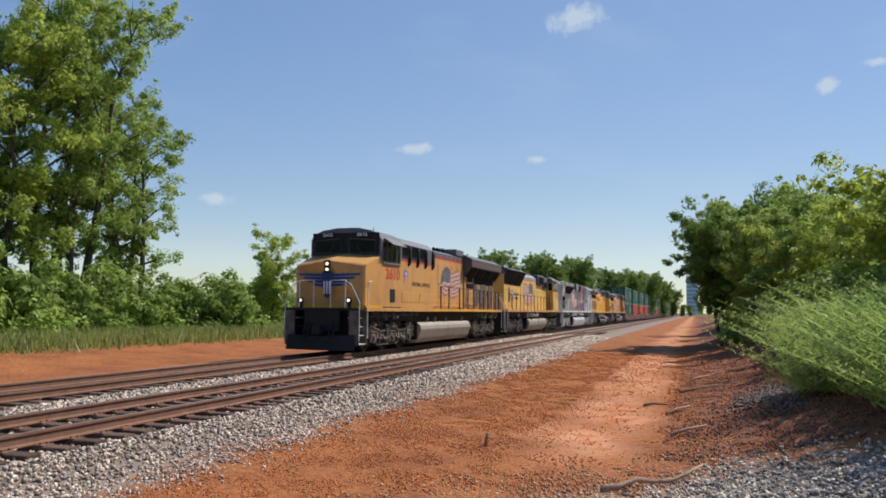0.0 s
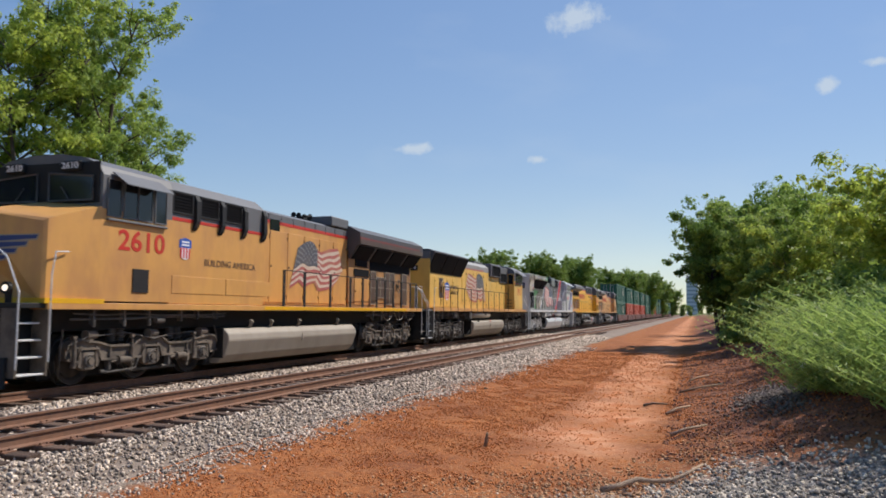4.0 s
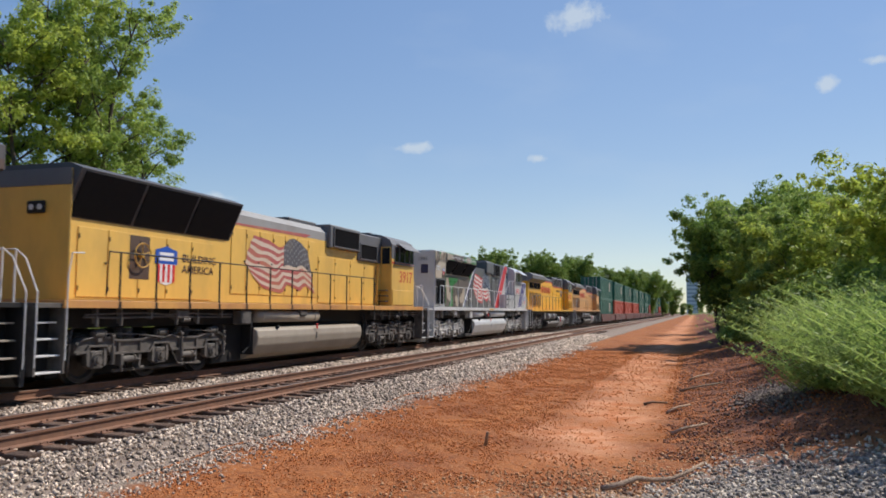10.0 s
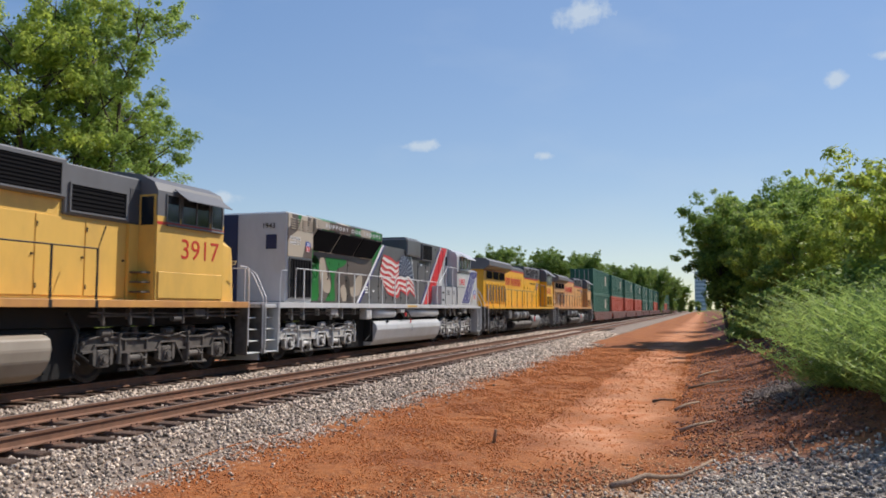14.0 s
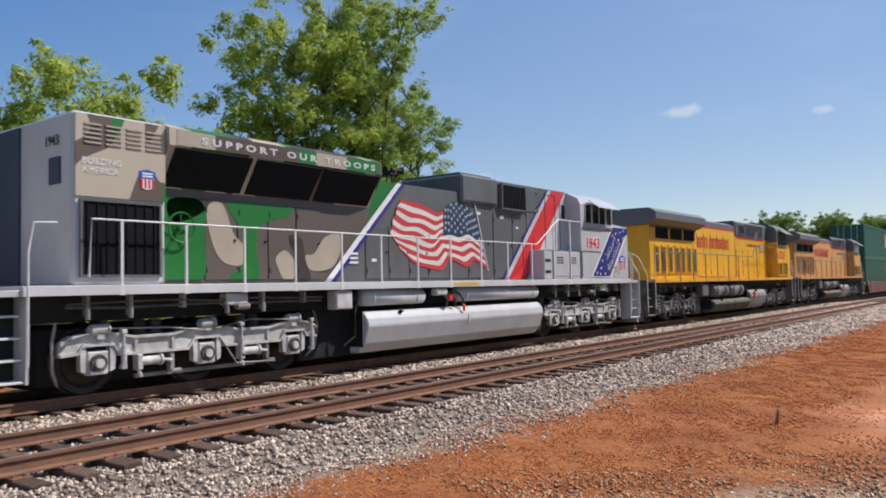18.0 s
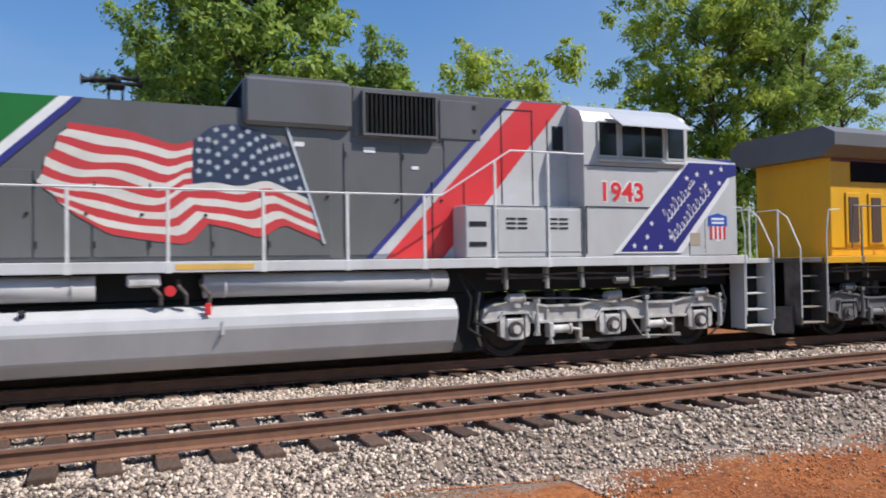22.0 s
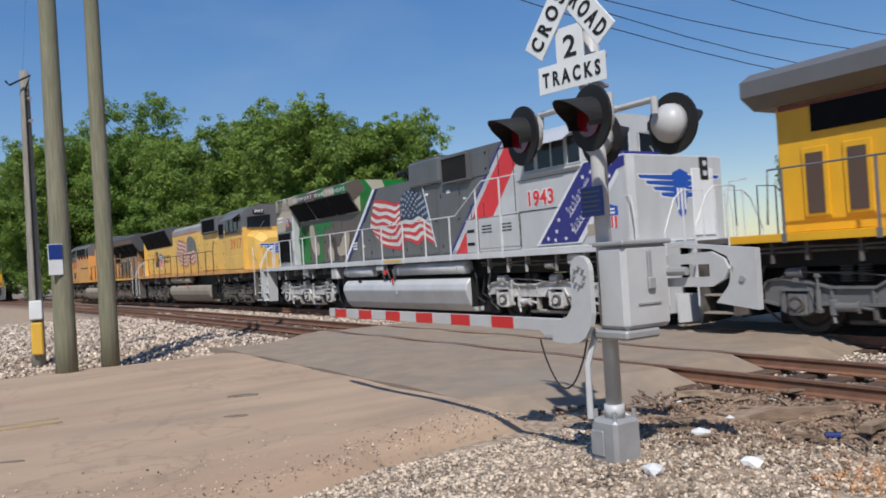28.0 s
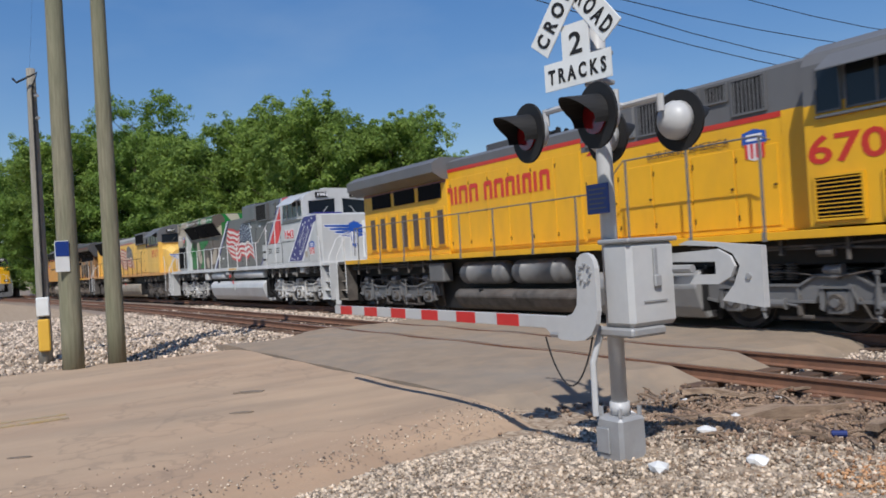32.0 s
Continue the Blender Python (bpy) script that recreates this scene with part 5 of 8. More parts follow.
def headlight(parent, x, y, z, on, f=1, vertical=True):
    b = bmesh.new()
    a = [(0, 0.11), (0, -0.11)] if vertical else [(0.11, 0), (-0.11, 0)]
    box(b, min(x, x + f * 0.05), max(x, x + f * 0.05), y - (0.13 if vertical else 0.24), y + (0.13 if vertical else 0.24), z - (0.25 if vertical else 0.13), z + (0.25 if vertical else 0.13), 0.02)
    h = part("headlight", b, M["black"], parent, "twin sealed-beam headlight")
    for dy, dz in a:
        b = bmesh.new()
        rod(b, (x + f * 0.05, y + dy, z + dz), (x + f * 0.06, y + dy, z + dz), 0.062, 14)
        part("lens", b, M["lamp"] if on else M["lamp_off"], h)


def wing_emblem(parent, x, z, f=1, size=1.0, sweep=0.0, blue="wingblue"):
    """Plain blue bars with white edges, spread like wings, on the nose."""
    m = pose(x, 0, z, 90, 0, 90 if f > 0 else -90) @ Matrix.Diagonal((size, size * 1.35, 1, 1))
    for s in (-1, 1):
        W, Wh = [], []
        for i in range(4):
            y1 = 0.16 - 0.085 * i
            ln = 1.15 - 0.2 * i
            W.append([(s * 0.16, y1 - 0.03), (s * ln, y1), (s * (ln + 0.03), y1 + 0.045), (s * 0.16, y1 + 0.045)])
            Wh.append([(s * 0.15, y1 - 0.05), (s * (ln + 0.02), y1 - 0.02), (s * (ln + 0.06), y1 + 0.06), (s * 0.15, y1 + 0.06)])
        for p, q in zip(W, Wh):
            ms = m @ Matrix.Rotation(s * radians(sweep), 4, "Y")
            flat("wing_edge", [q if s > 0 else q[::-1]], M["white" if blue == "wingblue" else "tankdust"], parent, ms, 0.003)
            flat("wing_bar", [p if s > 0 else p[::-1]], M[blue], parent, ms, 0.007, "blue wing-shaped bar on the nose")
    flat("nose_shield", [[(-0.2, 0.0), (-0.1, -0.36), (0.0, -0.42), (0.1, -0.36), (0.2, 0.0), (0.22, 0.24), (0, 0.3), (-0.22, 0.24)]], M[blue], parent, m, 0.011)
    for x_ in (-0.1, 0.0, 0.1):
        flat("nose_shield_bar", [[(x_ - 0.025, -0.3), (x_ + 0.025, -0.3), (x_ + 0.03, 0.02), (x_ - 0.03, 0.02)]], M["white"], parent, m, 0.014)


def camo_patches(parent, y):
    """Large rounded patches of camouflage colours over the brown engine hood."""
    def blob(pts):
        out = []
        n = len(pts)
        for k in range(n):
            (xa, za), (xb, zb), (xc, zc), (xd, zd) = pts[k - 1], pts[k], pts[(k + 1) % n], pts[(k + 2) % n]
            for q in range(4):
                t = q / 4
                f = lambda a, b_, c, d: 0.5 * (2 * b_ + (c - a) * t + (2 * a - 5 * b_ + 4 * c - d) * t * t + (3 * b_ - a - 3 * c + d) * t ** 3)
                out.append((f(xa, xb, xc, xd), min(3.36, max(1.86, f(za, zb, zc, zd)))))
        return out
    for col, shapes in (("camogreen", [[(-8.2, 1.86), (-7.3, 1.86), (-7.25, 2.6), (-7.3, 3.3), (-8.2, 3.3)], [(-6.72, 3.36), (-5.2, 3.36), (-5.25, 3.15), (-5.9, 2.95), (-6.05, 2.5), (-6.0, 1.86), (-6.7, 1.86), (-6.35, 2.2), (-6.3, 2.7)]]),
                        ("camotan", [[(-7.2, 3.2), (-6.85, 3.3), (-6.6, 2.75), (-6.35, 2.5), (-6.4, 2.15), (-6.85, 2.2), (-7.1, 2.6)], [(-5.55, 2.3), (-5.3, 2.45), (-5.05, 2.2), (-5.1, 1.86), (-5.35, 1.86), (-5.5, 2.1)], [(-4.75, 2.35), (-4.5, 2.4), (-4.2, 2.75), (-3.75, 2.85), (-3.7, 2.5), (-4.0, 2.1), (-4.6, 2.05)]]),
                        ("camodark", [[(-5.2, 2.75), (-4.85, 2.7), (-4.75, 2.2), (-4.6, 1.86), (-5.0, 1.86), (-5.05, 2.3)], [(-8.0, 3.3), (-7.2, 3.36), (-7.3, 3.1), (-7.9, 2.9)]])):
        for pts in shapes:
            flat("camo_patch", [blob(pts)], M[col], parent, SIDE(0, y, 0), 0.004)
    part("hand_brake_wheel", hand_wheel(-7.8, y, 2.8, -1, 0.27), M["camogreen"], parent, "green painted hand brake wheel")


def emd(grey):
    """Six-axle locomotive with flared radiators; grey and camouflage, or yellow."""
    lab = "grey and camouflage diesel locomotive with painted flag" if grey else "yellow diesel locomotive with grey roof and faded painted flag"
    L = holder("locomotive", label=lab, category="locomotive", group="locomotives of the train")
    hood = M["shadegrey"] if grey else M["yellow"]
    cabm = M["silver"] if grey else M["yellow"]
    roof = M["silver"] if grey else M["roofgrey"]
    steel = M["truckgrey"] if grey else M["truckdark"]
    railm = M["chrome"] if grey else M["black"]
    c0, c1 = (6.7, 9.05) if grey else (6.6, 9.2)
    nose1 = 10.33
    # frame
    part("underframe", B(-10.7, 10.45, -1.0, 1.0, 1.2, 1.62, 0.02), M["black"], L, "black steel underframe")
    part("walkway", B(-10.75, 10.5, -1.55, 1.55, 1.62, 1.78, 0.008), M["sillgrey"] if grey else M["yellow_worn"], L, "painted walkway sill")
    part("centre_sill", B(-4.9, 4.95, -0.95, 0.95, 0.15, 1.21, 0.03), M["black"], L, "black centre sill and piping behind the tank")
    # rear block and radiators
    if grey:
        part("rear_hood", B(-9.9, -8.25, -1.3, 1.3, 1.78, 4.56, 0.05), M["silver"], L, "silver rear hood end")
        for s in (-1, 1):
            part("rear_side_panel", B(-9.86, -8.27, min(s * 1.3, s * 1.325), max(s * 1.3, s * 1.325), 3.2, 4.52), M["camo"], L, "camouflage painted side panel")
        part("end_stripe", B(-9.93, -9.88, 0.42, 1.28, 1.82, 4.5), M["navy"], L, "dark blue painted end stripe")
        part("end_window", B(-9.925, -9.89, -0.95, -0.58, 3.42, 3.86, 0.01), M["navy"], L, "small dark end window")
        louvre(L, -9.75, -8.4, -1.31, 1.95, 3.12, 8, True, M["grille"], M["shadegrey"])
        for r in range(5):
            for c in range(4):
                part("vent_slot", B(-9.72 + c * 0.36, -9.44 + c * 0.36, -1.345, -1.32, 4.05 + r * 0.075, 4.08 + r * 0.075), M["camotan"], L)
        shield_mark(L, SIDE(-8.62, -1.33, 3.55), 0.55)
        lettering("slogan", "BUILDING\nAMERICA", 0.15, L, SIDE(-9.76, -1.33, 3.72), M["white"])
        lettering("road_number", "1943", 0.24, L, pose(-9.915, -1.05 + 0.42, 4.05, 90, 0, -90) @ pose(-0.2, 0, 0), M["black"])
    r0, r1 = (-8.25, -2.75) if grey else (-10.3, -4.3)
    rtop, rbot = 4.62, 3.5
    inner = 0.98
    b = bmesh.new()
    dz = 0.42 if grey else 0.14
    fl = [(-1.42, rtop - dz), (-1.42, rtop - 0.12), (-1.1, rtop), (1.1, rtop), (1.42, rtop - 0.12), (1.42, rtop - dz), (inner, rbot), (-inner, rbot)]
    prism(b, fl, r0, r1, "x")
    part("radiator_housing", b, M["camo"] if grey else M["roofdark"], L, "flared radiator housing")
    for s in (-1, 1):
        for i in range(3):
            xa = r0 + 0.12 + i * (r1 - r0 - 0.1) / 3
            xb = xa + (r1 - r0 - 0.1) / 3 - 0.12
            b = bmesh.new()
            y_t, z_t, y_b, z_b = s * 1.425, rtop - dz - 0.03, s * (inner + 0.02), rbot + 0.04
            loft(b, [[(xa, y_t, z_t), (xb, y_t, z_t), (xb, y_b, z_b), (xa, y_b, z_b)], [(xa, y_t + s * 0.02, z_t - 0.02), (xb, y_t + s * 0.02, z_t - 0.02), (xb, y_b + s * 0.02, z_b - 0.02), (xa, y_b + s * 0.02, z_b - 0.02)]])
            part("radiator_screen", b, M["grille"], L, "black radiator screen")
    for x in np.linspace(r0 + 0.9, r1 - 0.9, 4):
        part("radiator_fan", rod(bmesh.new(), (x, 0, rtop), (x, 0, rtop + 0.05), 0.62, 20), M["roofdark"], L, "round roof fan")
    if grey:
        flat("banner", [[(-8.1, 0), (-2.85, 0), (-2.85, 0.27), (-8.1, 0.27)]], M["camotan"], L, SIDE(0, -1.424, rtop - 0.405), 0.003)
        flat("banner_dark", [[(-7.3, 0.0), (-5.3, 0.0), (-5.3, 0.27), (-7.3, 0.27)]], M["brown"], L, SIDE(0, -1.428, rtop - 0.405), 0.003)
        for xa, xb in ((-5.3, -4.8), (-3.9, -2.85)):
            flat("banner_green", [[(xa, 0.0), (xb, 0.0), (xb, 0.27), (xa, 0.27)]], M["camogreen"], L, SIDE(0, -1.428, rtop - 0.405), 0.003)
        lettering("slogan", "S U P P O R T   O U R   T R O O P S", 0.175, L, SIDE(-7.6, -1.433, rtop - 0.335), M["sillgrey"], width=4.6, bold=0.006, label="white stencilled words on the radiator housing")
        b = bmesh.new()
        prism(b, [(-8.25, 1.78), (-8.25, 3.5), (-2.35, 3.5), (-4.12, 1.78)], -inner, inner)
        part("engine_hood", b, M["camobrown"], L, "camouflage painted engine hood")
        b = bmesh.new()
        prism(b, [(-2.75, 3.12), (-2.75, 4.16), (-1.68, 4.16)], -inner, inner)
        prism(b, [(-2.75, 3.495), (-2.35, 3.495), (-2.75, 3.12)], -inner, inner)
        part("hood_wedge", b, M["camogreen"], L, "green painted hood wedge")
        prof_mid = [(-4.12, 1.78), (-1.68, 4.16), (0.8, 4.16), (0.8, 4.58), (2.55, 4.6), (c0, 4.62), (c0, 1.78)]
    else:
        b = bmesh.new()
        prism(b, [(r0, 1.78), (r0, 3.51), (r1, 3.51), (r1, 1.78)], -inner, inner)
        part("engine_hood", b, hood, L, "yellow engine hood under the radiators")
        part("end_cap", B(r0 - 0.04, r0 + 0.01, -1.2, 1.2, 1.78, 4.5, 0.02), M["yellow"], L, "rear hood end")
        part("end_band", B(r0 - 0.06, r0 - 0.03, -1.2, 1.2, 4.15, 4.5), M["roofgrey"], L)
        headlight(L, r0 - 0.05, -0.35, 3.7, False, -1, False)
        prof_mid = [(r1, 1.78), (r1, 4.02), (c0, 4.02), (c0, 1.78)]
    b = bmesh.new()
    prism(b, prof_mid, -inner, inner)
    part("long_hood", b, hood, L, "long engine hood")
    if not grey:
        b = bmesh.new()
        prism(b, [(-inner, 4.02), (-inner, 4.3), (-0.75, 4.5), (0.75, 4.5), (inner, 4.3), (inner, 4.02)], r1, c0, "x")
        part("hood_roof", b, M["dustroof"], L, "dusty pale grey hood roof")
        flat("red_line", [[(r1, 0), (0.2, 0), (0.55, 0.12), (-0.2, 0.09), (0.0, 0.22), (r1, 0.08)][:3] + [(r1, 0.05)]], M["faded_red_stripes"], L, SIDE(0, -inner - 0.002, 4.0), 0.004)
        part("dynamic_brake", B(1.75, 4.35, -1.12, 1.12, 3.8, 4.62, 0.04), M["roofgrey"], L, "raised dynamic brake housing")
        louvre(L, 2.05, 4.15, -1.125, 3.88, 4.5, 8, False, M["grille"], M["roofgrey"])
        part("intake_box", B(4.35, c0, -1.05, 1.05, 3.5, 4.56, 0.03), M["roofgrey"], L)
        louvre(L, 4.5, 6.1, -1.055, 3.6, 4.14, 6, False, M["grille"], M["roofgrey"])
        b = bmesh.new()
        box(b, -0.3, 1.7, -0.6, 0.6, 4.45, 4.66, 0.03)
        part("exhaust_outlet", b, M["roofdark"], L, "dark raised exhaust outlet")
    else:
        part("dynamic_brake", B(0.8, 2.55, -1.1, 1.1, 3.9, 4.66, 0.06), M["shadegrey"], L, "raised grey dynamic brake housing")
        part("intake_housing", B(2.57, c0, -1.0, 1.0, 3.8, 4.64, 0.02), M["shadegrey"], L, "grey intake housing")
        louvre(L, 2.75, 4.0, -1.005, 3.86, 4.52, 16, True, M["black"], M["shadegrey"], 0.12)
        part("intake_door", B(4.12, 4.9, -1.03, -1.0, 3.85, 4.52, 0.008), M["shadegrey"], L, "grey bolted intake door")
        for x, z in ((4.75, 3.98), (4.75, 4.4)):
            part("door_bolt", B(x, x + 0.06, -1.045, -1.03, z, z + 0.06), M["black"], L)
    # hood doors along the side
    if grey:
        doors(L, [-7.25, -6.5, -5.75, -5.0, -4.3], -inner, 1.86, 3.36, M["camobrown"])
        camo_patches(L, -inner - 0.024)
        doors(L, [-2.9, -2.1, -1.35, -0.6, 0.3], -inner, 1.86, 3.1, hood)
        doors(L, [0.3, 1.15, 2.2], -inner, 1.86, 3.75, hood)
        doors(L, [2.4, 3.4, 4.2], -inner, 1.86, 3.7, hood)
        b = bmesh.new()
        for i in range(3):
            box(b, -3.42, -3.16, -inner - 0.03, -inner, 2.2 + i * 0.1, 2.25 + i * 0.1)
        part("door_vents", b, M["white"], L)
        flag_mural(L, SIDE(-2.05, -inner - 0.03, 2.04), 4.12, 1.86)
        flat("flag_pole", [[(2.05, 0.05), (2.09, 0.05), (1.46, 2.02), (1.42, 2.02)]], M["faded_canton_star"], L, SIDE(0, -inner - 0.03, 2.0), 0.02, "painted flag pole")
        flat("white_diagonal", [[(-4.2, 0), (-4.02, 0), (-1.58, 2.36), (-1.76, 2.36)]], M["white"], L, SIDE(0, -inner - 0.024, 1.8), 0.005, "white diagonal stripe")
        flat("blue_diagonal", [[(-4.02, 0), (-3.88, 0), (-1.44, 2.36), (-1.58, 2.36)]], M["blue"], L, SIDE(0, -inner - 0.024, 1.8), 0.005, "blue diagonal stripe")
        o = -1.012
        part("hood_side_skin", B(4.2, c0, -1.008, -inner, 1.8, 3.85), M["shadegrey"], L)
        part("hood_roof_rail", B(0.9, 2.45, -0.95, 0.95, 4.66, 4.72, 0.015), M["roofdark"], L, "dark roof edge over the brake housing")
        flat("red_diagonal", [[(3.1, 0), (4.15, 0), (6.6, 2.8), (5.75, 2.8)]], M["red"], L, SIDE(0, o, 1.8), 0.005, "broad red diagonal stripe")
        flat("white_diagonal", [[(2.88, 0), (3.1, 0), (5.75, 2.8), (5.55, 2.8)], [(4.15, 0), (c0, 0), (c0, 2.8), (6.6, 2.8)]], M["silver"], L, SIDE(0, o, 1.8), 0.004, "silver painted hood side")
        flat("blue_diagonal", [[(2.76, 0), (2.88, 0), (5.55, 2.8), (5.44, 2.8)]], M["blue"], L, SIDE(0, o, 1.8), 0.005, "blue diagonal stripe")
        for xa, xb, za, zb in ((5.3, 5.32, 2.75, 4.45), (5.93, 5.95, 2.75, 4.45), (5.3, 5.95, 4.43, 4.45), (3.95, 3.97, 1.84, 3.1), (4.55, 4.57, 2.7, 3.1), (6.25, 6.27, 2.72, 4.3)):
            part("door_joint", B(xa, xb, -1.024, -1.01, za, zb), M["black"], L, "dark joint round a hood door")
        part("door_window", B(6.36, 6.6, -1.03, -1.012, 3.75, 4.2, 0.01), M["glass"], L, "small dark door window")
        cb = part("equipment_cabinet", B(4.35, c0 - 0.02, -1.5, -0.99, 1.79, 2.68, 0.02), M["silver"], L, "low silver equipment cabinet with slots")
        cd = part("cabinet_door", B(4.95, 6.62, -1.514, -1.5, 1.88, 2.62, 0.006), M["silver"], cb)
        for cx in (5.32, 6.15):
            for i in range(2):
                for k in range(3):
                    part("vent_slot", B(cx - 0.2 + i * 0.22, cx - 0.02 + i * 0.22, -1.524, -1.512, 2.28 + k * 0.08, 2.31 + k * 0.08), M["black"], cd)
        for k in (0, 1):
            part("vent_slot", B(4.42, 4.74, -1.51, -1.498, 1.98 + k * 0.34, 2.06 + k * 0.34), M["black"], cb)
        for xa, xb, za, zb in ((4.92, 4.935, 1.82, 2.66), (6.635, 6.65, 1.82, 2.66), (4.36, 6.66, 2.665, 2.675)):
            part("cabinet_joint", B(xa, xb, -1.506, -1.499, za, zb), M["black"], cb)
    else:
        doors(L, [-9.9, -9.0, -8.0, -7.0, -6.0, -5.05], -inner, 1.86, 3.34, hood)
        doors(L, [-4.2, -3.45, -2.7, -1.95, -1.2, -0.4, 0.35, 1.0], -inner, 2.05, 3.92, hood)
        doors(L, [1.1, 2.4, 3.7, 5.0, 6.2], -inner, 1.86, 3.45, hood)
        flag_mural(L, SIDE(-3.5, -inner - 0.03, 2.11), 4.35, 1.78, 1.0)
        shield_mark(L, SIDE(-7.0, -inner - 0.03, 2.65), 1.5, True)
        lettering("slogan", "BUILDING\nAMERICA", 0.28, L, SIDE(-6.38, -inner - 0.03, 2.8), M["brown"], width=1.45)
        part("hand_brake_niche", B(-8.3, -7.62, -inner - 0.028, -inner - 0.02, 2.3, 3.3), M["brown"], L, "recessed niche with hand brake wheel")
        part("hand_brake_wheel", hand_wheel(-7.96, -inner - 0.02, 2.85, -1, 0.28), M["brass"], L, "brassy yellow hand brake wheel")
        part("cab_rear_recess", B(6.25, c0 + 0.01, -1.06, -0.99, 1.8, 3.5), M["yellow"], L, "shaded recess behind the cab")
        part("recess_head", B(6.25, c0 + 0.01, -1.06, -0.99, 3.52, 4.3), M["roofdark"], L)
        for k in range(3):
            part("recess_step", B(6.3, c0 - 0.02, -1.4, -1.06, 1.95 + 0.22 * k, 1.99 + 0.22 * k), M["truckdark"], L)
        part("cab_rear_door", B(c0 - 0.03, c0 + 0.01, -1.5, -1.05, 1.8, 4.2), M["yellow"], L, "yellow cab rear door")
        part("cab_rear_window", B(c0 - 0.045, c0 - 0.03, -1.45, -1.12, 3.5, 4.15), M["glass"], L)
    # cab and nose
    cab_body(L, c0, c1, cabm, roof, 3.72 if not grey else 3.3, lift=0.0 if grey else 0.08)
    cab_windows(L, c0 + 0.32, c1 - 0.1, -1.53, 3.62, 4.22, roof)
    cab_windows(L, c0 + 0.32, c1 - 0.1, 1.53, 3.62, 4.22, roof, False)
    b = bmesh.new()
    if grey:
        loft(b, [[(c1, -1.53, 1.78), (c1, 1.53, 1.78), (c1, 1.53, 3.66), (c1, -1.53, 3.66)], [(nose1 - 0.12, -1.5, 1.78), (nose1 - 0.12, 1.5, 1.78), (nose1 - 0.12, 1.5, 3.6), (nose1 - 0.12, -1.5, 3.6)],
                 [(nose1, -1.36, 1.78), (nose1, 1.36, 1.78), (nose1, 1.36, 3.55), (nose1, -1.36, 3.55)]])
    else:
        loft(b, [[(c1, -1.35, 1.78), (c1, 1.35, 1.78), (c1, 1.35, 3.3), (c1, 1.0, 3.55), (c1, -1.0, 3.55), (c1, -1.35, 3.3)],
                 [(nose1 - 0.4, -1.28, 1.78), (nose1 - 0.4, 1.28, 1.78), (nose1 - 0.4, 1.28, 3.2), (nose1 - 0.4, 0.95, 3.45), (nose1 - 0.4, -0.95, 3.45), (nose1 - 0.4, -1.28, 3.2)],
                 [(nose1, -1.1, 1.78), (nose1, 1.1, 1.78), (nose1, 1.05, 2.95), (nose1, 0.75, 3.15), (nose1, -0.75, 3.15), (nose1, -1.05, 2.95)]])
    part("nose", b, M["silver"] if grey else M["yellow"], L, "short nose in front of the cab")
    wind_screens(L, c1, roof, figures="1943" if grey else "3917")
    if grey:
        part("nose_side_skin", B(c1 + 0.01, nose1 - 0.1, -1.545, -1.5, 1.8, 3.6), M["silver"], L)
        flat("blue_band_edge", [[(7.3, 0), (8.86, 0), (10.05, 1.35), (10.05, 1.75), (9.0, 1.75)]], M["white"], L, SIDE(0, -1.546, 1.84), 0.004)
        flat("blue_band", [[(7.44, 0.03), (8.72, 0.03), (10.05, 1.5), (10.05, 1.72), (9.06, 1.72)]], M["blue"], L, SIDE(0, -1.546, 1.84), 0.008, "dark blue diagonal band with white stars")
        part("nose_top_band", B(c1 + 0.05, nose1 - 0.15, -1.5, -0.4, 3.6, 3.66, 0.01), M["blue"], L)
        st = [(7.75, 0.14), (8.05, 0.3), (8.35, 0.12), (8.15, 0.55), (8.6, 0.3), (9.25, 1.5), (9.0, 1.42), (9.6, 1.55), (9.8, 1.35), (9.85, 1.62), (9.45, 1.3), (8.0, 0.1)]
        for u, v in st:
            flat("band_star", [star(u, v, 0.06)], M["white"], L, SIDE(0, -1.555, 1.84), 0.004)
        # script drawn as plain looping strokes along the band
        for a0, b0, n, big, sz in ((0.7, 0.06, 7, (0, 3), 1.0), (0.52, -0.29, 12, (0, 6, 10), 1.0), (1.5, 0.12, 4, (), 0.5)):
            pts = []
            for q in range(n * 8 + 1):
                f = q / 8
                h = (0.25 if int(f) in big else 0.12 + 0.03 * ((int(f) * 7) % 3)) * sz
                along = (0.112 * f + 0.055 * math.sin(2 * math.pi * f)) * sz
                up_ = h * (1 - math.cos(2 * math.pi * f)) * 0.5
                a, c = a0 + along + up_ * 0.12, b0 + up_
                pts.append((8.1 + a * 0.69 - c * 0.72, 0.03 + a * 0.72 + c * 0.69))
            b = bmesh.new()
            va = []
            for k, (x, y) in enumerate(pts):
                w = 0.015 * (0.6 + 0.4 * sz)
                va.append((b.verts.new((x - w * 0.8, y + w * 0.5, 0.004)), b.verts.new((x + w * 0.8, y - w * 0.5, 0.004))))
            for (p0, p1), (q0, q1) in zip(va, va[1:]):
                b.faces.new((p0, p1, q1, q0))
            ob = part("band_script", b, M["white"], L, "white looping script line on the blue band")
            ob.matrix_basis = SIDE(0, -1.555, 1.84)
        flat("band_tip", [[(10.03, 1.46), (nose1 - 0.09, 1.52), (nose1 - 0.09, 1.72), (10.03, 1.72)]], M["blue"], L, SIDE(0, -1.546, 1.84), 0.008, "blue band wrapping round the nose")
        shield_mark(L, SIDE(9.74, -1.547, 2.32), 0.86)
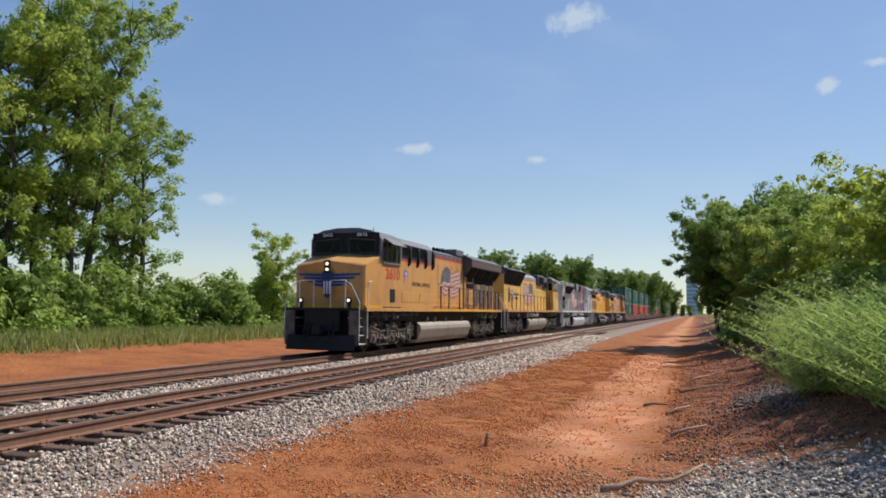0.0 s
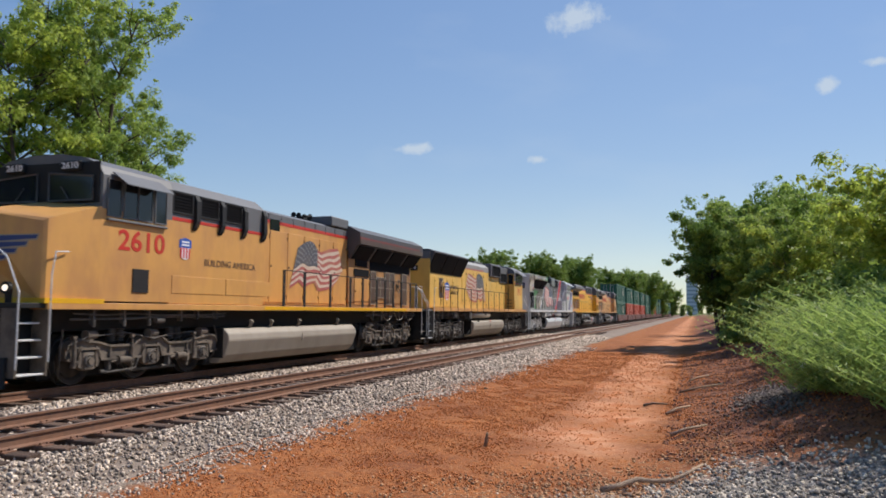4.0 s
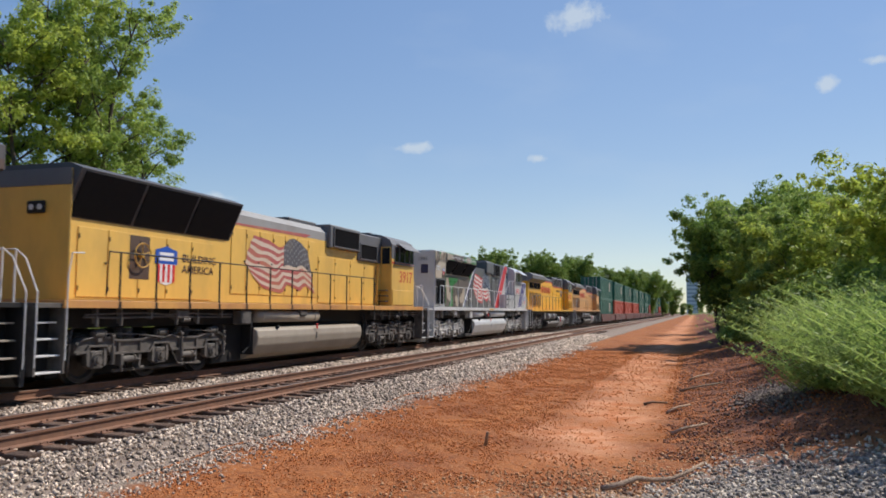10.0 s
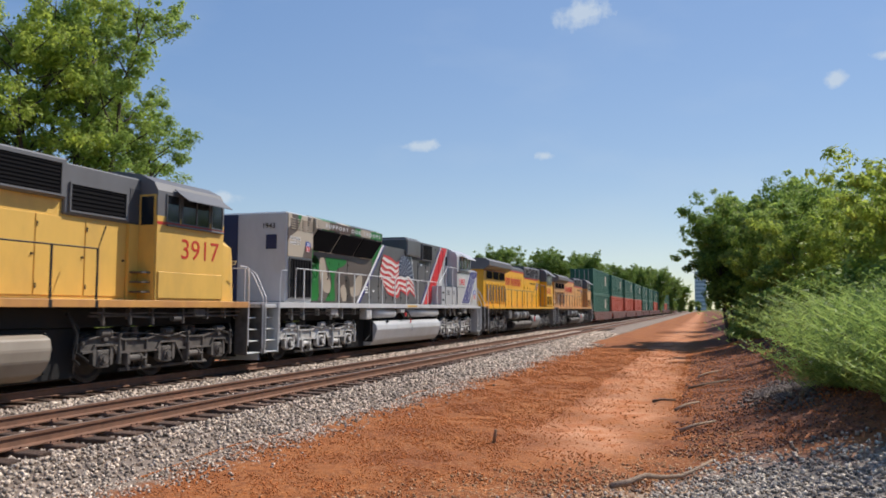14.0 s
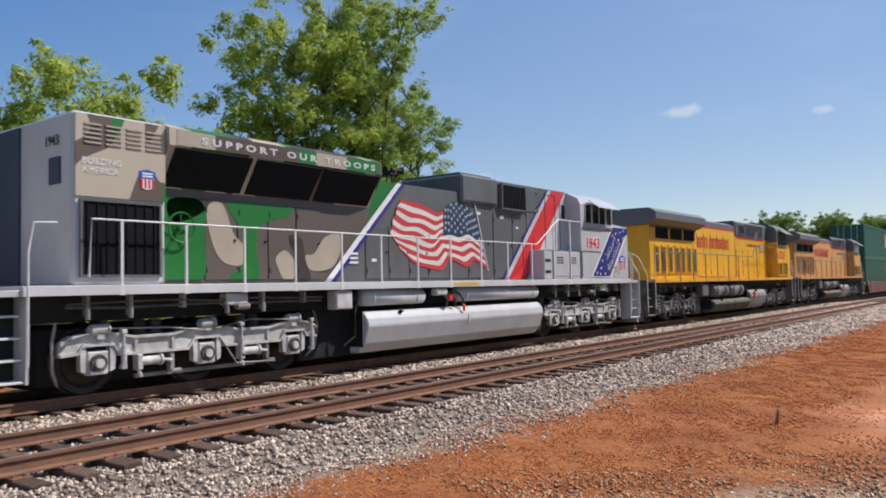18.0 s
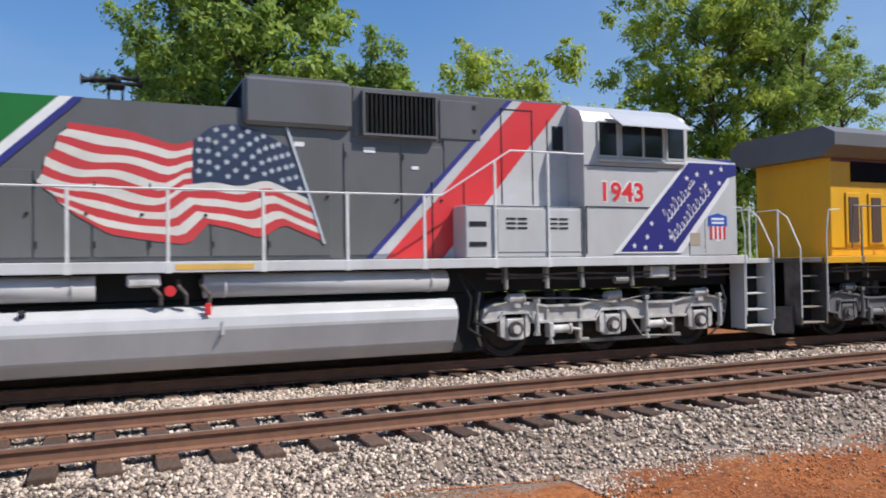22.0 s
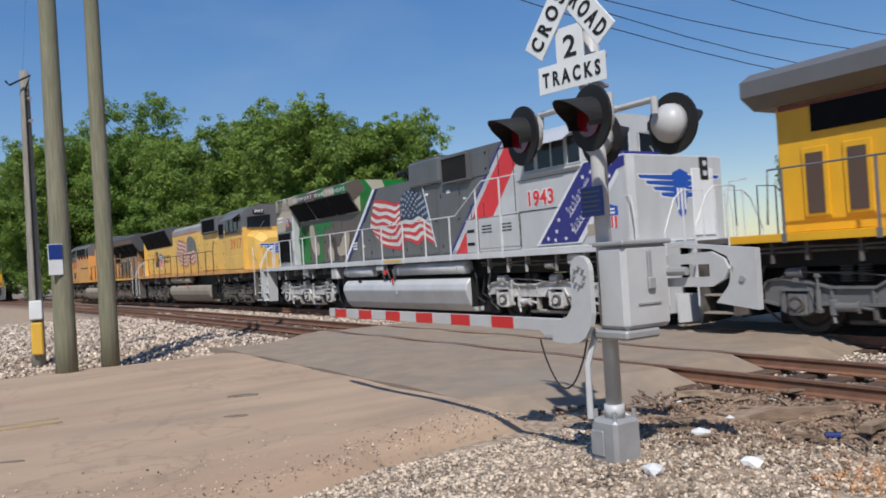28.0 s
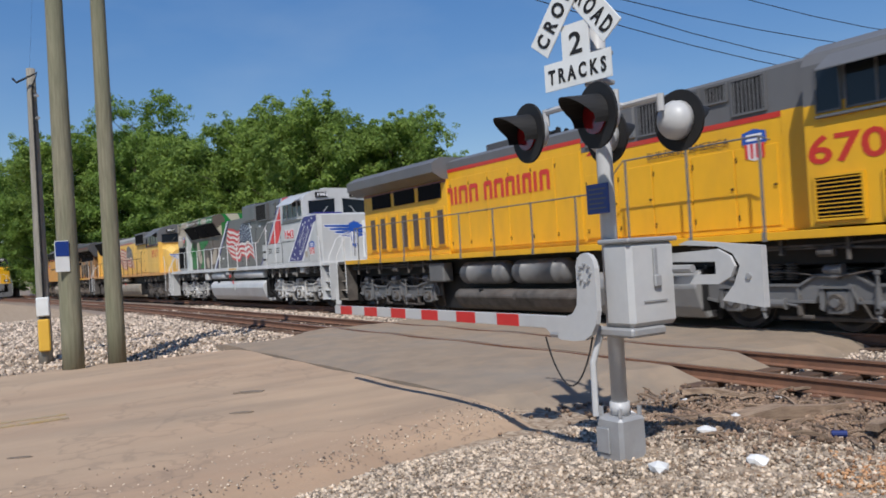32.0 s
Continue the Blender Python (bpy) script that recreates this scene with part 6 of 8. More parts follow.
        flat("builder_plate", [[(9.05, 0), (9.3, 0), (9.3, 0.24), (9.05, 0.24)]], M["camotan"], L, SIDE(0, -1.547, 1.98), 0.004)
        lettering("road_number_edge", "1943", 0.48, L, SIDE(7.0, -1.532, 2.8), M["white"], 0.92, bold=0.034, label="white edge of the painted number")
        lettering("road_number", "1943", 0.48, L, SIDE(7.0, -1.536, 2.8), M["red"], 0.9, bold=0.012, label="large red painted number")
        wing_emblem(L, nose1, 2.85, 1, 1.08)
        for xa, xb, za, zb in ((6.72, 8.25, 2.68, 2.695), (6.72, 6.735, 1.84, 2.68), (9.42, 9.435, 1.84, 3.56), (6.72, 9.0, 3.42, 3.432)):
            part("panel_seam", B(xa, xb, -1.5462, -1.531, za, zb), M["black"], L, "dark joint between body panels")
        for xa, za, wd in ((2.75, 3.55, 0.2), (3.6, 3.3, 0.12), (0.45, 3.4, 0.14), (-2.7, 2.25, 0.16), (1.6, 3.6, 0.16)):
            part("data_plate", B(xa, xa + wd, -1.012, -1.0, za, za + wd * 0.45), M["white"], L, "small white data plate")
        headlight(L, nose1, 0.75, 3.3, False)
        part("nose_door", B(nose1, nose1 + 0.03, 0.35, 1.05, 1.85, 3.3, 0.01), M["white"], L, "nose door")
        for y in (-0.9, 0.9):
            headlight(L, 10.55, y, 1.35, False, 1, False)
    else:
        lettering("road_number", "3917", 0.68, L, SIDE(c0 + 0.85, -1.534, 2.78), M["redline"], 1.5, label="large red painted number")
        part("battery_box", B(c0 + 0.05, c1 - 0.05, -1.56, -1.53, 1.82, 2.45, 0.02), M["yellow"], L, "yellow battery box doors")
        flat("red_line", [[(c0, 0), (c1, 0), (c1, 0.07), (c0, 0.07)]], M["redline"], L, SIDE(0, -1.532, 3.52), 0.004)
        wing_emblem(L, nose1, 2.6)
        headlight(L, nose1 - 0.02, 0.0, 3.0, False)
    # below the walkway
    t0, t1 = (-3.4, 4.2) if grey else (-3.5, 3.75)
    fuel_tank(L, t0, t1, M["silver"] if grey else M["tankdust"], 0 if grey else 1)
    for xa, xb in (((t0, t0 + 2.1), (0.15, t1 - 0.15)) if grey else ((t0 + 0.1, t0 + 3.9),)):
        b = bmesh.new()
        rod(b, (xa, -1.28, 1.42), (xb, -1.28, 1.42), 0.18, 18)
        for x in (xa + 0.3, xb - 0.3):
            rod(b, (x - 0.02, -1.28, 1.42), (x + 0.02, -1.28, 1.42), 0.19, 18)
        part("air_reservoir", b, M["silver"] if grey else M["tankdust"], L, "long cylindrical air reservoir", True)
    um = M["truckgrey"] if grey else M["truckdark"]
    for q in ((-4.35, -3.85, -1.5, -1.2, 1.2, 1.6), (t0 + 2.5, t0 + 2.95, -1.5, -1.3, 1.42, 1.6), (8.2, 8.65, -1.45, -1.2, 1.38, 1.6), (-7.1, -6.6, -1.45, -1.2, 1.38, 1.6)):
        part("equipment_box", B(*q, 0.03), um, L, "small equipment box under the walkway")
    for q in ([(4.3, -1.3, 1.5), (4.5, -1.35, 1.1), (4.45, -1.3, 0.6), (4.7, -1.25, 0.45)], [(-3.5, -1.3, 1.5), (-3.65, -1.35, 1.1), (-3.6, -1.3, 0.6), (-3.9, -1.25, 0.4)], [(4.45, -1.1, 1.5), (4.7, -1.2, 1.2), (4.6, -1.25, 0.7), (5.0, -1.2, 0.5)]):
        part("hose", pipe(bmesh.new(), q, 0.03), M["black"], L, "black rubber hose")
    b = bmesh.new()
    box(b, t0 + 3.55, t0 + 3.64, -1.53, -1.5, 1.0, 1.17, 0.01)
    part("fuel_cutoff", b, M["red"], L, "red emergency fuel valve")
    if grey:
        part("sill_decal", B(-0.25, 0.85, -1.556, -1.55, 1.66, 1.74), M["yellow"], L, "yellow warning decal on the sill")
        for x in (-0.55, -0.2, 0.12):
            part("fuel_fitting", pipe(bmesh.new(), [(x, -1.3, 1.5), (x, -1.46, 1.42), (x + 0.1, -1.48, 1.3), (x + 0.1, -1.44, 1.16)], 0.03, 8), M["truckdark"], L, "dark fuel filler pipe")
        part("red_valve", rod(bmesh.new(), (-0.32, -1.44, 1.36), (-0.32, -1.5, 1.36), 0.08, 12), M["red"], L, "round red fuel valve")
    truck(L, 7.5, steel, 2.07, "emd")
    truck(L, -7.35, steel, 2.07, "emd")
    under_sill(L, 7.5, -1, M["axlegrey"] if grey else um, 3)
    under_sill(L, -7.35, -1, M["axlegrey"] if grey else um, 4)
    end_gear(L, 10.45, M["silver"] if grey else M["truckdark"], M["chrome"], 1)
    end_gear(L, -10.7, M["silver"] if grey else M["truckdark"], M["chrome"], -1)
    if grey:
        handrail(L, [-9.75, -9.7, 3.9, 5.2, 6.7], [1.9, 2.82, 2.82, 3.62, 3.62], -1.53, M["chrome"], [-9.2, -8.0, -6.75, -5.5, -4.2, -2.95, -1.65, -0.35, 1.0, 2.3, 3.6, 4.9, 5.95])
    else:
        handrail(L, [-9.6, -9.55, 4.8, 5.0], [1.9, 2.82, 2.82, 3.3], -1.53, M["black"], [-9.2, -8.0, -6.75, -5.5, -4.2, -2.95, -1.65, -0.35, 1.0, 2.3, 3.6, 4.8])
    horn(L, -1.0 if grey else 3.9, -0.1 if grey else 0.2, 4.16 if grey else 4.35, 0.36 if grey else 0.12)
    return L


def ge(style):
    """Six-axle locomotive with big wing radiators. 'lead': wide body behind the cab; 'bright' and 'dull': plain hood with large lettering."""
    lead_ = style == "lead"
    s = 1 if lead_ else -1                     # the side that shows
    lab = {"lead": "dusty orange-yellow lead diesel locomotive with lit headlights", "bright": "bright yellow diesel locomotive with grey roof and red lettering", "dull": "faded yellow diesel locomotive with grey roof"}[style]
    L = holder("locomotive", label=lab, category="locomotive", group="locomotives of the train")
    yel = {"lead": M["yellow_worn"], "bright": M["yellow_clean"], "dull": M["yellow_worn"]}[style]
    grey = M["roofgrey"]
    on = FAR if lead_ else SIDE
    steel = M["truckdust"] if lead_ else M["tankgrey"]

    def B2(x0, x1, ya, yb, z0, z1, bev=0.0):
        return B(x0, x1, min(s * ya, s * yb), max(s * ya, s * yb), z0, z1, bev)

    part("underframe", B(-10.6 if lead_ else -10.4, 10.9 if lead_ else 10.3, -1.0, 1.0, 1.15, 1.6, 0.02), M["black"], L, "black steel underframe")
    part("walkway", B(-10.6 if lead_ else -10.4, 10.9 if lead_ else 10.3, -1.55, 1.55, 1.6, 1.74, 0.008), yel, L, "yellow walkway sill")
    c0, c1 = 7.25, 9.55
    # wings
    r0, r1 = (-10.75, -3.75) if lead_ else (-10.0, -4.3)
    rz0, rz1 = (3.95, 4.78) if lead_ else (4.0, 4.56)
    b = bmesh.new()
    if lead_:
        prism(b, [(-1.5, rz0 + 0.14), (-1.5, rz1 - 0.25), (-1.0, rz1), (1.0, rz1), (1.5, rz1 - 0.25), (1.5, rz0 + 0.14), (1.42, rz0 + 0.12), (1.05, rz0 - 0.4), (-1.05, rz0 - 0.4), (-1.42, rz0 + 0.12)], r0, r1, "x")
    else:
        prism(b, [(-1.5, rz0 + 0.12), (-1.5, rz1 - 0.17), (-1.2, rz1), (1.2, rz1), (1.5, rz1 - 0.17), (1.5, rz0 + 0.12), (1.15, rz0 - 0.08), (-1.15, rz0 - 0.08)], r0, r1, "x")
    part("radiator_wing", b, M["roofdark"] if lead_ else grey, L, "overhanging radiator wings")
    flat("wing_red_line", [[(0, 0), (r1 - r0 - 0.4, 0), (r1 - r0 - 0.4, 0.08), (0, 0.08)]], M["dirtyred"], L, on(r1 if lead_ else r0 + 0.4, s * (1.503 if lead_ else 1.053), rz0 + 0.33 if lead_ else rz0 - 0.17), 0.004, "dull red stripe below the radiators")
    if lead_:
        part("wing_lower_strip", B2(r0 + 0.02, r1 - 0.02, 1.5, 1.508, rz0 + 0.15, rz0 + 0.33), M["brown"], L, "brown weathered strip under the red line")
    if lead_:
        for i in range(4):
            xa = r0 + 0.15 + i * (r1 - r0) / 4
            xb = xa + (r1 - r0) / 4 - 0.3
            b = bmesh.new()
            loft(b, [[(xa, s * 1.42, rz0 + 0.1), (xb, s * 1.42, rz0 + 0.1), (xb, s * 1.07, rz0 - 0.38), (xa, s * 1.07, rz0 - 0.38)],
                     [(xa, s * 1.45, rz0 + 0.08), (xb, s * 1.45, rz0 + 0.08), (xb, s * 1.1, rz0 - 0.4), (xa, s * 1.1, rz0 - 0.4)]])
            part("radiator_screen", b, M["grille"], L, "black radiator screen")
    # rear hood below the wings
    # the lead's dark yellow holds grime and also the shade below the wings
    part("radiator_cab", B(r0 + 0.35, r1, -1.05, 1.05, 1.74, rz0 - 0.05, 0.02), M["grimy_shaded_yellow"] if lead_ else yel, L, "yellow hood below the radiators")
    if lead_:
        for xa, xb, za, zb in ((-5.42, -4.3, 3.3, 3.56), (-5.6, -4.2, 2.93, 3.2)):
            part("vent_screen", B2(xa, xb, 1.05, 1.08, za, zb), M["grille"], L, "black screened vent")
        # no hollow is modelled: a thin black sheet stands for its deep shade
        part("rear_recess", B2(-10.2, -5.7, 1.05, 1.062, 3.2, 3.6), M["grille"], L, "flat black sheet painting the shade under the radiators")
        for xa, xb, za, zb in ((-6.24, -5.78, 1.89, 3.16), (-6.74, -6.32, 2.16, 2.95), (-7.2, -6.78, 2.16, 2.95), (-7.72, -7.28, 1.89, 3.18), (-8.28, -7.8, 1.89, 3.18), (-9.8, -9.2, 1.89, 3.2)):
            d = part("screened_door", B2(xa, xb, 1.05, 1.09, za, zb, 0.01), M["brown"], L, "dark brown screened equipment door")
            b = bmesh.new()
            for q in ((xa - 0.03, xa, za, zb), (xb, xb + 0.03, za, zb), (xa, xb, zb, zb + 0.03), (xa, xb, za - 0.03, za), (xa, xb, (za + zb) / 2 - 0.015, (za + zb) / 2 + 0.015)):
                box(b, q[0], q[1], min(s * 1.05, s * 1.1), max(s * 1.05, s * 1.1), q[2], q[3])
            part("door_frame", b, M["tankdust"], d, "dusty grey door frame")
        doors(L, [-5.66, -4.95, -4.25], s * 1.05, 1.85, 2.85, yel)
        part("hand_brake_wheel", hand_wheel(-8.66, s * 1.05, 2.67, s), M["truckdust"], L, "dusty hand brake wheel and chain")
    else:
        for k in range(7):
            xa = r0 + 0.8 + k * 0.72
            b = B2(xa, xa + 0.46, 1.05, 1.085, 1.95, 3.15, 0.01)
            d = part("radiator_door", b, yel, L)
            part("door_louvre", B2(xa + 0.08, xa + 0.38, 1.085, 1.1, 2.05, 3.05), M["brown"], d, "brown louvred insert")
        for k in range(3):
            xa = r0 + 1.0 + k * 1.55
            part("upper_screen", B2(xa, xa + 1.3, 1.05, 1.075, 3.4, 3.85), M["grille"], L, "black intake screen")
    # engine hood
    h1 = 3.0 if lead_ else 1.4
    top = 4.68 if lead_ else 4.5
    part("engine_hood", B(r1, h1, -0.98, 0.98, 1.74, top - 0.4, 0.02), yel, L, "yellow engine hood")
    b = bmesh.new()
    prism(b, [(-0.98, top - 0.4), (-0.98, top - 0.12), (-0.7, top), (0.7, top), (0.98, top - 0.12), (0.98, top - 0.4)], r1, h1, "x")
    part("hood_roof", b, grey, L, "grey hood roof")
    flat("red_line", [[(0, 0), (h1 - r1, 0), (h1 - r1, 0.1), (0, 0.1)]], M["redline"], L, on(h1 if lead_ else r1, s * 0.982, top - 0.42), 0.005, "thin red stripe under the grey roof")
    n_d = 7
    doors(L, list(np.linspace(r1 + 0.1, h1 - 0.05, n_d)), s * 0.98, 1.86, top - 0.62, yel)
    if lead_:
        part("exhaust_box", B(-3.8, -2.35, -1.0, 1.0, top - 0.05, top + 0.3, 0.03), grey, L, "raised grey exhaust housing")
        flag_mural(L, on(0.62, s * 1.01, 2.26), 3.9, 1.68, 1.0, True)
        part("mid_window", B2(1.28, 1.85, 0.98, 1.0, 3.9, 4.4), M["glass"], L)
    else:
        b = bmesh.new()
        box(b, -3.0, -1.9, -0.5, 0.5, top, top + 0.22, 0.03)
        part("exhaust_outlet", b, M["roofdark"], L, "dark raised exhaust outlet")
        u = 0.0
        for wd in (0.47, 0.49, 0.16, 0.5, 0.49, 0.3, 0.44, 0.49, 0.45, 0.16, 0.42, 0.16, 0.45):
            if wd == 0.3:
                u += 0.2
                continue
            a = wd * 0.86
            if wd == 0.16:
                blocks = [(u, 0), (u + 0.12, 0), (u + 0.12, 0.5), (u, 0.5)]
            else:
                blocks = [(u, 0), (u + 0.12, 0), (u + 0.12, 0.38), (u + a - 0.12, 0.38), (u + a - 0.12, 0), (u + a, 0), (u + a, 0.44), (u + a - 0.06, 0.5), (u + 0.06, 0.5), (u, 0.44)]
            u += a + 0.09
            flat("name_block", [blocks], M["namered"], L, on(-4.95, s * 1.012, 3.14), 0.005, "large red painted block mark")
    # body between hood and cab
    w = 1.5 if lead_ else 1.0
    cz, ct = (3.8, 4.74) if lead_ else (3.84, 4.66)
    part("control_compartment", B(h1, c0, -w, w, 1.74, cz, 0.02), yel, L, "yellow body side behind the cab")
    b = bmesh.new()
    prism(b, [(-w, cz), (-w, ct - 0.28), (-w + 0.35, ct), (w - 0.35, ct), (w, ct - 0.28), (w, cz)] if lead_ else [(-w, cz), (-w, ct - 0.06), (-w + 0.06, ct), (w - 0.06, ct), (w, ct - 0.06), (w, cz)], h1, c0, "x")
    part("compartment_roof", b, grey, L, "grey body roof")
    if lead_:
        for xa in (6.85, 5.75, 4.65):
            louvre(L, xa - 0.36, xa + 0.36, s * 1.5, 3.96, 4.4, 6, False, M["grille"], M["black"])
        for xa in (6.3, 5.2, 4.12, 3.1):
            b = bmesh.new()
            loft(b, [[(xa - 0.08 + dx, s * 1.5, z), (xa + 0.08 + dx, s * 1.5, z), (xa + 0.08 + dx, s * (1.5 + o), z), (xa - 0.08 + dx, s * (1.5 + o), z)] for z, o, dx in ((4.45, 0.02, 0), (4.3, 0.09, 0), (3.8, 0.1, 0), (3.64, 0.07, 0.04), (3.55, 0.015, 0.07))])
            part("body_strut", b, M["black"], L, "dark curved grab strut")
        shield_mark(L, on(6.68, s * 1.505, 3.08), 0.85)
        lettering("slogan", "BUILDING AMERICA", 0.25, L, on(5.9, s * 1.506, 2.72), M["brown"], width=2.4, label="brown painted slogan")
        for a, c in ((7.15, 5.0), (4.9, 2.6)):
            part("access_panel", B2(c, a, 1.5, 1.512, 2.0, 2.42, 0.005), yel, L)
        flat("red_line", [[(0, 0), (c0 - h1, 0), (c0 - h1, 0.08), (0, 0.08)]], M["redline"], L, on(c0, s * 1.503, 3.74), 0.004)
    else:
        for xa, xb, za, n in ((3.22, 3.95, 3.94, 4), (4.1, 4.75, 3.94, 4), (4.95, 5.4, 4.25, 3), (5.55, 6.2, 3.94, 4)):
            louvre(L, xa, xb, s * 1.005, za, 4.54, n * 2, True, grey, grey)
        part("cooling_housing", B2(1.55, 3.1, 0.9, 1.04, 3.9, 4.6, 0.03), grey, L, "grey cooling housing")
        louvre(L, 1.95, 2.85, s * 1.04, 4.02, 4.46, 14, True, M["roofdark"], grey, 0.03)
        flat("red_line", [[(0, 0), (0.5, 0.0), (0.15, -0.22), (c0 - h1, -0.22), (c0 - h1, -0.12), (0.42, -0.12), (0.75, 0.1), (0, 0.1)]], M["redline"], L, on(h1, s * 1.004, 3.96), 0.005, "angular red stripe")
        doors(L, [1.5, 2.5, 3.5, 4.5, 5.5, 6.4], s * 1.0, 1.86, 3.3, yel)
        lettering("slogan", "BUILDING AMERICA", 0.2, L, on(3.4, s * 1.03, 3.4), M["brown"], width=2.0)
        shield_mark(L, on(5.95, s * 1.03, 3.32), 0.9)
        for xa in (7.4, 8.5):
            louvre(L, xa, xa + 0.75, s * 1.535, 1.9, 2.55, 10, False, yel, yel, 0.03)
        part("cab_rear_skin", B2(6.5, c0, 1.0, 1.02, 1.8, 3.84), yel, L)
    # cab
    num = "2610" if lead_ else ("6705" if style == "bright" else "")
    up = 0.22 if lead_ else 0.14
    cab_body(L, c0, c1, yel, grey, 3.72, lift=up)
    cab_windows(L, c0 + 0.25, c1 - 0.15, s * 1.53, 3.6, 4.14 + up, grey)
    wind_screens(L, c1 + 0.02, M["roofdark"], 3.68 + up, 4.28 + up, num)
    part("windscreen_band", B(c1, c1 + 0.02, -1.45, 1.45, 3.62 + up, 4.5 + up), M["black"], L)
    b = bmesh.new()
    nz = 3.9 if lead_ else 3.75
    nx = 10.95 if lead_ else 10.42
    loft(b, [[(c1, -1.53, 1.74), (c1, 1.53, 1.74), (c1, 1.53, nz - 0.14), (c1, 0, nz), (c1, -1.53, nz - 0.14)], [(nx - 0.07, -1.45, 1.74), (nx - 0.07, 1.45, 1.74), (nx - 0.07, 1.45, 3.36), (nx + 0.08, 0, 3.58), (nx - 0.07, -1.45, 3.36)],
             [(nx, -1.4, 1.74), (nx, 1.4, 1.74), (nx, 1.4, 3.3), (nx + 0.2, 0, 3.52), (nx, -1.4, 3.3)]])
    part("nose", b, yel, L, "angular yellow nose")
    headlight(L, nx + 0.19, 0, 3.28, lead_)
    for y in (-1.0, 1.0):
        headlight(L, 10.75, y, 2.05, lead_, 1, False) if not lead_ else None
        if lead_:
            b = bmesh.new()
            rod(b, (nx + 0.35, y, 2.0), (nx + 0.43, y, 2.0), 0.12, 14)
            dl = part("ditch_light", b, M["black"], L, "low ditch light")
            b = bmesh.new()
            rod(b, (nx + 0.43, y, 2.0), (nx + 0.44, y, 2.0), 0.06, 14)
            part("lens", b, M["lamp"], dl)
            part("ditch_light_bracket", B(nx + 0.3, nx + 0.38, y - 0.05, y + 0.05, 1.7, 2.0), M["black"], L)
    if lead_:
        wing_emblem(L, nx + 0.205, 2.7, 1, 1.12, 8.1, "worn_blue")
    if num:
        lettering("road_number", num, 0.62, L, on(c1 - 0.5 if lead_ else c0 + 0.02, s * 1.534, 2.9 if lead_ else 2.78), M["redline"], 1.55 if lead_ else 1.7, bold=0.012, label="large red painted number")
    if lead_:
        part("cab_side_box", B2(c0 + 0.78, c0 + 1.3, 1.53, 1.55, 1.98, 2.5), M["black"], L, "small black side opening")
    part("nose_sill", B(9.4, nx + 0.03, -1.552, 1.552, 1.72, 1.82), M["yellow_clean"], L)
    if lead_:
        part("sill_stripe", B2(-8.6, 3.0, 1.55, 1.556, 1.62, 1.72), M["yellow_clean"], L, "bright yellow stripe along the sill")
        for x in np.linspace(r1 + 0.3, h1 - 0.3, 9):
            part("hood_joint", B2(x, x + 0.014, 0.98, 0.99, top - 0.4, top - 0.12), M["black"], L, "dark joint in the hood roof")
    # below the walkway
    part("centre_sill", B(-4.9, 4.95, -0.95, 0.95, 0.15, 1.16, 0.03), M["black"], L, "black centre sill and piping behind the tank")
    if lead_:
        fuel_tank(L, -3.5, 4.7, M["tankdust"])
    else:
        fuel_tank(L, -3.5, 1.95, M["truckdark"], 0.0, 0.6)
        fuel_tank(L, 2.0, 4.85, M["tankpale"])
    if not lead_:
        for xa in (-3.3, -0.95):
            b = bmesh.new()
            loft(b, [[(x_, s * 1.2 + r * math.cos(k * math.pi / 10), 1.18 + r * math.sin(k * math.pi / 10)) for k in range(20)] for x_, r in ((xa, 0.12), (xa + 0.05, 0.25), (xa + 0.14, 0.3), (xa + 0.4, 0.3), (xa + 0.4, 0.31), (xa + 0.46, 0.31), (xa + 0.46, 0.3), (xa + 1.6, 0.3), (xa + 1.6, 0.31), (xa + 1.66, 0.31), (xa + 1.66, 0.3), (xa + 1.92, 0.3), (xa + 2.01, 0.25), (xa + 2.06, 0.12))])
            part("air_reservoir", b, M["tankgrey"], L, "grey cylindrical air reservoir", True)
        part("underfloor_box", B2(-4.9, -4.1, 1.1, 1.45, 0.95, 1.5, 0.04), M["tankgrey"], L)
        part("fuel_cutoff", B2(2.55, 2.8, 1.5, 1.545, 0.7, 1.05), M["red"], L, "red emergency fuel valve")
    if lead_:
        for xa in (-6.2, -7.5, -8.7):
            part("brake_cable", pipe(bmesh.new(), [(xa, 1.4, 1.6), (xa - 0.25, 1.42, 1.32), (xa - 0.55, 1.42, 1.22), (xa - 0.9, 1.42, 1.3), (xa - 1.25, 1.4, 1.6)], 0.012), M["tankdust"], L, "pale brake cable hanging under the sill")
        for xa in (-2.2, 0.6, 2.3, 3.4):
            part("filler_neck", pipe(bmesh.new(), [(xa, 1.3, 1.08), (xa, 1.42, 1.3), (xa + 0.12, 1.42, 1.32)], 0.045), M["tankdust"], L)
    truck(L, 7.4, steel, 1.98, "ge")
    truck(L, -7.4, steel, 1.98, "ge")
    under_sill(L, 7.4, s, M["truckdark"], 5)
    under_sill(L, -7.4, s, M["truckdark"], 6)
    end_gear(L, 10.85 if lead_ else 10.3, M["black"] if lead_ else M["tankgrey"], M["chrome"], 1, step_mat=M["truckdust"] if lead_ else None)
    end_gear(L, -10.6 if lead_ else -10.4, M["black"] if lead_ else M["truckdark"], M["chrome"], -1, tread=M["tankdust"])
    railm = M["black"] if lead_ else M["tankgrey"]
    a0, a1 = (-9.9, 1.95) if lead_ else (-9.6, 6.6)
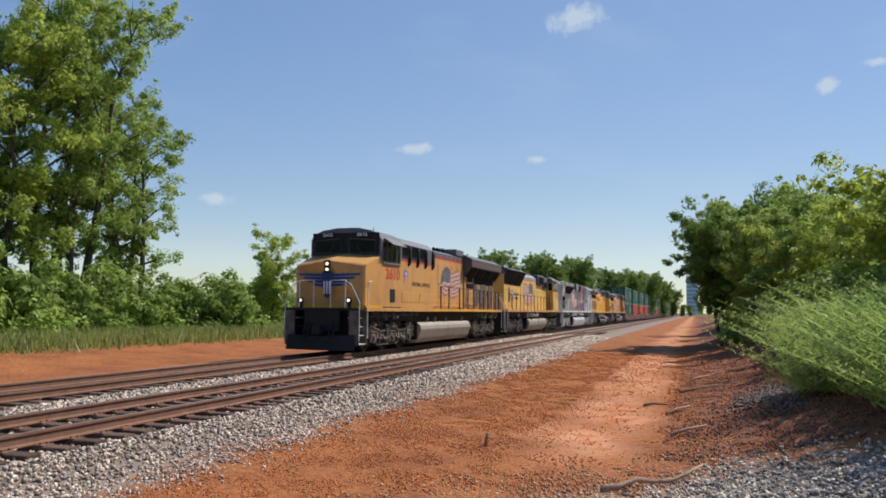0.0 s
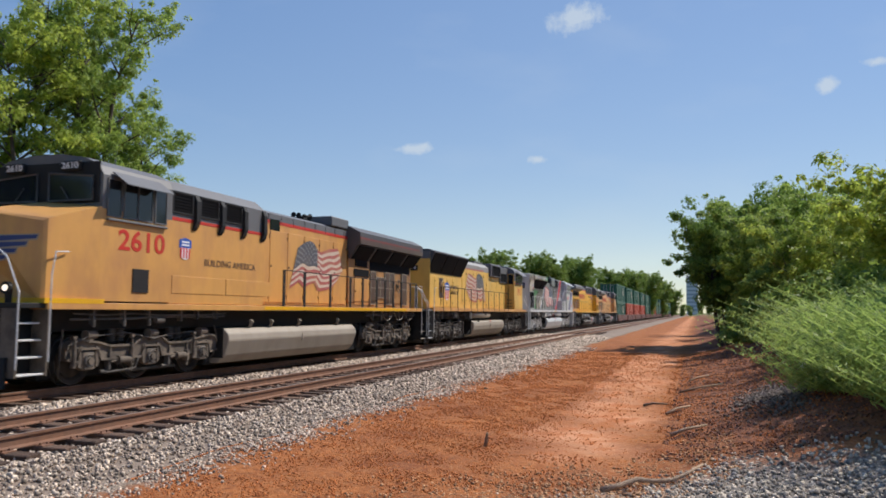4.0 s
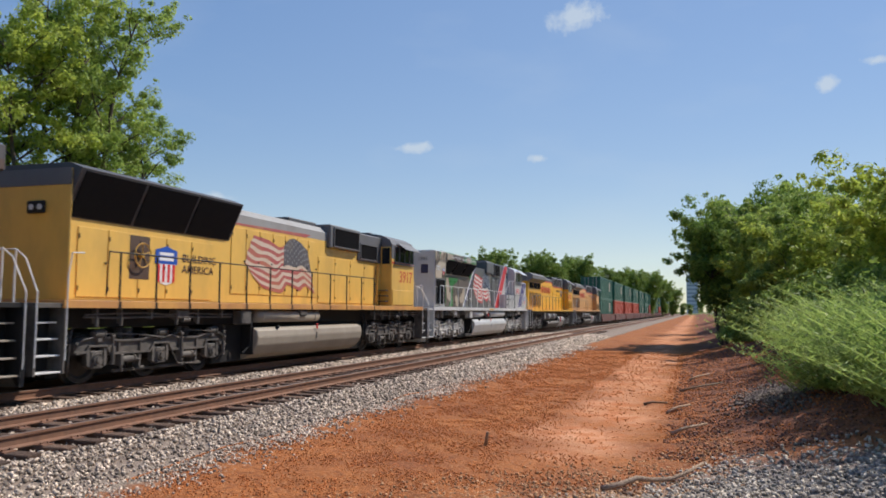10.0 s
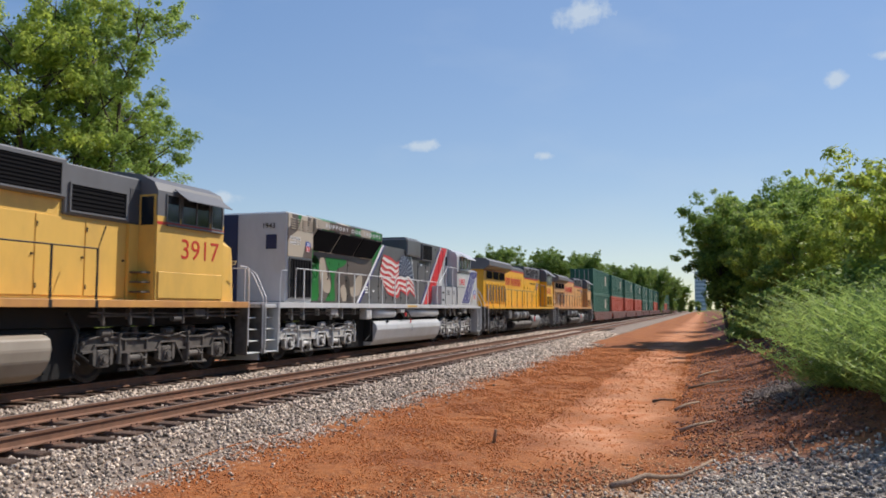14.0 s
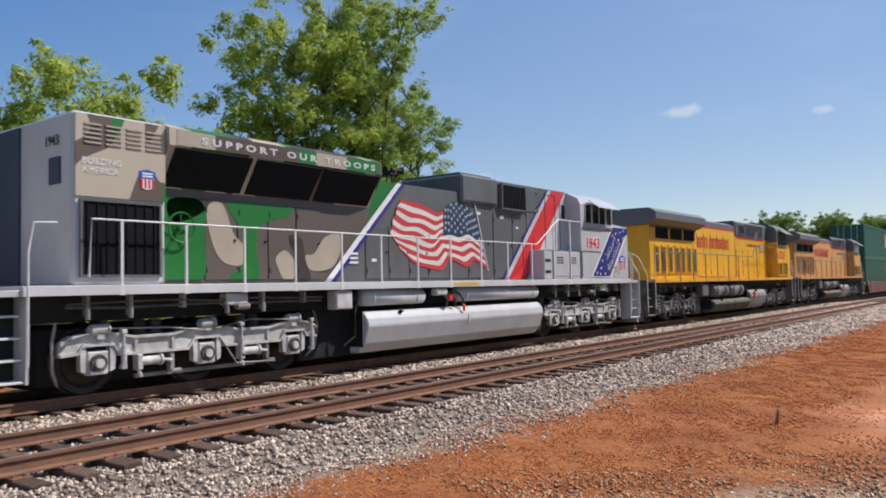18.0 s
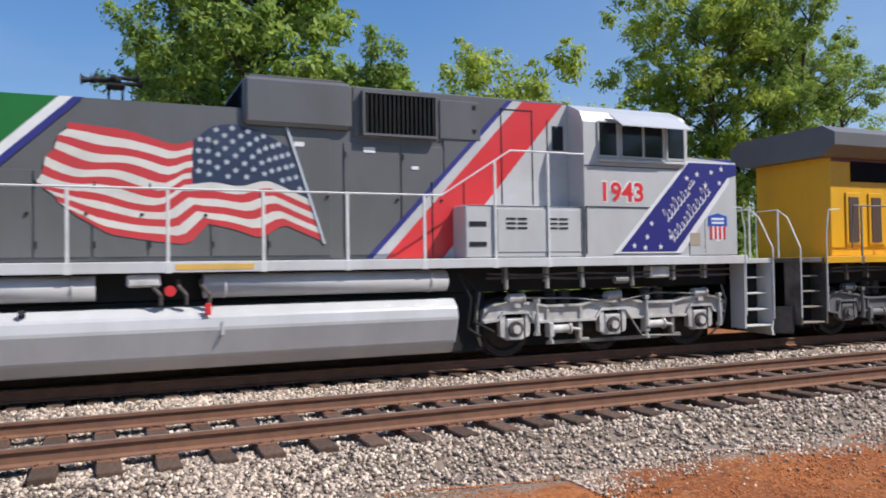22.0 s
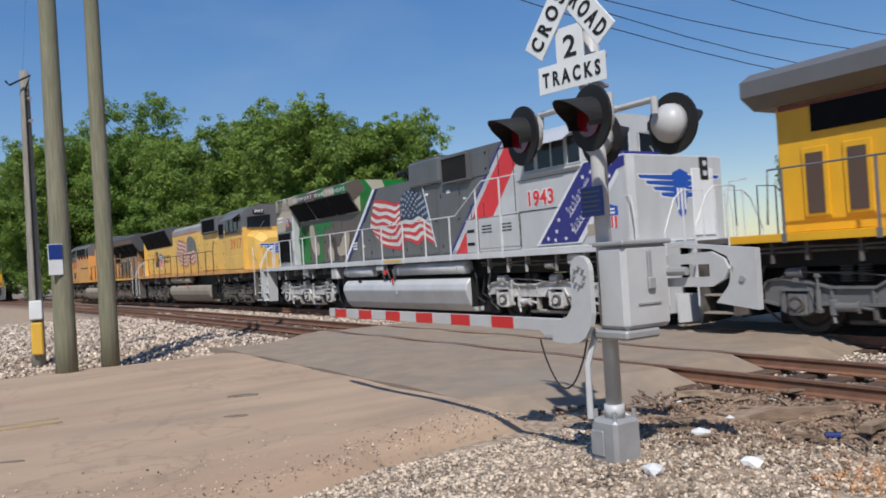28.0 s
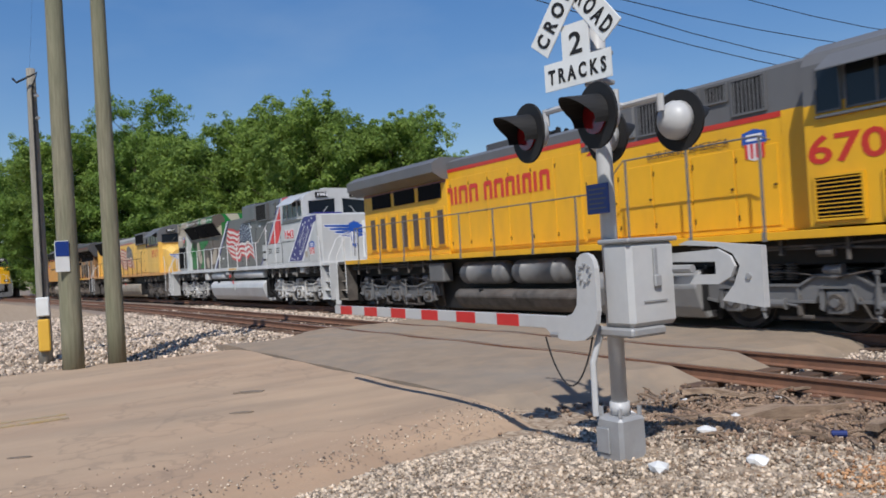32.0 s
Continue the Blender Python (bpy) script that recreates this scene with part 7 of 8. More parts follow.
    handrail(L, *(([a0, a0 + 0.05, a1 - 0.05, a1], [1.9, 2.82, 2.82, 2.82]) if lead_ else ([a0, a0 + 0.05, 2.5, 3.2, 6.4, 6.6], [1.9, 2.82, 2.82, 3.4, 3.4, 3.3])), s * 1.53, railm, [1.87, 0.57, -1.28, -2.9, -4.0, -5.35, -6.2, -7.1, -8.0, -9.1, -9.85] if lead_ else list(np.linspace(a0 + 0.3, a1 - 0.2, 11)), 1.72, railm, 0.07 if lead_ else 0.024)
    horn(L, -1.6 if lead_ else -0.9, 0.2, top - 0.02)
    return L


def well_car():
    """Articulated well car body with deep side sills."""
    L = holder("well_car", label="brown steel well car carrying stacked containers", category="freight car", group="well cars of the train")
    b = bmesh.new()
    for s in (-1, 1):
        prism(b, [(-8.35, 0.45), (-8.35, 1.25), (-9.2, 1.35), (-9.2, 1.1), (-8.7, 0.95), (-8.2, 0.3), (8.2, 0.3), (8.7, 0.95), (9.2, 1.1), (9.2, 1.35), (8.35, 1.25)][1:], s * 1.5 - 0.05, s * 1.5 + 0.05)
    part("side_sill", b, M["wellcar"], L)
    part("well_floor", B(-8.2, 8.2, -1.45, 1.45, 0.3, 0.4), M["wellcar"], L)
    for x in (-9.0, 9.0):
        part("end_platform", B(x - 0.9 if x > 0 else x - 0.3, x + 0.3 if x > 0 else x + 0.9, -1.3, 1.3, 1.0, 1.2, 0.02), M["wellcar"], L)
        t = part("truck_frame", B(x - 1.1, x + 1.1, -1.15, 1.15, 0.45, 0.75, 0.04), M["truckdark"], L, "two-axle freight truck")
        for a in (-0.87, 0.87):
            w = new("wheelset", WHEELSET)
            w.parent = t
            w.matrix_basis = pose(x + a, 0, 0.45) @ Matrix.Diagonal((0.85, 1, 0.85, 1))
    b = bmesh.new()
    for x in np.linspace(-7.6, 7.6, 9):
        for s in (-1, 1):
            box(b, x - 0.04, x + 0.04, s * 1.55 - 0.03, s * 1.55 + 0.03, 0.35, 1.2)
    tagged(part("sill_ribs", b, M["wellcar"], L), kind="stuff")
    return L


def container(m, length, label):
    """Corrugated steel container with posts, corner castings and end doors."""
    C = holder("container", label=label, category="container", group="containers on the train")
    h, w, l2 = 2.9, 1.22, length / 2
    part("box", B(-l2 + 0.05, l2 - 0.05, -w + 0.03, w - 0.03, 0.05, h - 0.05), m, C, "corrugated steel box walls")
    b = bmesh.new()
    n = int(length / 0.55)
    for i in range(n):
        x = -l2 + 0.3 + (i + 0.5) * (length - 0.6) / n
        for s in (-1, 1):
            box(b, x - 0.14, x + 0.14, s * (w - 0.03) - 0.02, s * (w - 0.03) + 0.02, 0.16, h - 0.16)
    tagged(part("side_ribs", b, m, C), kind="stuff")
    for s in (-1, 1):
        for e in (-1, 1):
            part("corner_post", B(e * l2 - 0.09, e * l2 + 0.09, s * w - 0.09, s * w + 0.09, 0, h), m, C)
        for z0, z1 in ((0, 0.16), (h - 0.12, h)):
            part("side_rail", B(-l2 + 0.09, l2 - 0.09, s * w - 0.04, s * w + 0.04, z0, z1), m, C)
    b = bmesh.new()
    for e in (-1, 1):
        for y in (-0.75, -0.3, 0.3, 0.75):
            rod(b, (e * (l2 + 0.02), y, 0.1), (e * (l2 + 0.02), y, h - 0.1), 0.02, 5)
    tagged(part("door_bars", b, M["chrome"], C), kind="stuff")
    if m is M["greenbox"]:
        flat("side_mark", [[(-0.5, 0.9), (0.1, 0.9), (0.1, 2.1), (-0.5, 2.1)], [(0.2, 0.9), (0.5, 0.9), (0.5, 2.1), (0.2, 2.1)]], M["faded_white_stripes"], C, SIDE(l2 - 4.0, -w - 0.02, 0.3), 0.004, "pale block marking on the side")
    return C


# ---------------------------------------------------------------- the train: put together
TRAIN = []         # thing, place behind the grey locomotive's middle, height, turned round
loco_lead = ge("lead")
TRAIN.append((loco_lead, -45.75, 0, 180))
TRAIN.append((emd(False), -22.75, 0, 0))
TRAIN.append((emd(True), 0.0, 0, 0))
bright = ge("bright")
TRAIN.append((bright, 23.05, 0, 0))
TRAIN.append((ge("dull"), 45.9, 0, 0))
ROLLING = list(SPUN)
car0 = well_car()
box_green = container(M["greenbox"], 16.1, "dark green steel shipping container")
box_red = container(M["redbox"], 16.1, "orange-red steel shipping container")
for i in range(15):
    off = 67.6 + 18.9 * i
    TRAIN.append((car0 if i == 0 else copy_thing(car0, Matrix.Identity(4)), off, 0, 0))
    low = box_red if i in (1, 2, 3, 6, 9) else box_green
    hi = box_green
    used = [t[0] for t in TRAIN]
    TRAIN.append((low if low not in used else copy_thing(low, Matrix.Identity(4)), off, 0.42, 0))
    used = [t[0] for t in TRAIN]
    TRAIN.append((hi if hi not in used else copy_thing(hi, Matrix.Identity(4)), off, 3.34, 0))
# a second train stands on the near track far beyond the crossing
parked = copy_thing(bright, pose(-117.0, NEAR_Y + ybend(-117.0), 0, 0, 0, 7))
parked["label"] = "yellow diesel locomotive standing on the other track"
parked["group"] = "standing locomotive"


def lead(t):
    """Place along the line of the middle of the grey locomotive."""
    u = (t - 16) / 16
    return 33.388 - 59.238 * u + 0.557 * u ** 2 - 1.599 * u ** 3 - 1.035 * u ** 4 - 9.9


def motions():
    for ob, off, z, turn in TRAIN:
        rows = []
        for i in range(0, 33, 2):
            x = lead(i) + off
            slope = -0.0012 * min(x + 18.0, 0.0)
            rows.append((i, pose(x, FAR_Y + bend(x), z, 0, 0, math.degrees(math.atan(slope)) + turn)))
        walk(ob, rows)
    back = set(loco_lead.children_recursive)
    for w, ax in ROLLING:
        sense = -1 if w not in back else 1
        walk(w, [(i * 0.2, pose(ax, 0, 0.53) @ Matrix.Rotation(sense * (lead(0) - lead(i * 0.2)) / 0.53, 4, "Y")) for i in range(161)])


# ---------------------------------------------------------------- level crossing, signal, poles
M["alu"] = mat("aluminium_paint", (0.50, 0.495, 0.485), 0.42, 0.0, second=(0.42, 0.42, 0.43), scale=6, amount=0.5, bump=0.05, third=(0.36, 0.34, 0.32), third_scale=2.5, third_amount=0.3)
M["castgrey"] = mat("grey_cast_box", (0.36, 0.36, 0.365), 0.5, 0.2, second=(0.28, 0.28, 0.28), scale=8, amount=0.5, bump=0.1, third=(0.25, 0.22, 0.19), third_scale=3, third_amount=0.4)
M["signwhite"] = mat("white_sign_sheeting", (0.74, 0.75, 0.74), 0.35, second=(0.62, 0.61, 0.58), scale=5, amount=0.4, third=(0.5, 0.48, 0.44), third_scale=2, third_amount=0.3)
M["signblue"] = mat("blue_sign_sheeting", (0.012, 0.04, 0.22), 0.35, second=(0.02, 0.05, 0.2), scale=6, amount=0.4)
M["redlens"] = mat("dark_red_lens", (0.16, 0.006, 0.008), 0.15, coat=0.5)
M["bandred"] = mat("red_reflective_band", (0.55, 0.02, 0.02), 0.4, second=(0.42, 0.02, 0.02), scale=8, amount=0.4)
M["polegrey"] = mat("bleached_pole_wood", (0.3, 0.275, 0.235), 0.9, second=(0.15, 0.135, 0.11), scale=5, amount=0.7, stretch=(5, 5, 0.35), bump=0.4, bump_scale=25)
M["polewood"] = mat("weathered_pole_wood", (0.24, 0.22, 0.15), 0.9, second=(0.11, 0.105, 0.07), scale=5, amount=0.7, stretch=(5, 5, 0.35), bump=0.4, bump_scale=25, third=(0.14, 0.16, 0.09), third_scale=1.0, third_amount=0.5)
M["greywood"] = mat("grey_driftwood", (0.35, 0.25, 0.17), 0.95, second=(0.14, 0.09, 0.06), scale=6, amount=0.7, stretch=(0.8, 6, 6), bump=0.5, random_value=0.35)
M["yellowbox"] = mat("yellow_plastic", (0.72, 0.42, 0.05), 0.5, second=(0.6, 0.35, 0.05), scale=5, amount=0.4)
M["roadline"] = mat("worn_yellow_line", (0.41, 0.28, 0.12), 0.9, second=(0.34, 0.28, 0.215), scale=1.5, amount=1.0, third=(0.31, 0.265, 0.21), third_scale=5, third_amount=0.9)
M["litter"] = mat("pale_litter", (0.75, 0.74, 0.72), 0.6, second=(0.6, 0.58, 0.55), scale=9, amount=0.4, random_value=0.2)
M["brownchip"] = mat("brown_bark_chips", (0.29, 0.195, 0.13), 0.95, second=(0.12, 0.075, 0.05), scale=4, amount=0.6, random_value=0.5, island=True)
M["soilchip"] = mat("soil_clods", (0.24, 0.115, 0.075), 0.95, second=(0.13, 0.065, 0.045), scale=4, amount=0.6, random_value=0.5, island=True)
M["can"] = mat("blue_can", (0.02, 0.035, 0.14), 0.4, 0.4)

RX0, RX1 = -19.0, -7.0          # the road where it crosses the rails


def road_z(y):
    return float(np.interp(y, [-60, 2, 5.2, 7.2, 8.3, 14.2, 16, 22, 60], [-0.1, -0.1, -0.08, -0.02, -0.008, -0.008, -0.03, -0.1, 0.6]))


def road_slab(name, y0, y1, material, xa, xb, label, depth=0.3, nx=30):
    """A strip of road between y0 and y1; xa(y) and xb(y) are its ragged edges."""
    ys = list(np.arange(y0, y1, 0.35)) + [y1]
    rr = random.Random(int(abs(y0) * 10) + 3)
    bm = bmesh.new()
    rows = []
    for y in ys:
        a, c = xa(y) + rr.uniform(-0.07, 0.07), xb(y) + rr.uniform(-0.09, 0.09)
        rows.append([bm.verts.new((a + (c - a) * i / nx + (-0.35 if i == 0 else 0.35 if i == nx else 0), y, road_z(y) + 0.012 * math.sin(i * 0.9 + y * 0.7) - (0.26 if i in (0, nx) else 0.02 if i in (1, nx - 1) else 0))) for i in range(nx + 1)])
    for p, q in zip(rows, rows[1:]):
        for i in range(nx):
            bm.faces.new((p[i], p[i + 1], q[i + 1], q[i]))
    edge = [e for e in bm.edges if e.is_boundary]
    r = bmesh.ops.extrude_edge_only(bm, edges=edge)
    for g in r["geom"]:
        if isinstance(g, bmesh.types.BMVert):
            g.co.z -= depth
    return tagged(part(name, bm, material, label="", smooth=False), label, "road", kind="structure")


road_slab("road", -40, 5.25, M["asphalt"], lambda y: -17.6, lambda y: -6.1 + 0.12 * math.sin(y) - 0.15 * max(0.0, y - 1.5), "old pale cracked asphalt road approach")
road_slab("crossing_apron", 5.33, NEAR_Y - 0.86, M["asphalt_new"], lambda y: RX0 - 0.6 * math.sin(y * 1.7), lambda y: RX1 - 0.5 + 0.2 * math.sin(y * 2.3) + 0.25 * (y - 6.5), "darker patched asphalt before the rails")
road_slab("crossing_infill", NEAR_Y - 0.66, NEAR_Y + 0.66, M["asphalt_new"], lambda y: RX0 - 0.3, lambda y: RX1 - 0.1, "asphalt between the rails", 0.2)
road_slab("crossing_middle", NEAR_Y + 0.86, FAR_Y - 0.86, M["asphalt_new"], lambda y: RX0 - 0.3, lambda y: RX1 + 0.2 * math.sin(y * 3), "asphalt between the two tracks", 0.2)
road_slab("crossing_infill", FAR_Y - 0.66, FAR_Y + 0.66, M["asphalt_new"], lambda y: RX0 - 0.3, lambda y: RX1, "asphalt between the rails", 0.2)
road_slab("road", FAR_Y + 0.86, 60, M["asphalt"], lambda y: RX0 + 0.5, lambda y: RX1 - 0.3, "asphalt road beyond the tracks")
bm = bmesh.new()
for x in (-11.35, -11.05):
    for y0 in np.arange(-30, 0.6, 0.6):
        box(bm, x, x + 0.1, y0, y0 + 0.58, road_z(y0) - 0.002, road_z(y0) + 0.018)
tagged(part("road_marking", bm, M["roadline"]), "worn double yellow centre line", "road marking", kind="structure")

# tar spots in the road
rp = random.Random(31)
M["tar"] = mat("old_tar", (0.15, 0.115, 0.085), 0.85, second=(0.26, 0.2, 0.145), scale=3, amount=0.8)
for px_, py_, ln, wd in ((-10.85, 3.5, 0.5, 0.09), (-8.9, 0.5, 0.25, 0.05), (-9.4, 2.9, 0.3, 0.05)):
    b = bmesh.new()
    prism(b, [(ln * 0.5 * math.cos(a) * rp.uniform(0.6, 1.1), wd * math.sin(a) * rp.uniform(0.6, 1.1)) for a in (math.pi * k / 8 for k in range(16))], -0.01, 0.014, "z")
    ob = part("tar_patch", b, M["tar"])
    ob.matrix_basis = pose(px_, py_, road_z(py_) + 0.004, 0, 0, 58)
    tagged(ob, "dark tar spot on the old asphalt", "road patch", kind="structure")
# --- crossing signal
MX, MY = -4.83, 4.70


def crossing_signal():
    S = holder("crossing_signal", pose(MX, MY, -0.12), label="silver railroad crossing signal with crossbuck, lights and lowered gate", category="crossing signal")
    g = M["alu"]
    b = box(bmesh.new(), -0.15, 0.15, -0.15, 0.15, -0.1, 0.36, 0.03)
    base = part("base_box", b, M["castgrey"], S, "grey cast junction box at the mast foot")
    for sx, sy in ((-1, -1), (1, -1), (1, 1), (-1, 1)):
        part("base_bolt", rod(bmesh.new(), (sx * 0.11, sy * 0.11, 0.36), (sx * 0.11, sy * 0.11, 0.43), 0.02, 6), M["castgrey"], base)
    part("base_cover", B(-0.13, 0.02, -0.165, -0.15, 0.05, 0.27, 0.01), M["castgrey"], base)
    b = bmesh.new()
    rod(b, (0, 0, 0.36), (0, 0, 0.47), 0.088, 16, 0.084)
    rod(b, (0, 0, 0.45), (0, 0, 4.4), 0.068, 18)
    rod(b, (0, 0, 4.4), (0, 0, 4.46), 0.05, 12, 0.02)
    part("mast", b, g, S, "round silver mast", True)
    # gate mechanism
    b = bmesh.new()
    box(b, -0.01, 0.31, -0.1, 0.44, 1.1, 1.8, 0.04)
    gm = part("gate_mechanism", b, g, S, "silver gate machine housing")
    part("gate_lid", B(-0.03, 0.33, -0.12, 0.46, 1.79, 1.83, 0.012), M["castgrey"], gm)
    b = bmesh.new()
    box(b, 0.31, 0.335, 0.16, 0.2, 1.5, 1.74, 0.005)
    box(b, 0.315, 0.345, 0.15, 0.23, 1.42, 1.52, 0.01)
    box(b, 0.31, 0.322, 0.04, 0.3, 1.3, 1.315)
    part("gate_latch", b, M["castgrey"], gm, "hasp and padlock")
    part("gate_bracket", B(-0.1, 0.3, -0.1, 0.3, 1.02, 1.1, 0.02), M["castgrey"], gm)
    # arm clamp, arm and counterweight
    b = bmesh.new()
    out = [(-0.06, 1.73), (0.0, 1.71), (0.04, 1.66), (0.055, 1.6), (0.055, 1.25), (0.03, 1.14), (-0.03, 1.05), (-0.12, 1.0), (-0.25, 0.985), (-0.42, 0.99), (-0.55, 1.04), (-0.62, 1.08), (-0.62, 1.18), (-0.34, 1.19), (-0.25, 1.22), (-0.19, 1.29), (-0.175, 1.4), (-0.175, 1.62), (-0.15, 1.69), (-0.11, 1.72)]
    prism(b, out, -0.24, -0.19)
    c = part("gate_arm_clamp", b, g, S, "curved steel arm clamp")
    b = bmesh.new()
    for k in range(8):
        an = k * math.pi / 4
        rod(b, (-0.06 + 0.065 * math.cos(an), -0.24, 1.56 + 0.075 * math.sin(an)), (-0.06 + 0.065 * math.cos(an), -0.262, 1.56 + 0.075 * math.sin(an)), 0.014, 6)
    part("clamp_bolts", b, M["castgrey"], c)
    part("gate_arm", B(-5.15, -0.35, -0.235, -0.2, 1.08, 1.195, 0.004), M["alu"], S, "long grey-white gate arm")
    for i in range(6):
        x = -4.95 + i * 0.72
        part("red_band", B(x, x + 0.34, -0.242, -0.193, 1.082, 1.193), M["bandred"], S, "red reflective band on the arm")
    b = bmesh.new()
    rod(b, (-0.55, -0.22, 1.03), (-0.45, -0.22, 1.03), 0.03, 8)
    part("arm_lamp", b, M["castgrey"], S)
    b = bmesh.new()
    y = 0.5
    prism(b, [(0.2, 1.68), (0.72, 1.7), (0.84, 1.64), (0.88, 1.56), (0.84, 1.48), (0.72, 1.42), (0.2, 1.42), (0.2, 1.49), (0.7, 1.5), (0.7, 1.6), (0.2, 1.61)], y - 0.05, y - 0.02)
    part("counterweight_arm", b, g, S, "slotted counterweight arm")
    b = bmesh.new()
    prism(b, [(0.3, 1.75), (0.4, 1.78), (1.1, 1.71), (1.1, 1.24), (0.72, 1.29), (0.84, 1.42), (0.9, 1.56), (0.84, 1.66), (0.7, 1.72)], y - 0.015, y + 0.05)
    part("counterweight", b, g, S, "steel counterweight plate")
    b = bmesh.new()
    rod(b, (0.98, y - 0.03, 1.48), (0.98, y, 1.48), 0.025, 8)
    rod(b, (0.28, y - 0.08, 1.55), (0.5, y - 0.08, 1.55), 0.035, 8)
    part("counterweight_bolt", b, M["castgrey"], S)
    # lights
    for side, yo in ((-1, -0.46), (1, 0.46)):
        b = bmesh.new()
        pipe(b, [(-0.42, yo * 0.55, 2.97), (0.42, yo * 0.55, 2.97)], 0.028, 8)
        rod(b, (0, 0, 2.97), (0, yo * 0.55, 2.97), 0.03, 8)
        box(b, -0.09, 0.09, -0.1, 0.1, 2.9, 3.06, 0.02)
        for x in (-0.42, 0.42):
            rod(b, (x, yo * 0.55, 2.99), (x, yo * 0.55, 2.85), 0.03, 8)
        part("cross_arm", b, g, S, "silver light cross arm")
        for x in (-0.42, 0.42):
            y = yo
            b = bmesh.new()
            rod(b, (x, y - side * 0.01, 2.78), (x, y + side * 0.012, 2.78), 0.255, 28)
            w = part("warning_light", b, M["black"], S, "black background disc of a flashing light")
            b = bmesh.new()
            loft(b, [[(x + r * math.cos(a), y - side * d, 2.78 + r * math.sin(a)) for a in (2 * math.pi * i / 20 for i in range(20))] for r, d in ((0.165, 0.01), (0.16, 0.07), (0.125, 0.13), (0.06, 0.165), (0.015, 0.175))])
            part("light_housing", b, g, w, "domed silver lamp housing", True)
            b = bmesh.new()
            rod(b, (x, y + side * 0.012, 2.78), (x, y + side * 0.03, 2.78), 0.145, 24)
            part("light_lens", b, M["redlens"], w, "unlit dark red lens")
            b = bmesh.new()
            ringa, ringb = [], []
            for i in range(17):
                a = radians(-25) + radians(230) * i / 16
                ringa.append((x + 0.165 * math.cos(a), y + side * 0.012, 2.78 + 0.165 * math.sin(a)))
                ringb.append((x + 0.15 * math.cos(a), y + side * (0.12 + 0.2 * max(0.0, math.sin(a))), 2.78 + 0.15 * math.sin(a) - 0.02))
            loft(b, [ringa, ringb], close=False)
            ob = part("light_hood", b, M["black"], w, "black visor over the lens")
            md = ob.modifiers.new("thickness", "SOLIDIFY")
            md.thickness = 0.006
            if side < 0:
                w.matrix_basis = Matrix.Translation((x, y, 2.78)) @ Matrix.Rotation(radians(-8), 4, "Z") @ Matrix.Translation((-x, -y, -2.78))
    # signs
    face = pose(0, 0, 0, 0, 0, 9)                 # the signs are turned a little towards the verge
    for ang, words in ((52, "RAILROAD"), (-52, "CROSSING")):
        bl = B(-0.61, 0.61, -0.012, 0.0, -0.115, 0.115, 0.004)
        k = part("crossbuck_blade", bl, M["signwhite"], S, "white crossbuck blade")
        k.matrix_basis = face @ pose(0.0, -0.29 - (0 if ang > 0 else 0.015), 3.94, 0, ang, 0)
        if ang > 0:
            half = (("R A I L", -0.57), ("R O A D", 0.13))
        else:
            half = (("C R O S S", -0.57), ("I N G", 0.16))
        for wd, u in half:
            lettering("blade_word", wd, 0.19, k, pose(u, -0.014, -0.065, 90, 0, 0), M["black"], 0.62 if "C" in wd else 0.44 if len(wd) > 5 else 0.38, label="black letters", bold=0.006)
    p = part("track_count_sign", bm_sign(), M["signwhite"], S, "white plate giving the number of tracks")
    p.matrix_basis = face @ pose(0, -0.29, 3.22)
    lettering("sign_word", "T R A C K S", 0.165, p, pose(-0.3, -0.008, -0.055, 90, 0, 0), M["black"], 0.6, label="black letters", bold=0.005)
    lettering("sign_number", "2", 0.25, p, pose(-0.065, -0.008, 0.15, 90, 0, 0), M["black"], 0.13, label="black figure", bold=0.004)
    for z in (3.15, 3.4, 3.75, 4.1):
        b = bmesh.new()
        rod(b, (0, 0, z), (0, -0.28, z), 0.018, 6)
        box(b, -0.1, 0.1, -0.085, 0.085, z - 0.02, z + 0.02, 0.01)
        c = part("sign_clamp", b, M["castgrey"], S, "steel sign bracket")
        c.matrix_basis = face
    n = part("notice_plate", B(-0.13, 0.13, -0.11, -0.095, 2.05, 2.3, 0.004), M["signblue"], S, "small blue notice plate")
    b = bmesh.new()
    for i in range(5):
        box(b, -0.1, 0.1 - 0.03 * (i % 2), -0.114, -0.11, 2.25 - i * 0.04, 2.262 - i * 0.04)
    part("notice_writing", b, M["roofgrey"], n)
    b = bmesh.new()
    pipe(b, [(-0.1, -0.18, 0.36), (-0.12, -0.16, 0.8), (-0.1, -0.05, 1.1)], 0.028, 8)
    part("conduit", b, g, S, "flexible cable conduit")
    b = bmesh.new()
    pipe(b, [(-0.5 + 0.42 * f, -0.34 + 0.2 * f, 1.02 - 0.42 * math.sin(math.pi * min(1, f * 1.08)) ** 0.8) for f in (i / 14 for i in range(14))], 0.008, 5)
    part("arm_cable", b, M["black"], S, "thin black cable hanging in a loop")
    b = bmesh.new()
    pipe(b, [(0, -0.02, 4.15), (-0.75, -0.15, 4.12)], 0.022, 8)
    part("side_bracket", b, g, S)
    return S


def bm_sign():
    b = bmesh.new()
    prism(b, [(-0.345, -0.11), (0.345, -0.11), (0.345, 0.12), (0.14, 0.12), (0.14, 0.4), (-0.14, 0.4), (-0.14, 0.12), (-0.345, 0.12)], -0.006, 0.006)
    return b


crossing_signal()

# --- wooden poles and lines


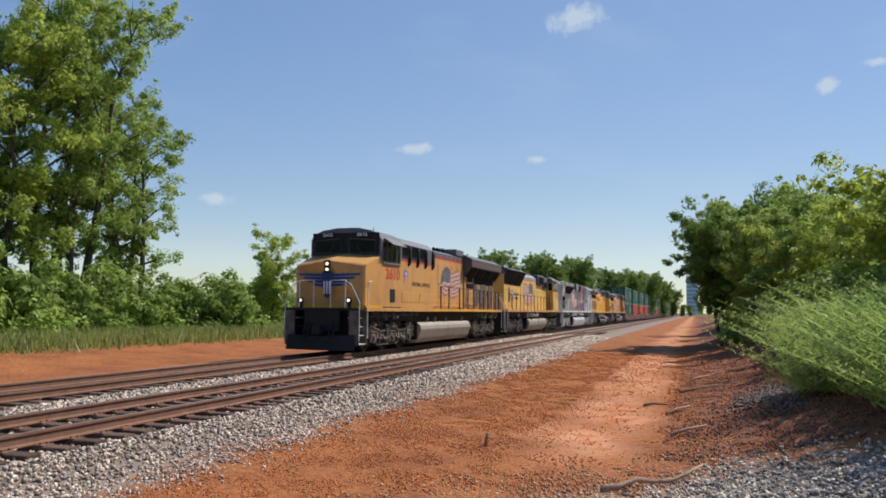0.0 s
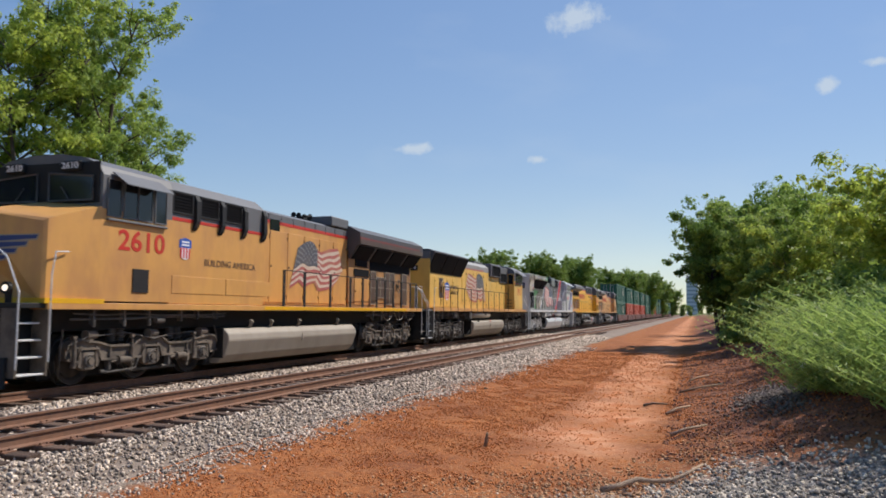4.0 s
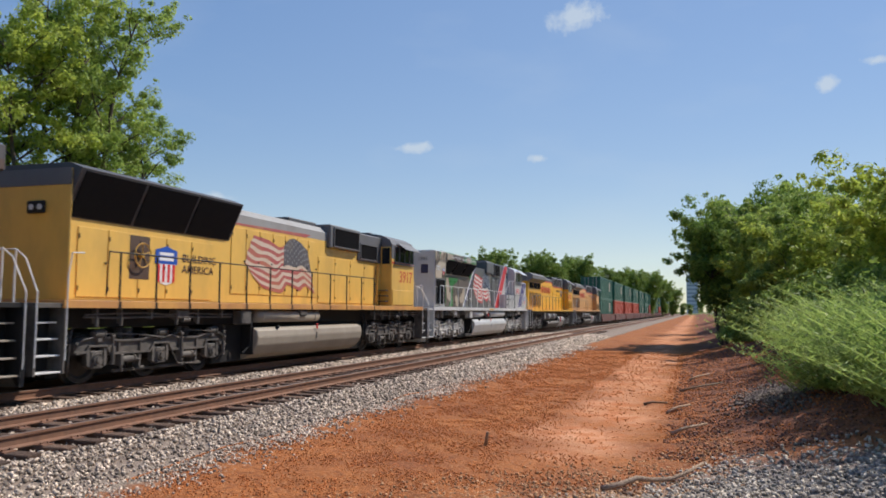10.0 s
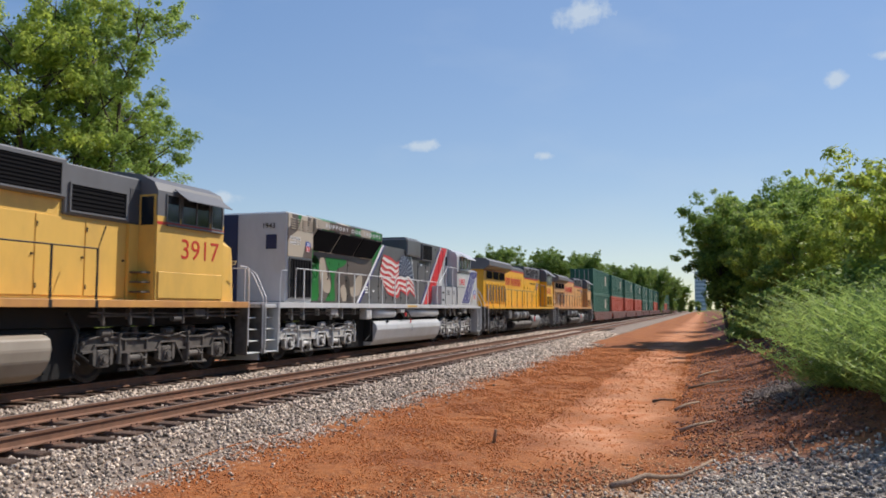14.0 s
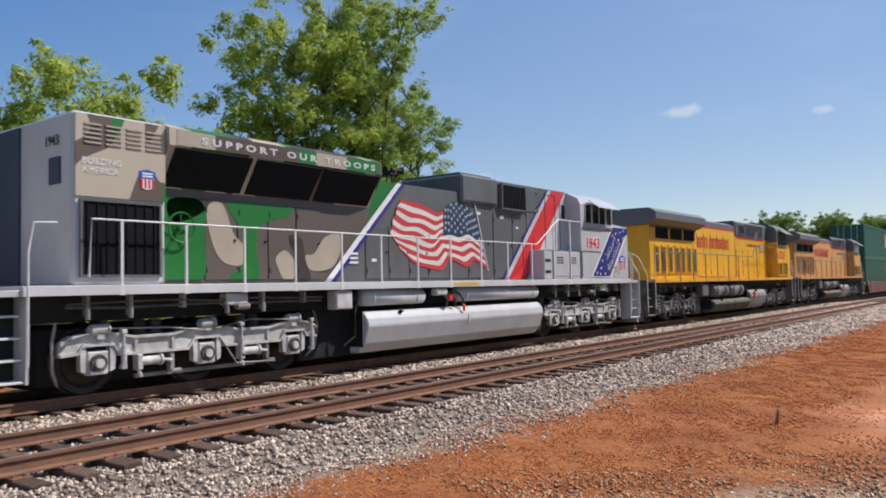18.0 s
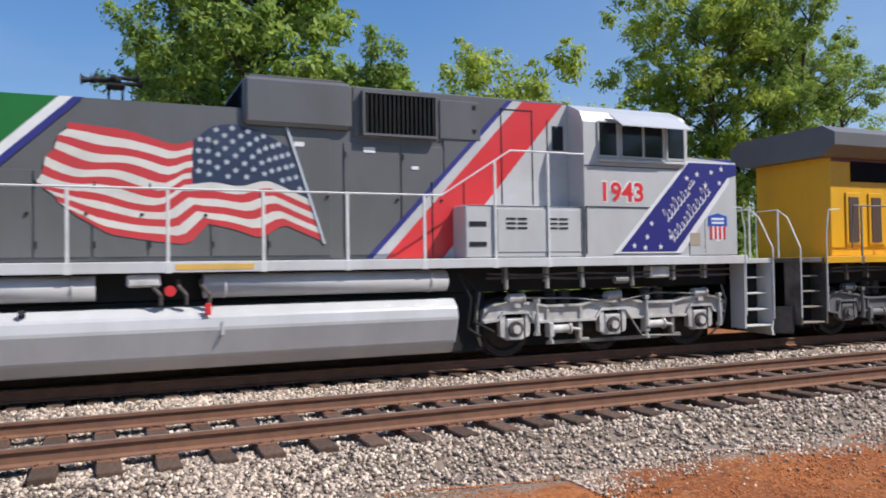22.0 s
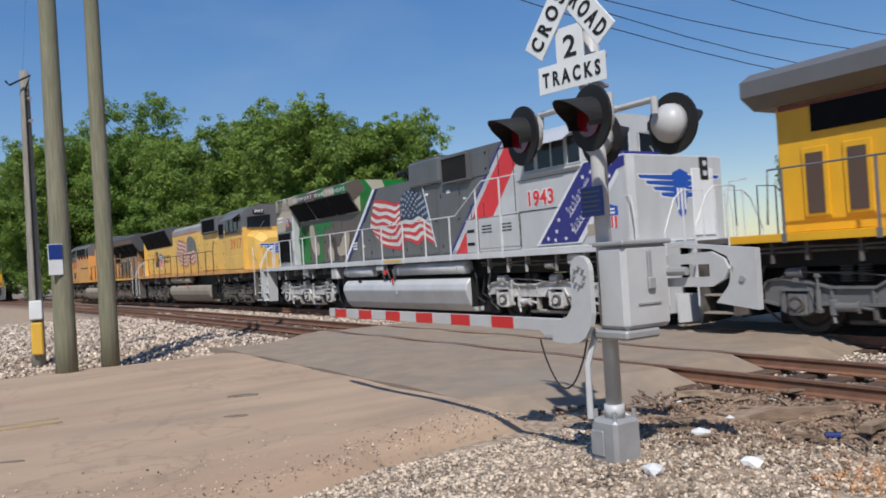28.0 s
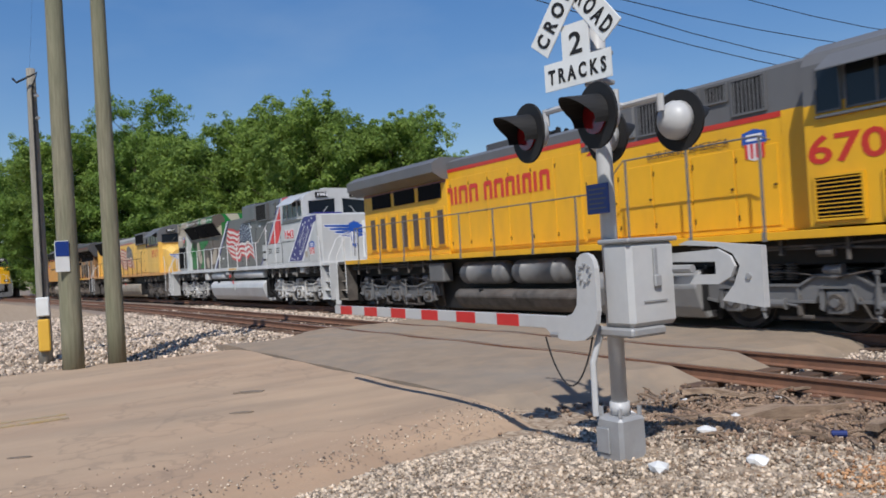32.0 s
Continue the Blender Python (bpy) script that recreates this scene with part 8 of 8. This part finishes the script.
def pole(x, y, h, r, label, lean=0.0):
    P = holder("utility_pole", pose(x, y, float(land(x, y)) - 0.15, 0, lean, 0), label=label, category="utility pole", group="wooden poles by the crossing")
    b = bmesh.new()
    rings = []
    rr = random.Random(int(h * 10 + x))
    for i in range(13):
        f = i / 12
        rings.append([((r * (1 - 0.38 * f) + rr.uniform(-0.004, 0.004)) * math.cos(a), (r * (1 - 0.38 * f)) * math.sin(a), f * h) for a in (2 * math.pi * k / 16 for k in range(16))])
    loft(b, rings)
    part("shaft", b, M["polewood"], P, "weathered round timber", True)
    return P


pole_a = pole(-17.0, 1.97, 12.5, 0.21, "tall greenish wooden utility pole with small notice", -0.6)
pole_b = pole(-17.45, 2.85, 14.2, 0.185, "tall grey wooden utility pole beside the road", -0.3)
pole_c = pole(-19.6, 1.72, 6.75, 0.15, "short grey wooden service pole with meter boxes", -0.2)
pole_c.children[0].data.materials[0] = M["polegrey"]
for z in (5.6, 6.1):
    part("insulator", rod(bmesh.new(), (0.15, 0.05, z), (0.27, 0.08, z), 0.04, 8), M["castgrey"], pole_c, "small grey insulator")
b = bmesh.new()
box(b, 0.19, 0.215, -0.3, -0.04, 2.2, 2.8, 0.004)
nt = part("notice", b, M["signwhite"], pole_a, "small blue and white notice")
nt.matrix_basis = pose(0, 0, 0, 0, 0, 12)
part("notice_head", B(0.216, 0.22, -0.295, -0.045, 2.5, 2.79), M["signblue"], nt)
mb = part("meter_box", B(0.13, 0.3, -0.13, 0.13, 1.2, 1.62, 0.02), M["signwhite"], pole_c, "white meter box")
mb.matrix_basis = pose(0, 0, 0, 0, 0, -8)
mb = part("cable_guard", B(0.14, 0.26, -0.12, 0.12, 0.42, 1.14, 0.03), M["yellowbox"], pole_c, "yellow plastic cable cover")
mb.matrix_basis = pose(0, 0, 0, 0, 0, -8)
b = bmesh.new()
pipe(b, [(0.16, 0, 1.62), (0.17, 0, 6.3), (0.3, 0.1, 6.6), (0.1, -0.3, 6.4), (-0.2, -0.35, 6.55)], 0.025, 6)
part("service_cable", b, M["black"], pole_c, "black service cable and loops")


def wire(a, c, sag, r=0.014):
    bm = bmesh.new()
    a, c = Vector(a), Vector(c)
    pts = [a.lerp(c, i / 16) - Vector((0, 0, 4 * sag * (i / 16) * (1 - i / 16))) for i in range(17)]
    loft(bm, [[p + Vector((r * math.cos(k), 0, r * math.sin(k))) for k in (0.3, 1.56, 2.8, 4.1, 5.3)] for p in pts])
    tagged(part("overhead_wire", bm, M["black"]), "thin black overhead cable between poles", "cable", group="overhead cables")


far_pole = pole(-12.8, 46.3, 9.7, 0.17, "distant wooden utility pole beyond the tracks")
part("cross_arm", B(-0.9, 0.9, -0.06, 0.06, 9.0, 9.12, 0.01), M["polewood"], far_pole)
far_pole2 = pole(-12.9, 48.3, 7.4, 0.16, "distant wooden utility pole beyond the tracks")
for za, zb, sag in ((11.1, 9.4, 2.12), (11.85, 8.6, 2.86), (11.1, 7.8, 2.44), (13.6, 10.2, 3.0)):
    wire((-17.45, 2.9, za), (-12.8, 46.3, zb), sag)
wire((-19.6, 1.7, 6.45), (-17.1, 1.9, 11.6), 0.25, 0.018)

# --- a distant tower at the far end of the line, air haze put into its colours
M["hazeglass"] = mat("hazed_window_band", (0.3, 0.37, 0.46), 0.4, second=(0.26, 0.32, 0.4), scale=0.2)
tw = holder("tower_block", pose(900, 3.5, 0), label="distant tower building in hazed pale blue-grey", category="building")
M["hazeblue"] = mat("hazed_facade", (0.5, 0.57, 0.66), 0.8, second=(0.43, 0.5, 0.6), scale=0.1, amount=0.5)
part("shaft", B(-8, 8, -6, 6, 0, 42, 0.3), M["hazeblue"], tw)
part("roof_plant", B(-4, 4, -3, 3, 42, 45), M["hazeblue"], tw)
for i in range(9):
    part("window_band", B(-8.05, -7.9, -5.2, 5.2, 4 + i * 4.2, 6 + i * 4.2), M["hazeglass"], tw)

# --- litter, timber and branches near the signal
rl = random.Random(9)


def surf(x, y):
    """Height of the ground or of the ballast shoulder that lies on it."""
    d = abs(y - NEAR_Y)
    return max(float(land(x, y)), float(np.interp(d, [0, 1.4, 1.75, 2.75, 2.95], [-0.2, -0.2, -0.24, -0.41, -0.9])))



def plank(x, y, ln, w, t, turn, tilt=0.0, label="broken grey timber slab on the gravel", name="timber", m="greywood"):
    b = bmesh.new()
    n = 6
    ring = lambda f: [(ln * (f - 0.5), sx * w * (0.5 + rl.uniform(-0.12, 0.1)), sz * t * (0.5 + rl.uniform(-0.1, 0.1)) + 0.03 * math.sin(f * 5)) for sx, sz in ((-1, -1), (1, -1), (1, 1), (-1, 1))]
    loft(b, [ring(i / n) for i in range(n + 1)])
    ob = part(name, b, M[m])
    ob.matrix_basis = pose(x, y, surf(x, y) + t * 0.45 + abs(math.sin(radians(tilt))) * ln * 0.4, 0, tilt, turn)
    return tagged(ob, label, "timber", group="timber scraps by the crossing")


plank(-4.95, 7.3, 1.6, 0.17, 0.14, 80, 2, "long grey weathered log on the gravel")
plank(-4.1, 7.5, 0.8, 0.12, 0.07, 95, 3)
plank(-6.2, 7.7, 0.9, 0.12, 0.06, 40, 2)
plank(-3.3, 7.3, 0.9, 0.12, 0.08, 75, 0)
for i in range(210):
    plank(-5.1 + rl.gauss(0, 0.75), 6.95 + rl.gauss(0, 0.6), rl.uniform(0.15, 0.7), rl.uniform(0.012, 0.04), rl.uniform(0.01, 0.03), rl.gauss(60, 50), rl.uniform(-7, 7), "splintered brown wood scrap on the gravel", "wood_scrap")
for x, y, s in ((-6.15, 6.15, 0.1), (-5.2, 6.65, 0.09), (-5.05, 6.45, 0.07), (-4.75, 5.65, 0.1), (-6.45, 7.35, 0.05), (-4.05, 7.55, 0.07), (-5.6, 7.95, 0.06), (-4.3, 4.55, 0.1), (-3.9, 5.2, 0.09), (-2.9, 5.9, 0.08), (-5.7, 6.4, 0.06)):
    b = bmesh.new()
    bmesh.ops.create_icosphere(b, subdivisions=1, radius=s)
    for v in b.verts:
        v.co = Vector((v.co.x * rl.uniform(0.8, 1.3), v.co.y * rl.uniform(0.7, 1.2), v.co.z * rl.uniform(0.35, 0.8)))
    ob = part("litter", b, M["litter"])
    ob.matrix_basis = pose(x, y, surf(x, y) + s * 0.35, 0, 0, rl.uniform(0, 360))
    tagged(ob, "crumpled white litter lying on the gravel", "litter", group="litter by the crossing")
rn2 = np.random.RandomState(17)
DEB = [rn2.normal(-5.1, 0.8, 6000), rn2.normal(6.9, 0.6, 6000)]
DEBZ = np.array([surf(p, q) for p, q in zip(*DEB)]) + 0.02
b = bmesh.new()
rod(b, (-0.06, 0, 0), (0.06, 0, 0), 0.033, 12)
rod(b, (-0.065, 0, 0), (-0.06, 0, 0), 0.026, 12)
ob = part("drink_can", b, M["can"])
ob.matrix_basis = pose(-3.93, 6.36, surf(-3.93, 6.36) + 0.045, 0, 0, 40)
tagged(ob, "crushed blue drink can on gravel", "can")


def branch(pts, r, label, name="fallen_branch"):
    b = bmesh.new()
    pipe(b, pts, r, 8)
    for k, v in enumerate(b.verts):
        c = Vector(pts[k // 8])
        v.co = c + (v.co - c) * (1 - 0.6 * (k // 8) / len(pts))
    tagged(part(name, b, M["greywood"], smooth=True), label, "branch")


gz = lambda x, y, d=0.04: (x, y, float(land(x, y)) + d)
branch([gz(8.95, 1.02), gz(9.15, 0.85, 0.06), gz(9.4, 0.68, 0.1), gz(9.55, 0.5, 0.06), gz(9.7, 0.3, 0.05), gz(9.95, 0.12, 0.08), gz(10.3, -0.05, 0.1)], 0.036, "crooked dry branch lying on the gravel")
branch([gz(11.5, 3.02, -0.02), gz(11.5, 3.0, 0.12), gz(11.46, 2.98, 0.2)], 0.03, "short stub of wood standing in the clay", "wood_stub")
for x, y, ln, an in ((15.5, 0.55, 1.2, 20), (20.5, 0.4, 1.8, 35), (17.5, 1.1, 0.5, 80), (24, 0.2, 2.2, 15), (13.0, 0.4, 0.7, 50)):
    a = radians(an)
    branch([gz(x, y), gz(x + ln * 0.4 * math.cos(a), y - ln * 0.4 * math.sin(a), 0.08), gz(x + ln * math.cos(a), y - ln * math.sin(a), 0.05)], 0.03, "dead stick on the clay bank")
b = bmesh.new()
bmesh.ops.create_icosphere(b, subdivisions=2, radius=0.2)
for v in b.verts:
    v.co = Vector((v.co.x * 1.5, v.co.y * 0.5, v.co.z * 1.0)) + Vector(noise.noise_vector(v.co * 4)) * 0.05
ob = part("rubble_slab", b, M["litter"])
ob.matrix_basis = pose(18.3, -2.3, float(land(18.3, -2.3)) + 0.15, 0, -30, 60)
tagged(ob, "pale concrete slab tipped on the bank", "rubble")

# ---------------------------------------------------------------- sleepers and loose stone
SLEEPER = bpy.data.meshes.new("sleeper")
b = box(bmesh.new(), -0.115, 0.115, -1.3, 1.3, -0.18, 0.0, 0.012)
b.to_mesh(SLEEPER)
b.free()
SLEEPER.materials.append(M["sleeper"])
PLATE = bpy.data.meshes.new("tie_plate")
b = bmesh.new()
for s in (-1, 1):
    box(b, -0.1, 0.1, s * 0.7525 - 0.17, s * 0.7525 + 0.17, 0.0, 0.014)
    for dx, dy in ((-0.06, 0.1), (0.06, -0.1), (0.06, 0.1), (-0.06, -0.1)):
        box(b, dx - 0.014, dx + 0.014, s * 0.7525 + dy - 0.014, s * 0.7525 + dy + 0.014, 0.014, 0.04)
b.to_mesh(PLATE)
b.free()
PLATE.materials.append(M["rail"])
rt = random.Random(4)
for tr, y0, spans in ((track_near, NEAR_Y, ((-60, RX0 - 0.4), (RX1 + 0.1, 74))), (track_far, FAR_Y, ((-40, RX0 - 0.4), (RX1 + 0.1, 60)))):
    for lo, hi in spans:
        x = lo
        while x < hi:
            s = new("sleeper", SLEEPER)
            s.parent = tr
            m = pose(x, y0 + bend(x) + rt.uniform(-0.05, 0.05), -0.19 + rt.uniform(-0.012, 0.006), rt.uniform(-0.5, 0.5), rt.uniform(-2, 2), rt.uniform(-1.3, 1.3))
            s.matrix_basis = m
            if -6 < x < 26 and tr is track_near:
                p = new("tie_plate", PLATE)
                p.parent = tr
                p.matrix_basis = m
            x += 0.52 + rt.uniform(-0.03, 0.04)


def stones(name, spots, sizes, material, seed, label, cat="gravel"):
    """Loose stones: jittered eight-cornered lumps, all in one mesh."""
    rnd = np.random.RandomState(seed)
    n = len(spots)
    c = np.array([(-1, -1, -1), (1, -1, -1), (1, 1, -1), (-1, 1, -1), (-1, -1, 1), (1, -1, 1), (1, 1, 1), (-1, 1, 1)], float) * 0.5
    v = c[None] * (1 + rnd.uniform(-0.45, 0.25, (n, 8, 3)))
    ax = unit(rnd.normal(size=(n, 3)))
    an = rnd.rand(n) * 6.28
    k = np.zeros((n, 3, 3))
    k[:, 0, 1], k[:, 0, 2], k[:, 1, 0], k[:, 1, 2], k[:, 2, 0], k[:, 2, 1] = -ax[:, 2], ax[:, 1], ax[:, 2], -ax[:, 0], -ax[:, 1], ax[:, 0]
    R = np.eye(3)[None] + np.sin(an)[:, None, None] * k + (1 - np.cos(an))[:, None, None] * (k @ k)
    v = v * np.array([1.15, 0.95, 0.7]) * sizes[:, None, None]
    v = np.einsum("nij,nkj->nki", R, v) + spots[:, None, :]
    f = np.array([(0, 3, 2, 1), (4, 5, 6, 7), (0, 1, 5, 4), (1, 2, 6, 5), (2, 3, 7, 6), (3, 0, 4, 7)])
    F = (np.arange(n)[:, None, None] * 8 + f[None]).reshape(-1, 4)
    ob = part_mesh(name, fast_mesh(name, v.reshape(-1, 3), F), material)
    return tagged(ob, label, cat, kind="stuff")


def bed_z(d):
    """Height of the ballast surface at the distance d from the track's middle."""
    return np.interp(np.abs(d), [0, 1.3, 1.45, 1.75, 2.75, 2.95], [-0.262, -0.262, -0.23, -0.25, -0.42, -0.6])


rnd = np.random.RandomState(8)
P_, S_ = [], []
for y0, n, lo, hi, side in ((NEAR_Y, 85000, -3.3, 1.4, 1), (NEAR_Y, 22000, 1.35, FAR_Y - NEAR_Y - 1.35, 1), (FAR_Y, 14000, -1.4, 1.6, 0)):
    # denser close to the viewer
    u = rnd.rand(n)
    x = np.sign(u - 0.38) * (np.abs(u - 0.38) / np.where(u > 0.38, 0.62, 0.38)) ** 1.9 * np.where(u > 0.38, 62.0, 44.0) + 1.0
    d = lo + (hi - lo) * rnd.rand(n)
    keep = ~((x > RX0 - 0.5) & (x < RX1 + 0.1))
    x, d = x[keep], d[keep]
    keep = np.abs(np.abs(d) - 0.7525) > 0.09
    x, d = x[keep], d[keep]
    dist = np.hypot(x, y0 + d)
    s = np.clip(0.020 + 0.0013 * dist, 0.03, 0.1) * (0.55 + 0.9 * rnd.rand(len(x)))
    z = np.where(d > 1.35, -0.21, bed_z(d)) if side else bed_z(d)
    z = z + s * 0.22
    yb = np.where(x < -18, -0.0006 * (x + 18) ** 2, 0)
    P_.append(np.stack([x, y0 + d + yb, z], 1))
    S_.append(s)
stones("ballast_stones", np.concatenate(P_), np.concatenate(S_), M["stone"], 1, "loose grey crushed ballast stones", "ballast")
# stone spilled over the clay
n = 6500
x = 4.0 + 40 * rnd.rand(n) ** 1.6
y = 6.4 - np.abs(rnd.normal(0, 0.42, n)) - 0.25 * np.sin(x * 0.8) * rnd.rand(n)
stones("spilled_ballast", np.stack([x, y, land(x, y) + 0.008], 1), np.clip(0.018 + 0.0013 * x, 0.025, 0.1) * rnd.uniform(0.5, 1.3, n), M["stone"], 21, "scattered ballast stones on the clay", "ballast")
# gravel verge beyond the crossing, beside the poles
n = 9000
x, y = rnd.uniform(-40, -18.2, n), 0.3 + 6.3 * rnd.rand(n)
stones("gravel_verge", np.stack([x, y, land(x, y) + 0.02], 1), rnd.uniform(0.04, 0.1, n), M["stone"], 5, "pale crushed stone verge beside the road")
# red clay lumps
n = 105000
u = rnd.rand(n) ** 1.7
x = 2.2 + 38 * u
y = np.clip(3.6 + rnd.normal(0, 1.7, n), -3.0, 6.4)
y = np.where(rnd.rand(n) < 0.25, rnd.uniform(-2.6, 0.8, n), y)
keep = (x + 1.2 * y > 10.0 + rnd.normal(0, 0.4, n)) & ~((y > 0.7) & (y < 2.6) & (x > 11) & (rnd.rand(n) < 0.75))
x, y = x[keep], y[keep]
stones("clay_lumps", np.stack([x, y, land(x, y) + 0.006], 1), (0.008 + 0.00055 * x) * rnd.uniform(0.4, 1.6, len(x)), M["redstone"], 2, "crumbled red clay and small stones")
# grey gravel at the viewer's feet and round the signal
n = 62000
u = rnd.rand(n)
x = np.where(u < 0.3, rnd.uniform(5.2, 11.5, n), -6.4 + 9.0 * rnd.rand(n) ** 1.5)
y = np.where(u < 0.3, rnd.uniform(-4.0, 5.5, n), rnd.uniform(2.0, 6.6, n))
keep = (x + 1.2 * y < 10.0 + rnd.normal(0, 0.5, n)) & ~((x > 6.0) & (y < 0.5 + rnd.normal(0, 0.3, n)))
x, y = x[keep], y[keep]
stones("gravel", np.stack([x, y, land(x, y) + 0.006], 1), 0.009 + 0.03 * rnd.rand(len(x)) ** 2.2, M["greystone"], 3, "pale grey and brown gravel")
n = 14000
x = 6.3 + 9.0 * rnd.rand(n) ** 1.4
y = rnd.uniform(-0.5, 6.2, n)
keep = (np.abs(x + 1.2 * y - 10.6) < 0.9 + np.abs(rnd.normal(0, 0.7, n))) & ~((y > 0.9) & (y < 2.6) & (x > 10.5))
x, y = x[keep], y[keep]
stones("tan_gravel", np.stack([x, y, land(x, y) + 0.005], 1), rnd.uniform(0.012, 0.036, len(x)), M["tanstone"], 7, "tan and orange gravel mixed into the clay")
n = 1500
x, y = rnd.normal(15.6, 1.1, n), rnd.normal(-1.3, 0.3, n)
stones("dark_gravel", np.stack([x, y, land(x, y) + 0.01 + 0.09 * np.exp(-((x - 15.2) / 1.3) ** 2 - ((y + 1.2) / 0.5) ** 2)], 1), rnd.uniform(0.02, 0.055, n), M["darkstone"], 4, "low heap of dark grey crushed stone")

n = 9000
x, y = rnd.uniform(6.5, 11.2, n), rnd.uniform(-3.6, 0.6, n)
keep = (x + 1.2 * np.maximum(y, -0.3) < 10.2 + rnd.normal(0, 0.5, n)) & (y < 0.5 + rnd.normal(0, 0.3, n))
x, y = x[keep], y[keep]
stones("cinder_gravel", np.stack([x, y, land(x, y) + 0.008], 1), rnd.uniform(0.012, 0.05, len(x)), M["cinder"], 14, "grey crushed stone with a few pale pieces")
stones("debris", np.stack([DEB[0], DEB[1], DEBZ], 1), rn2.uniform(0.012, 0.045, 6000), M["brownchip"], 9, "brown bark chips and soil round the timber", "debris")
x, y = rn2.normal(-2.85, 0.28, 1400), rn2.normal(5.75, 0.3, 1400)
stones("red_soil", np.stack([x, y, land(x, y) + 0.012], 1), rn2.uniform(0.008, 0.03, 1400), M["tanstone"], 10, "spilled red clay on the gravel", "soil")

n = 9000
x = 11.0 + 24 * rnd.rand(n) ** 1.3
y = rnd.uniform(-3.2, 0.5, n)
stones("bank_rubble", np.stack([x, y, land(x, y) + 0.008], 1), (0.012 + 0.0007 * x) * rnd.uniform(0.4, 1.7, n), M["soilchip"], 11, "dark reddish-brown clods on the bank", "soil")

# sand and small stones washed over the road's edge
n = 2000
y = rnd.uniform(-6.0, 5.2, n)
x = -6.1 - 0.15 * np.maximum(0, y - 1.5) - np.abs(rnd.normal(0, 0.75, n))
stones("road_grit", np.stack([x, y, np.interp(y, [2, 5.2], [-0.1, -0.08]) + 0.004 + 0 * x], 1), rnd.uniform(0.006, 0.018, n), M["greystone"], 13, "pale grit washed over the road edge")

# grass on the far bank
n = 26000
x = rnd.uniform(12, 75, n)
y = 23.2 + rnd.rand(n) ** 1.5 * 7 + rnd.normal(0, 0.5, n)
h = rnd.uniform(0.2, 0.65, n)
base = np.stack([x, y, land(x, y) - 0.02], 1)
an = rnd.rand(n) * 6.28
w = np.stack([np.cos(an), np.sin(an), 0 * an], 1) * 0.03
tip = base + np.stack([rnd.normal(0, 0.12, n), rnd.normal(0, 0.12, n), h], 1)
midp = base + (tip - base) * 0.55 + np.array([0, 0, 0.03])
q = np.concatenate([np.stack([base - w, base + w, midp + w * 0.8, midp - w * 0.8], 1), np.stack([midp - w * 0.8, midp + w * 0.8, tip + w * 0.1, tip - w * 0.1], 1)])
tagged(part_mesh("grass", fast_quads("grass", q), M["grass"]), "tall rough grass along the far bank", "grass", kind="stuff")

motions()
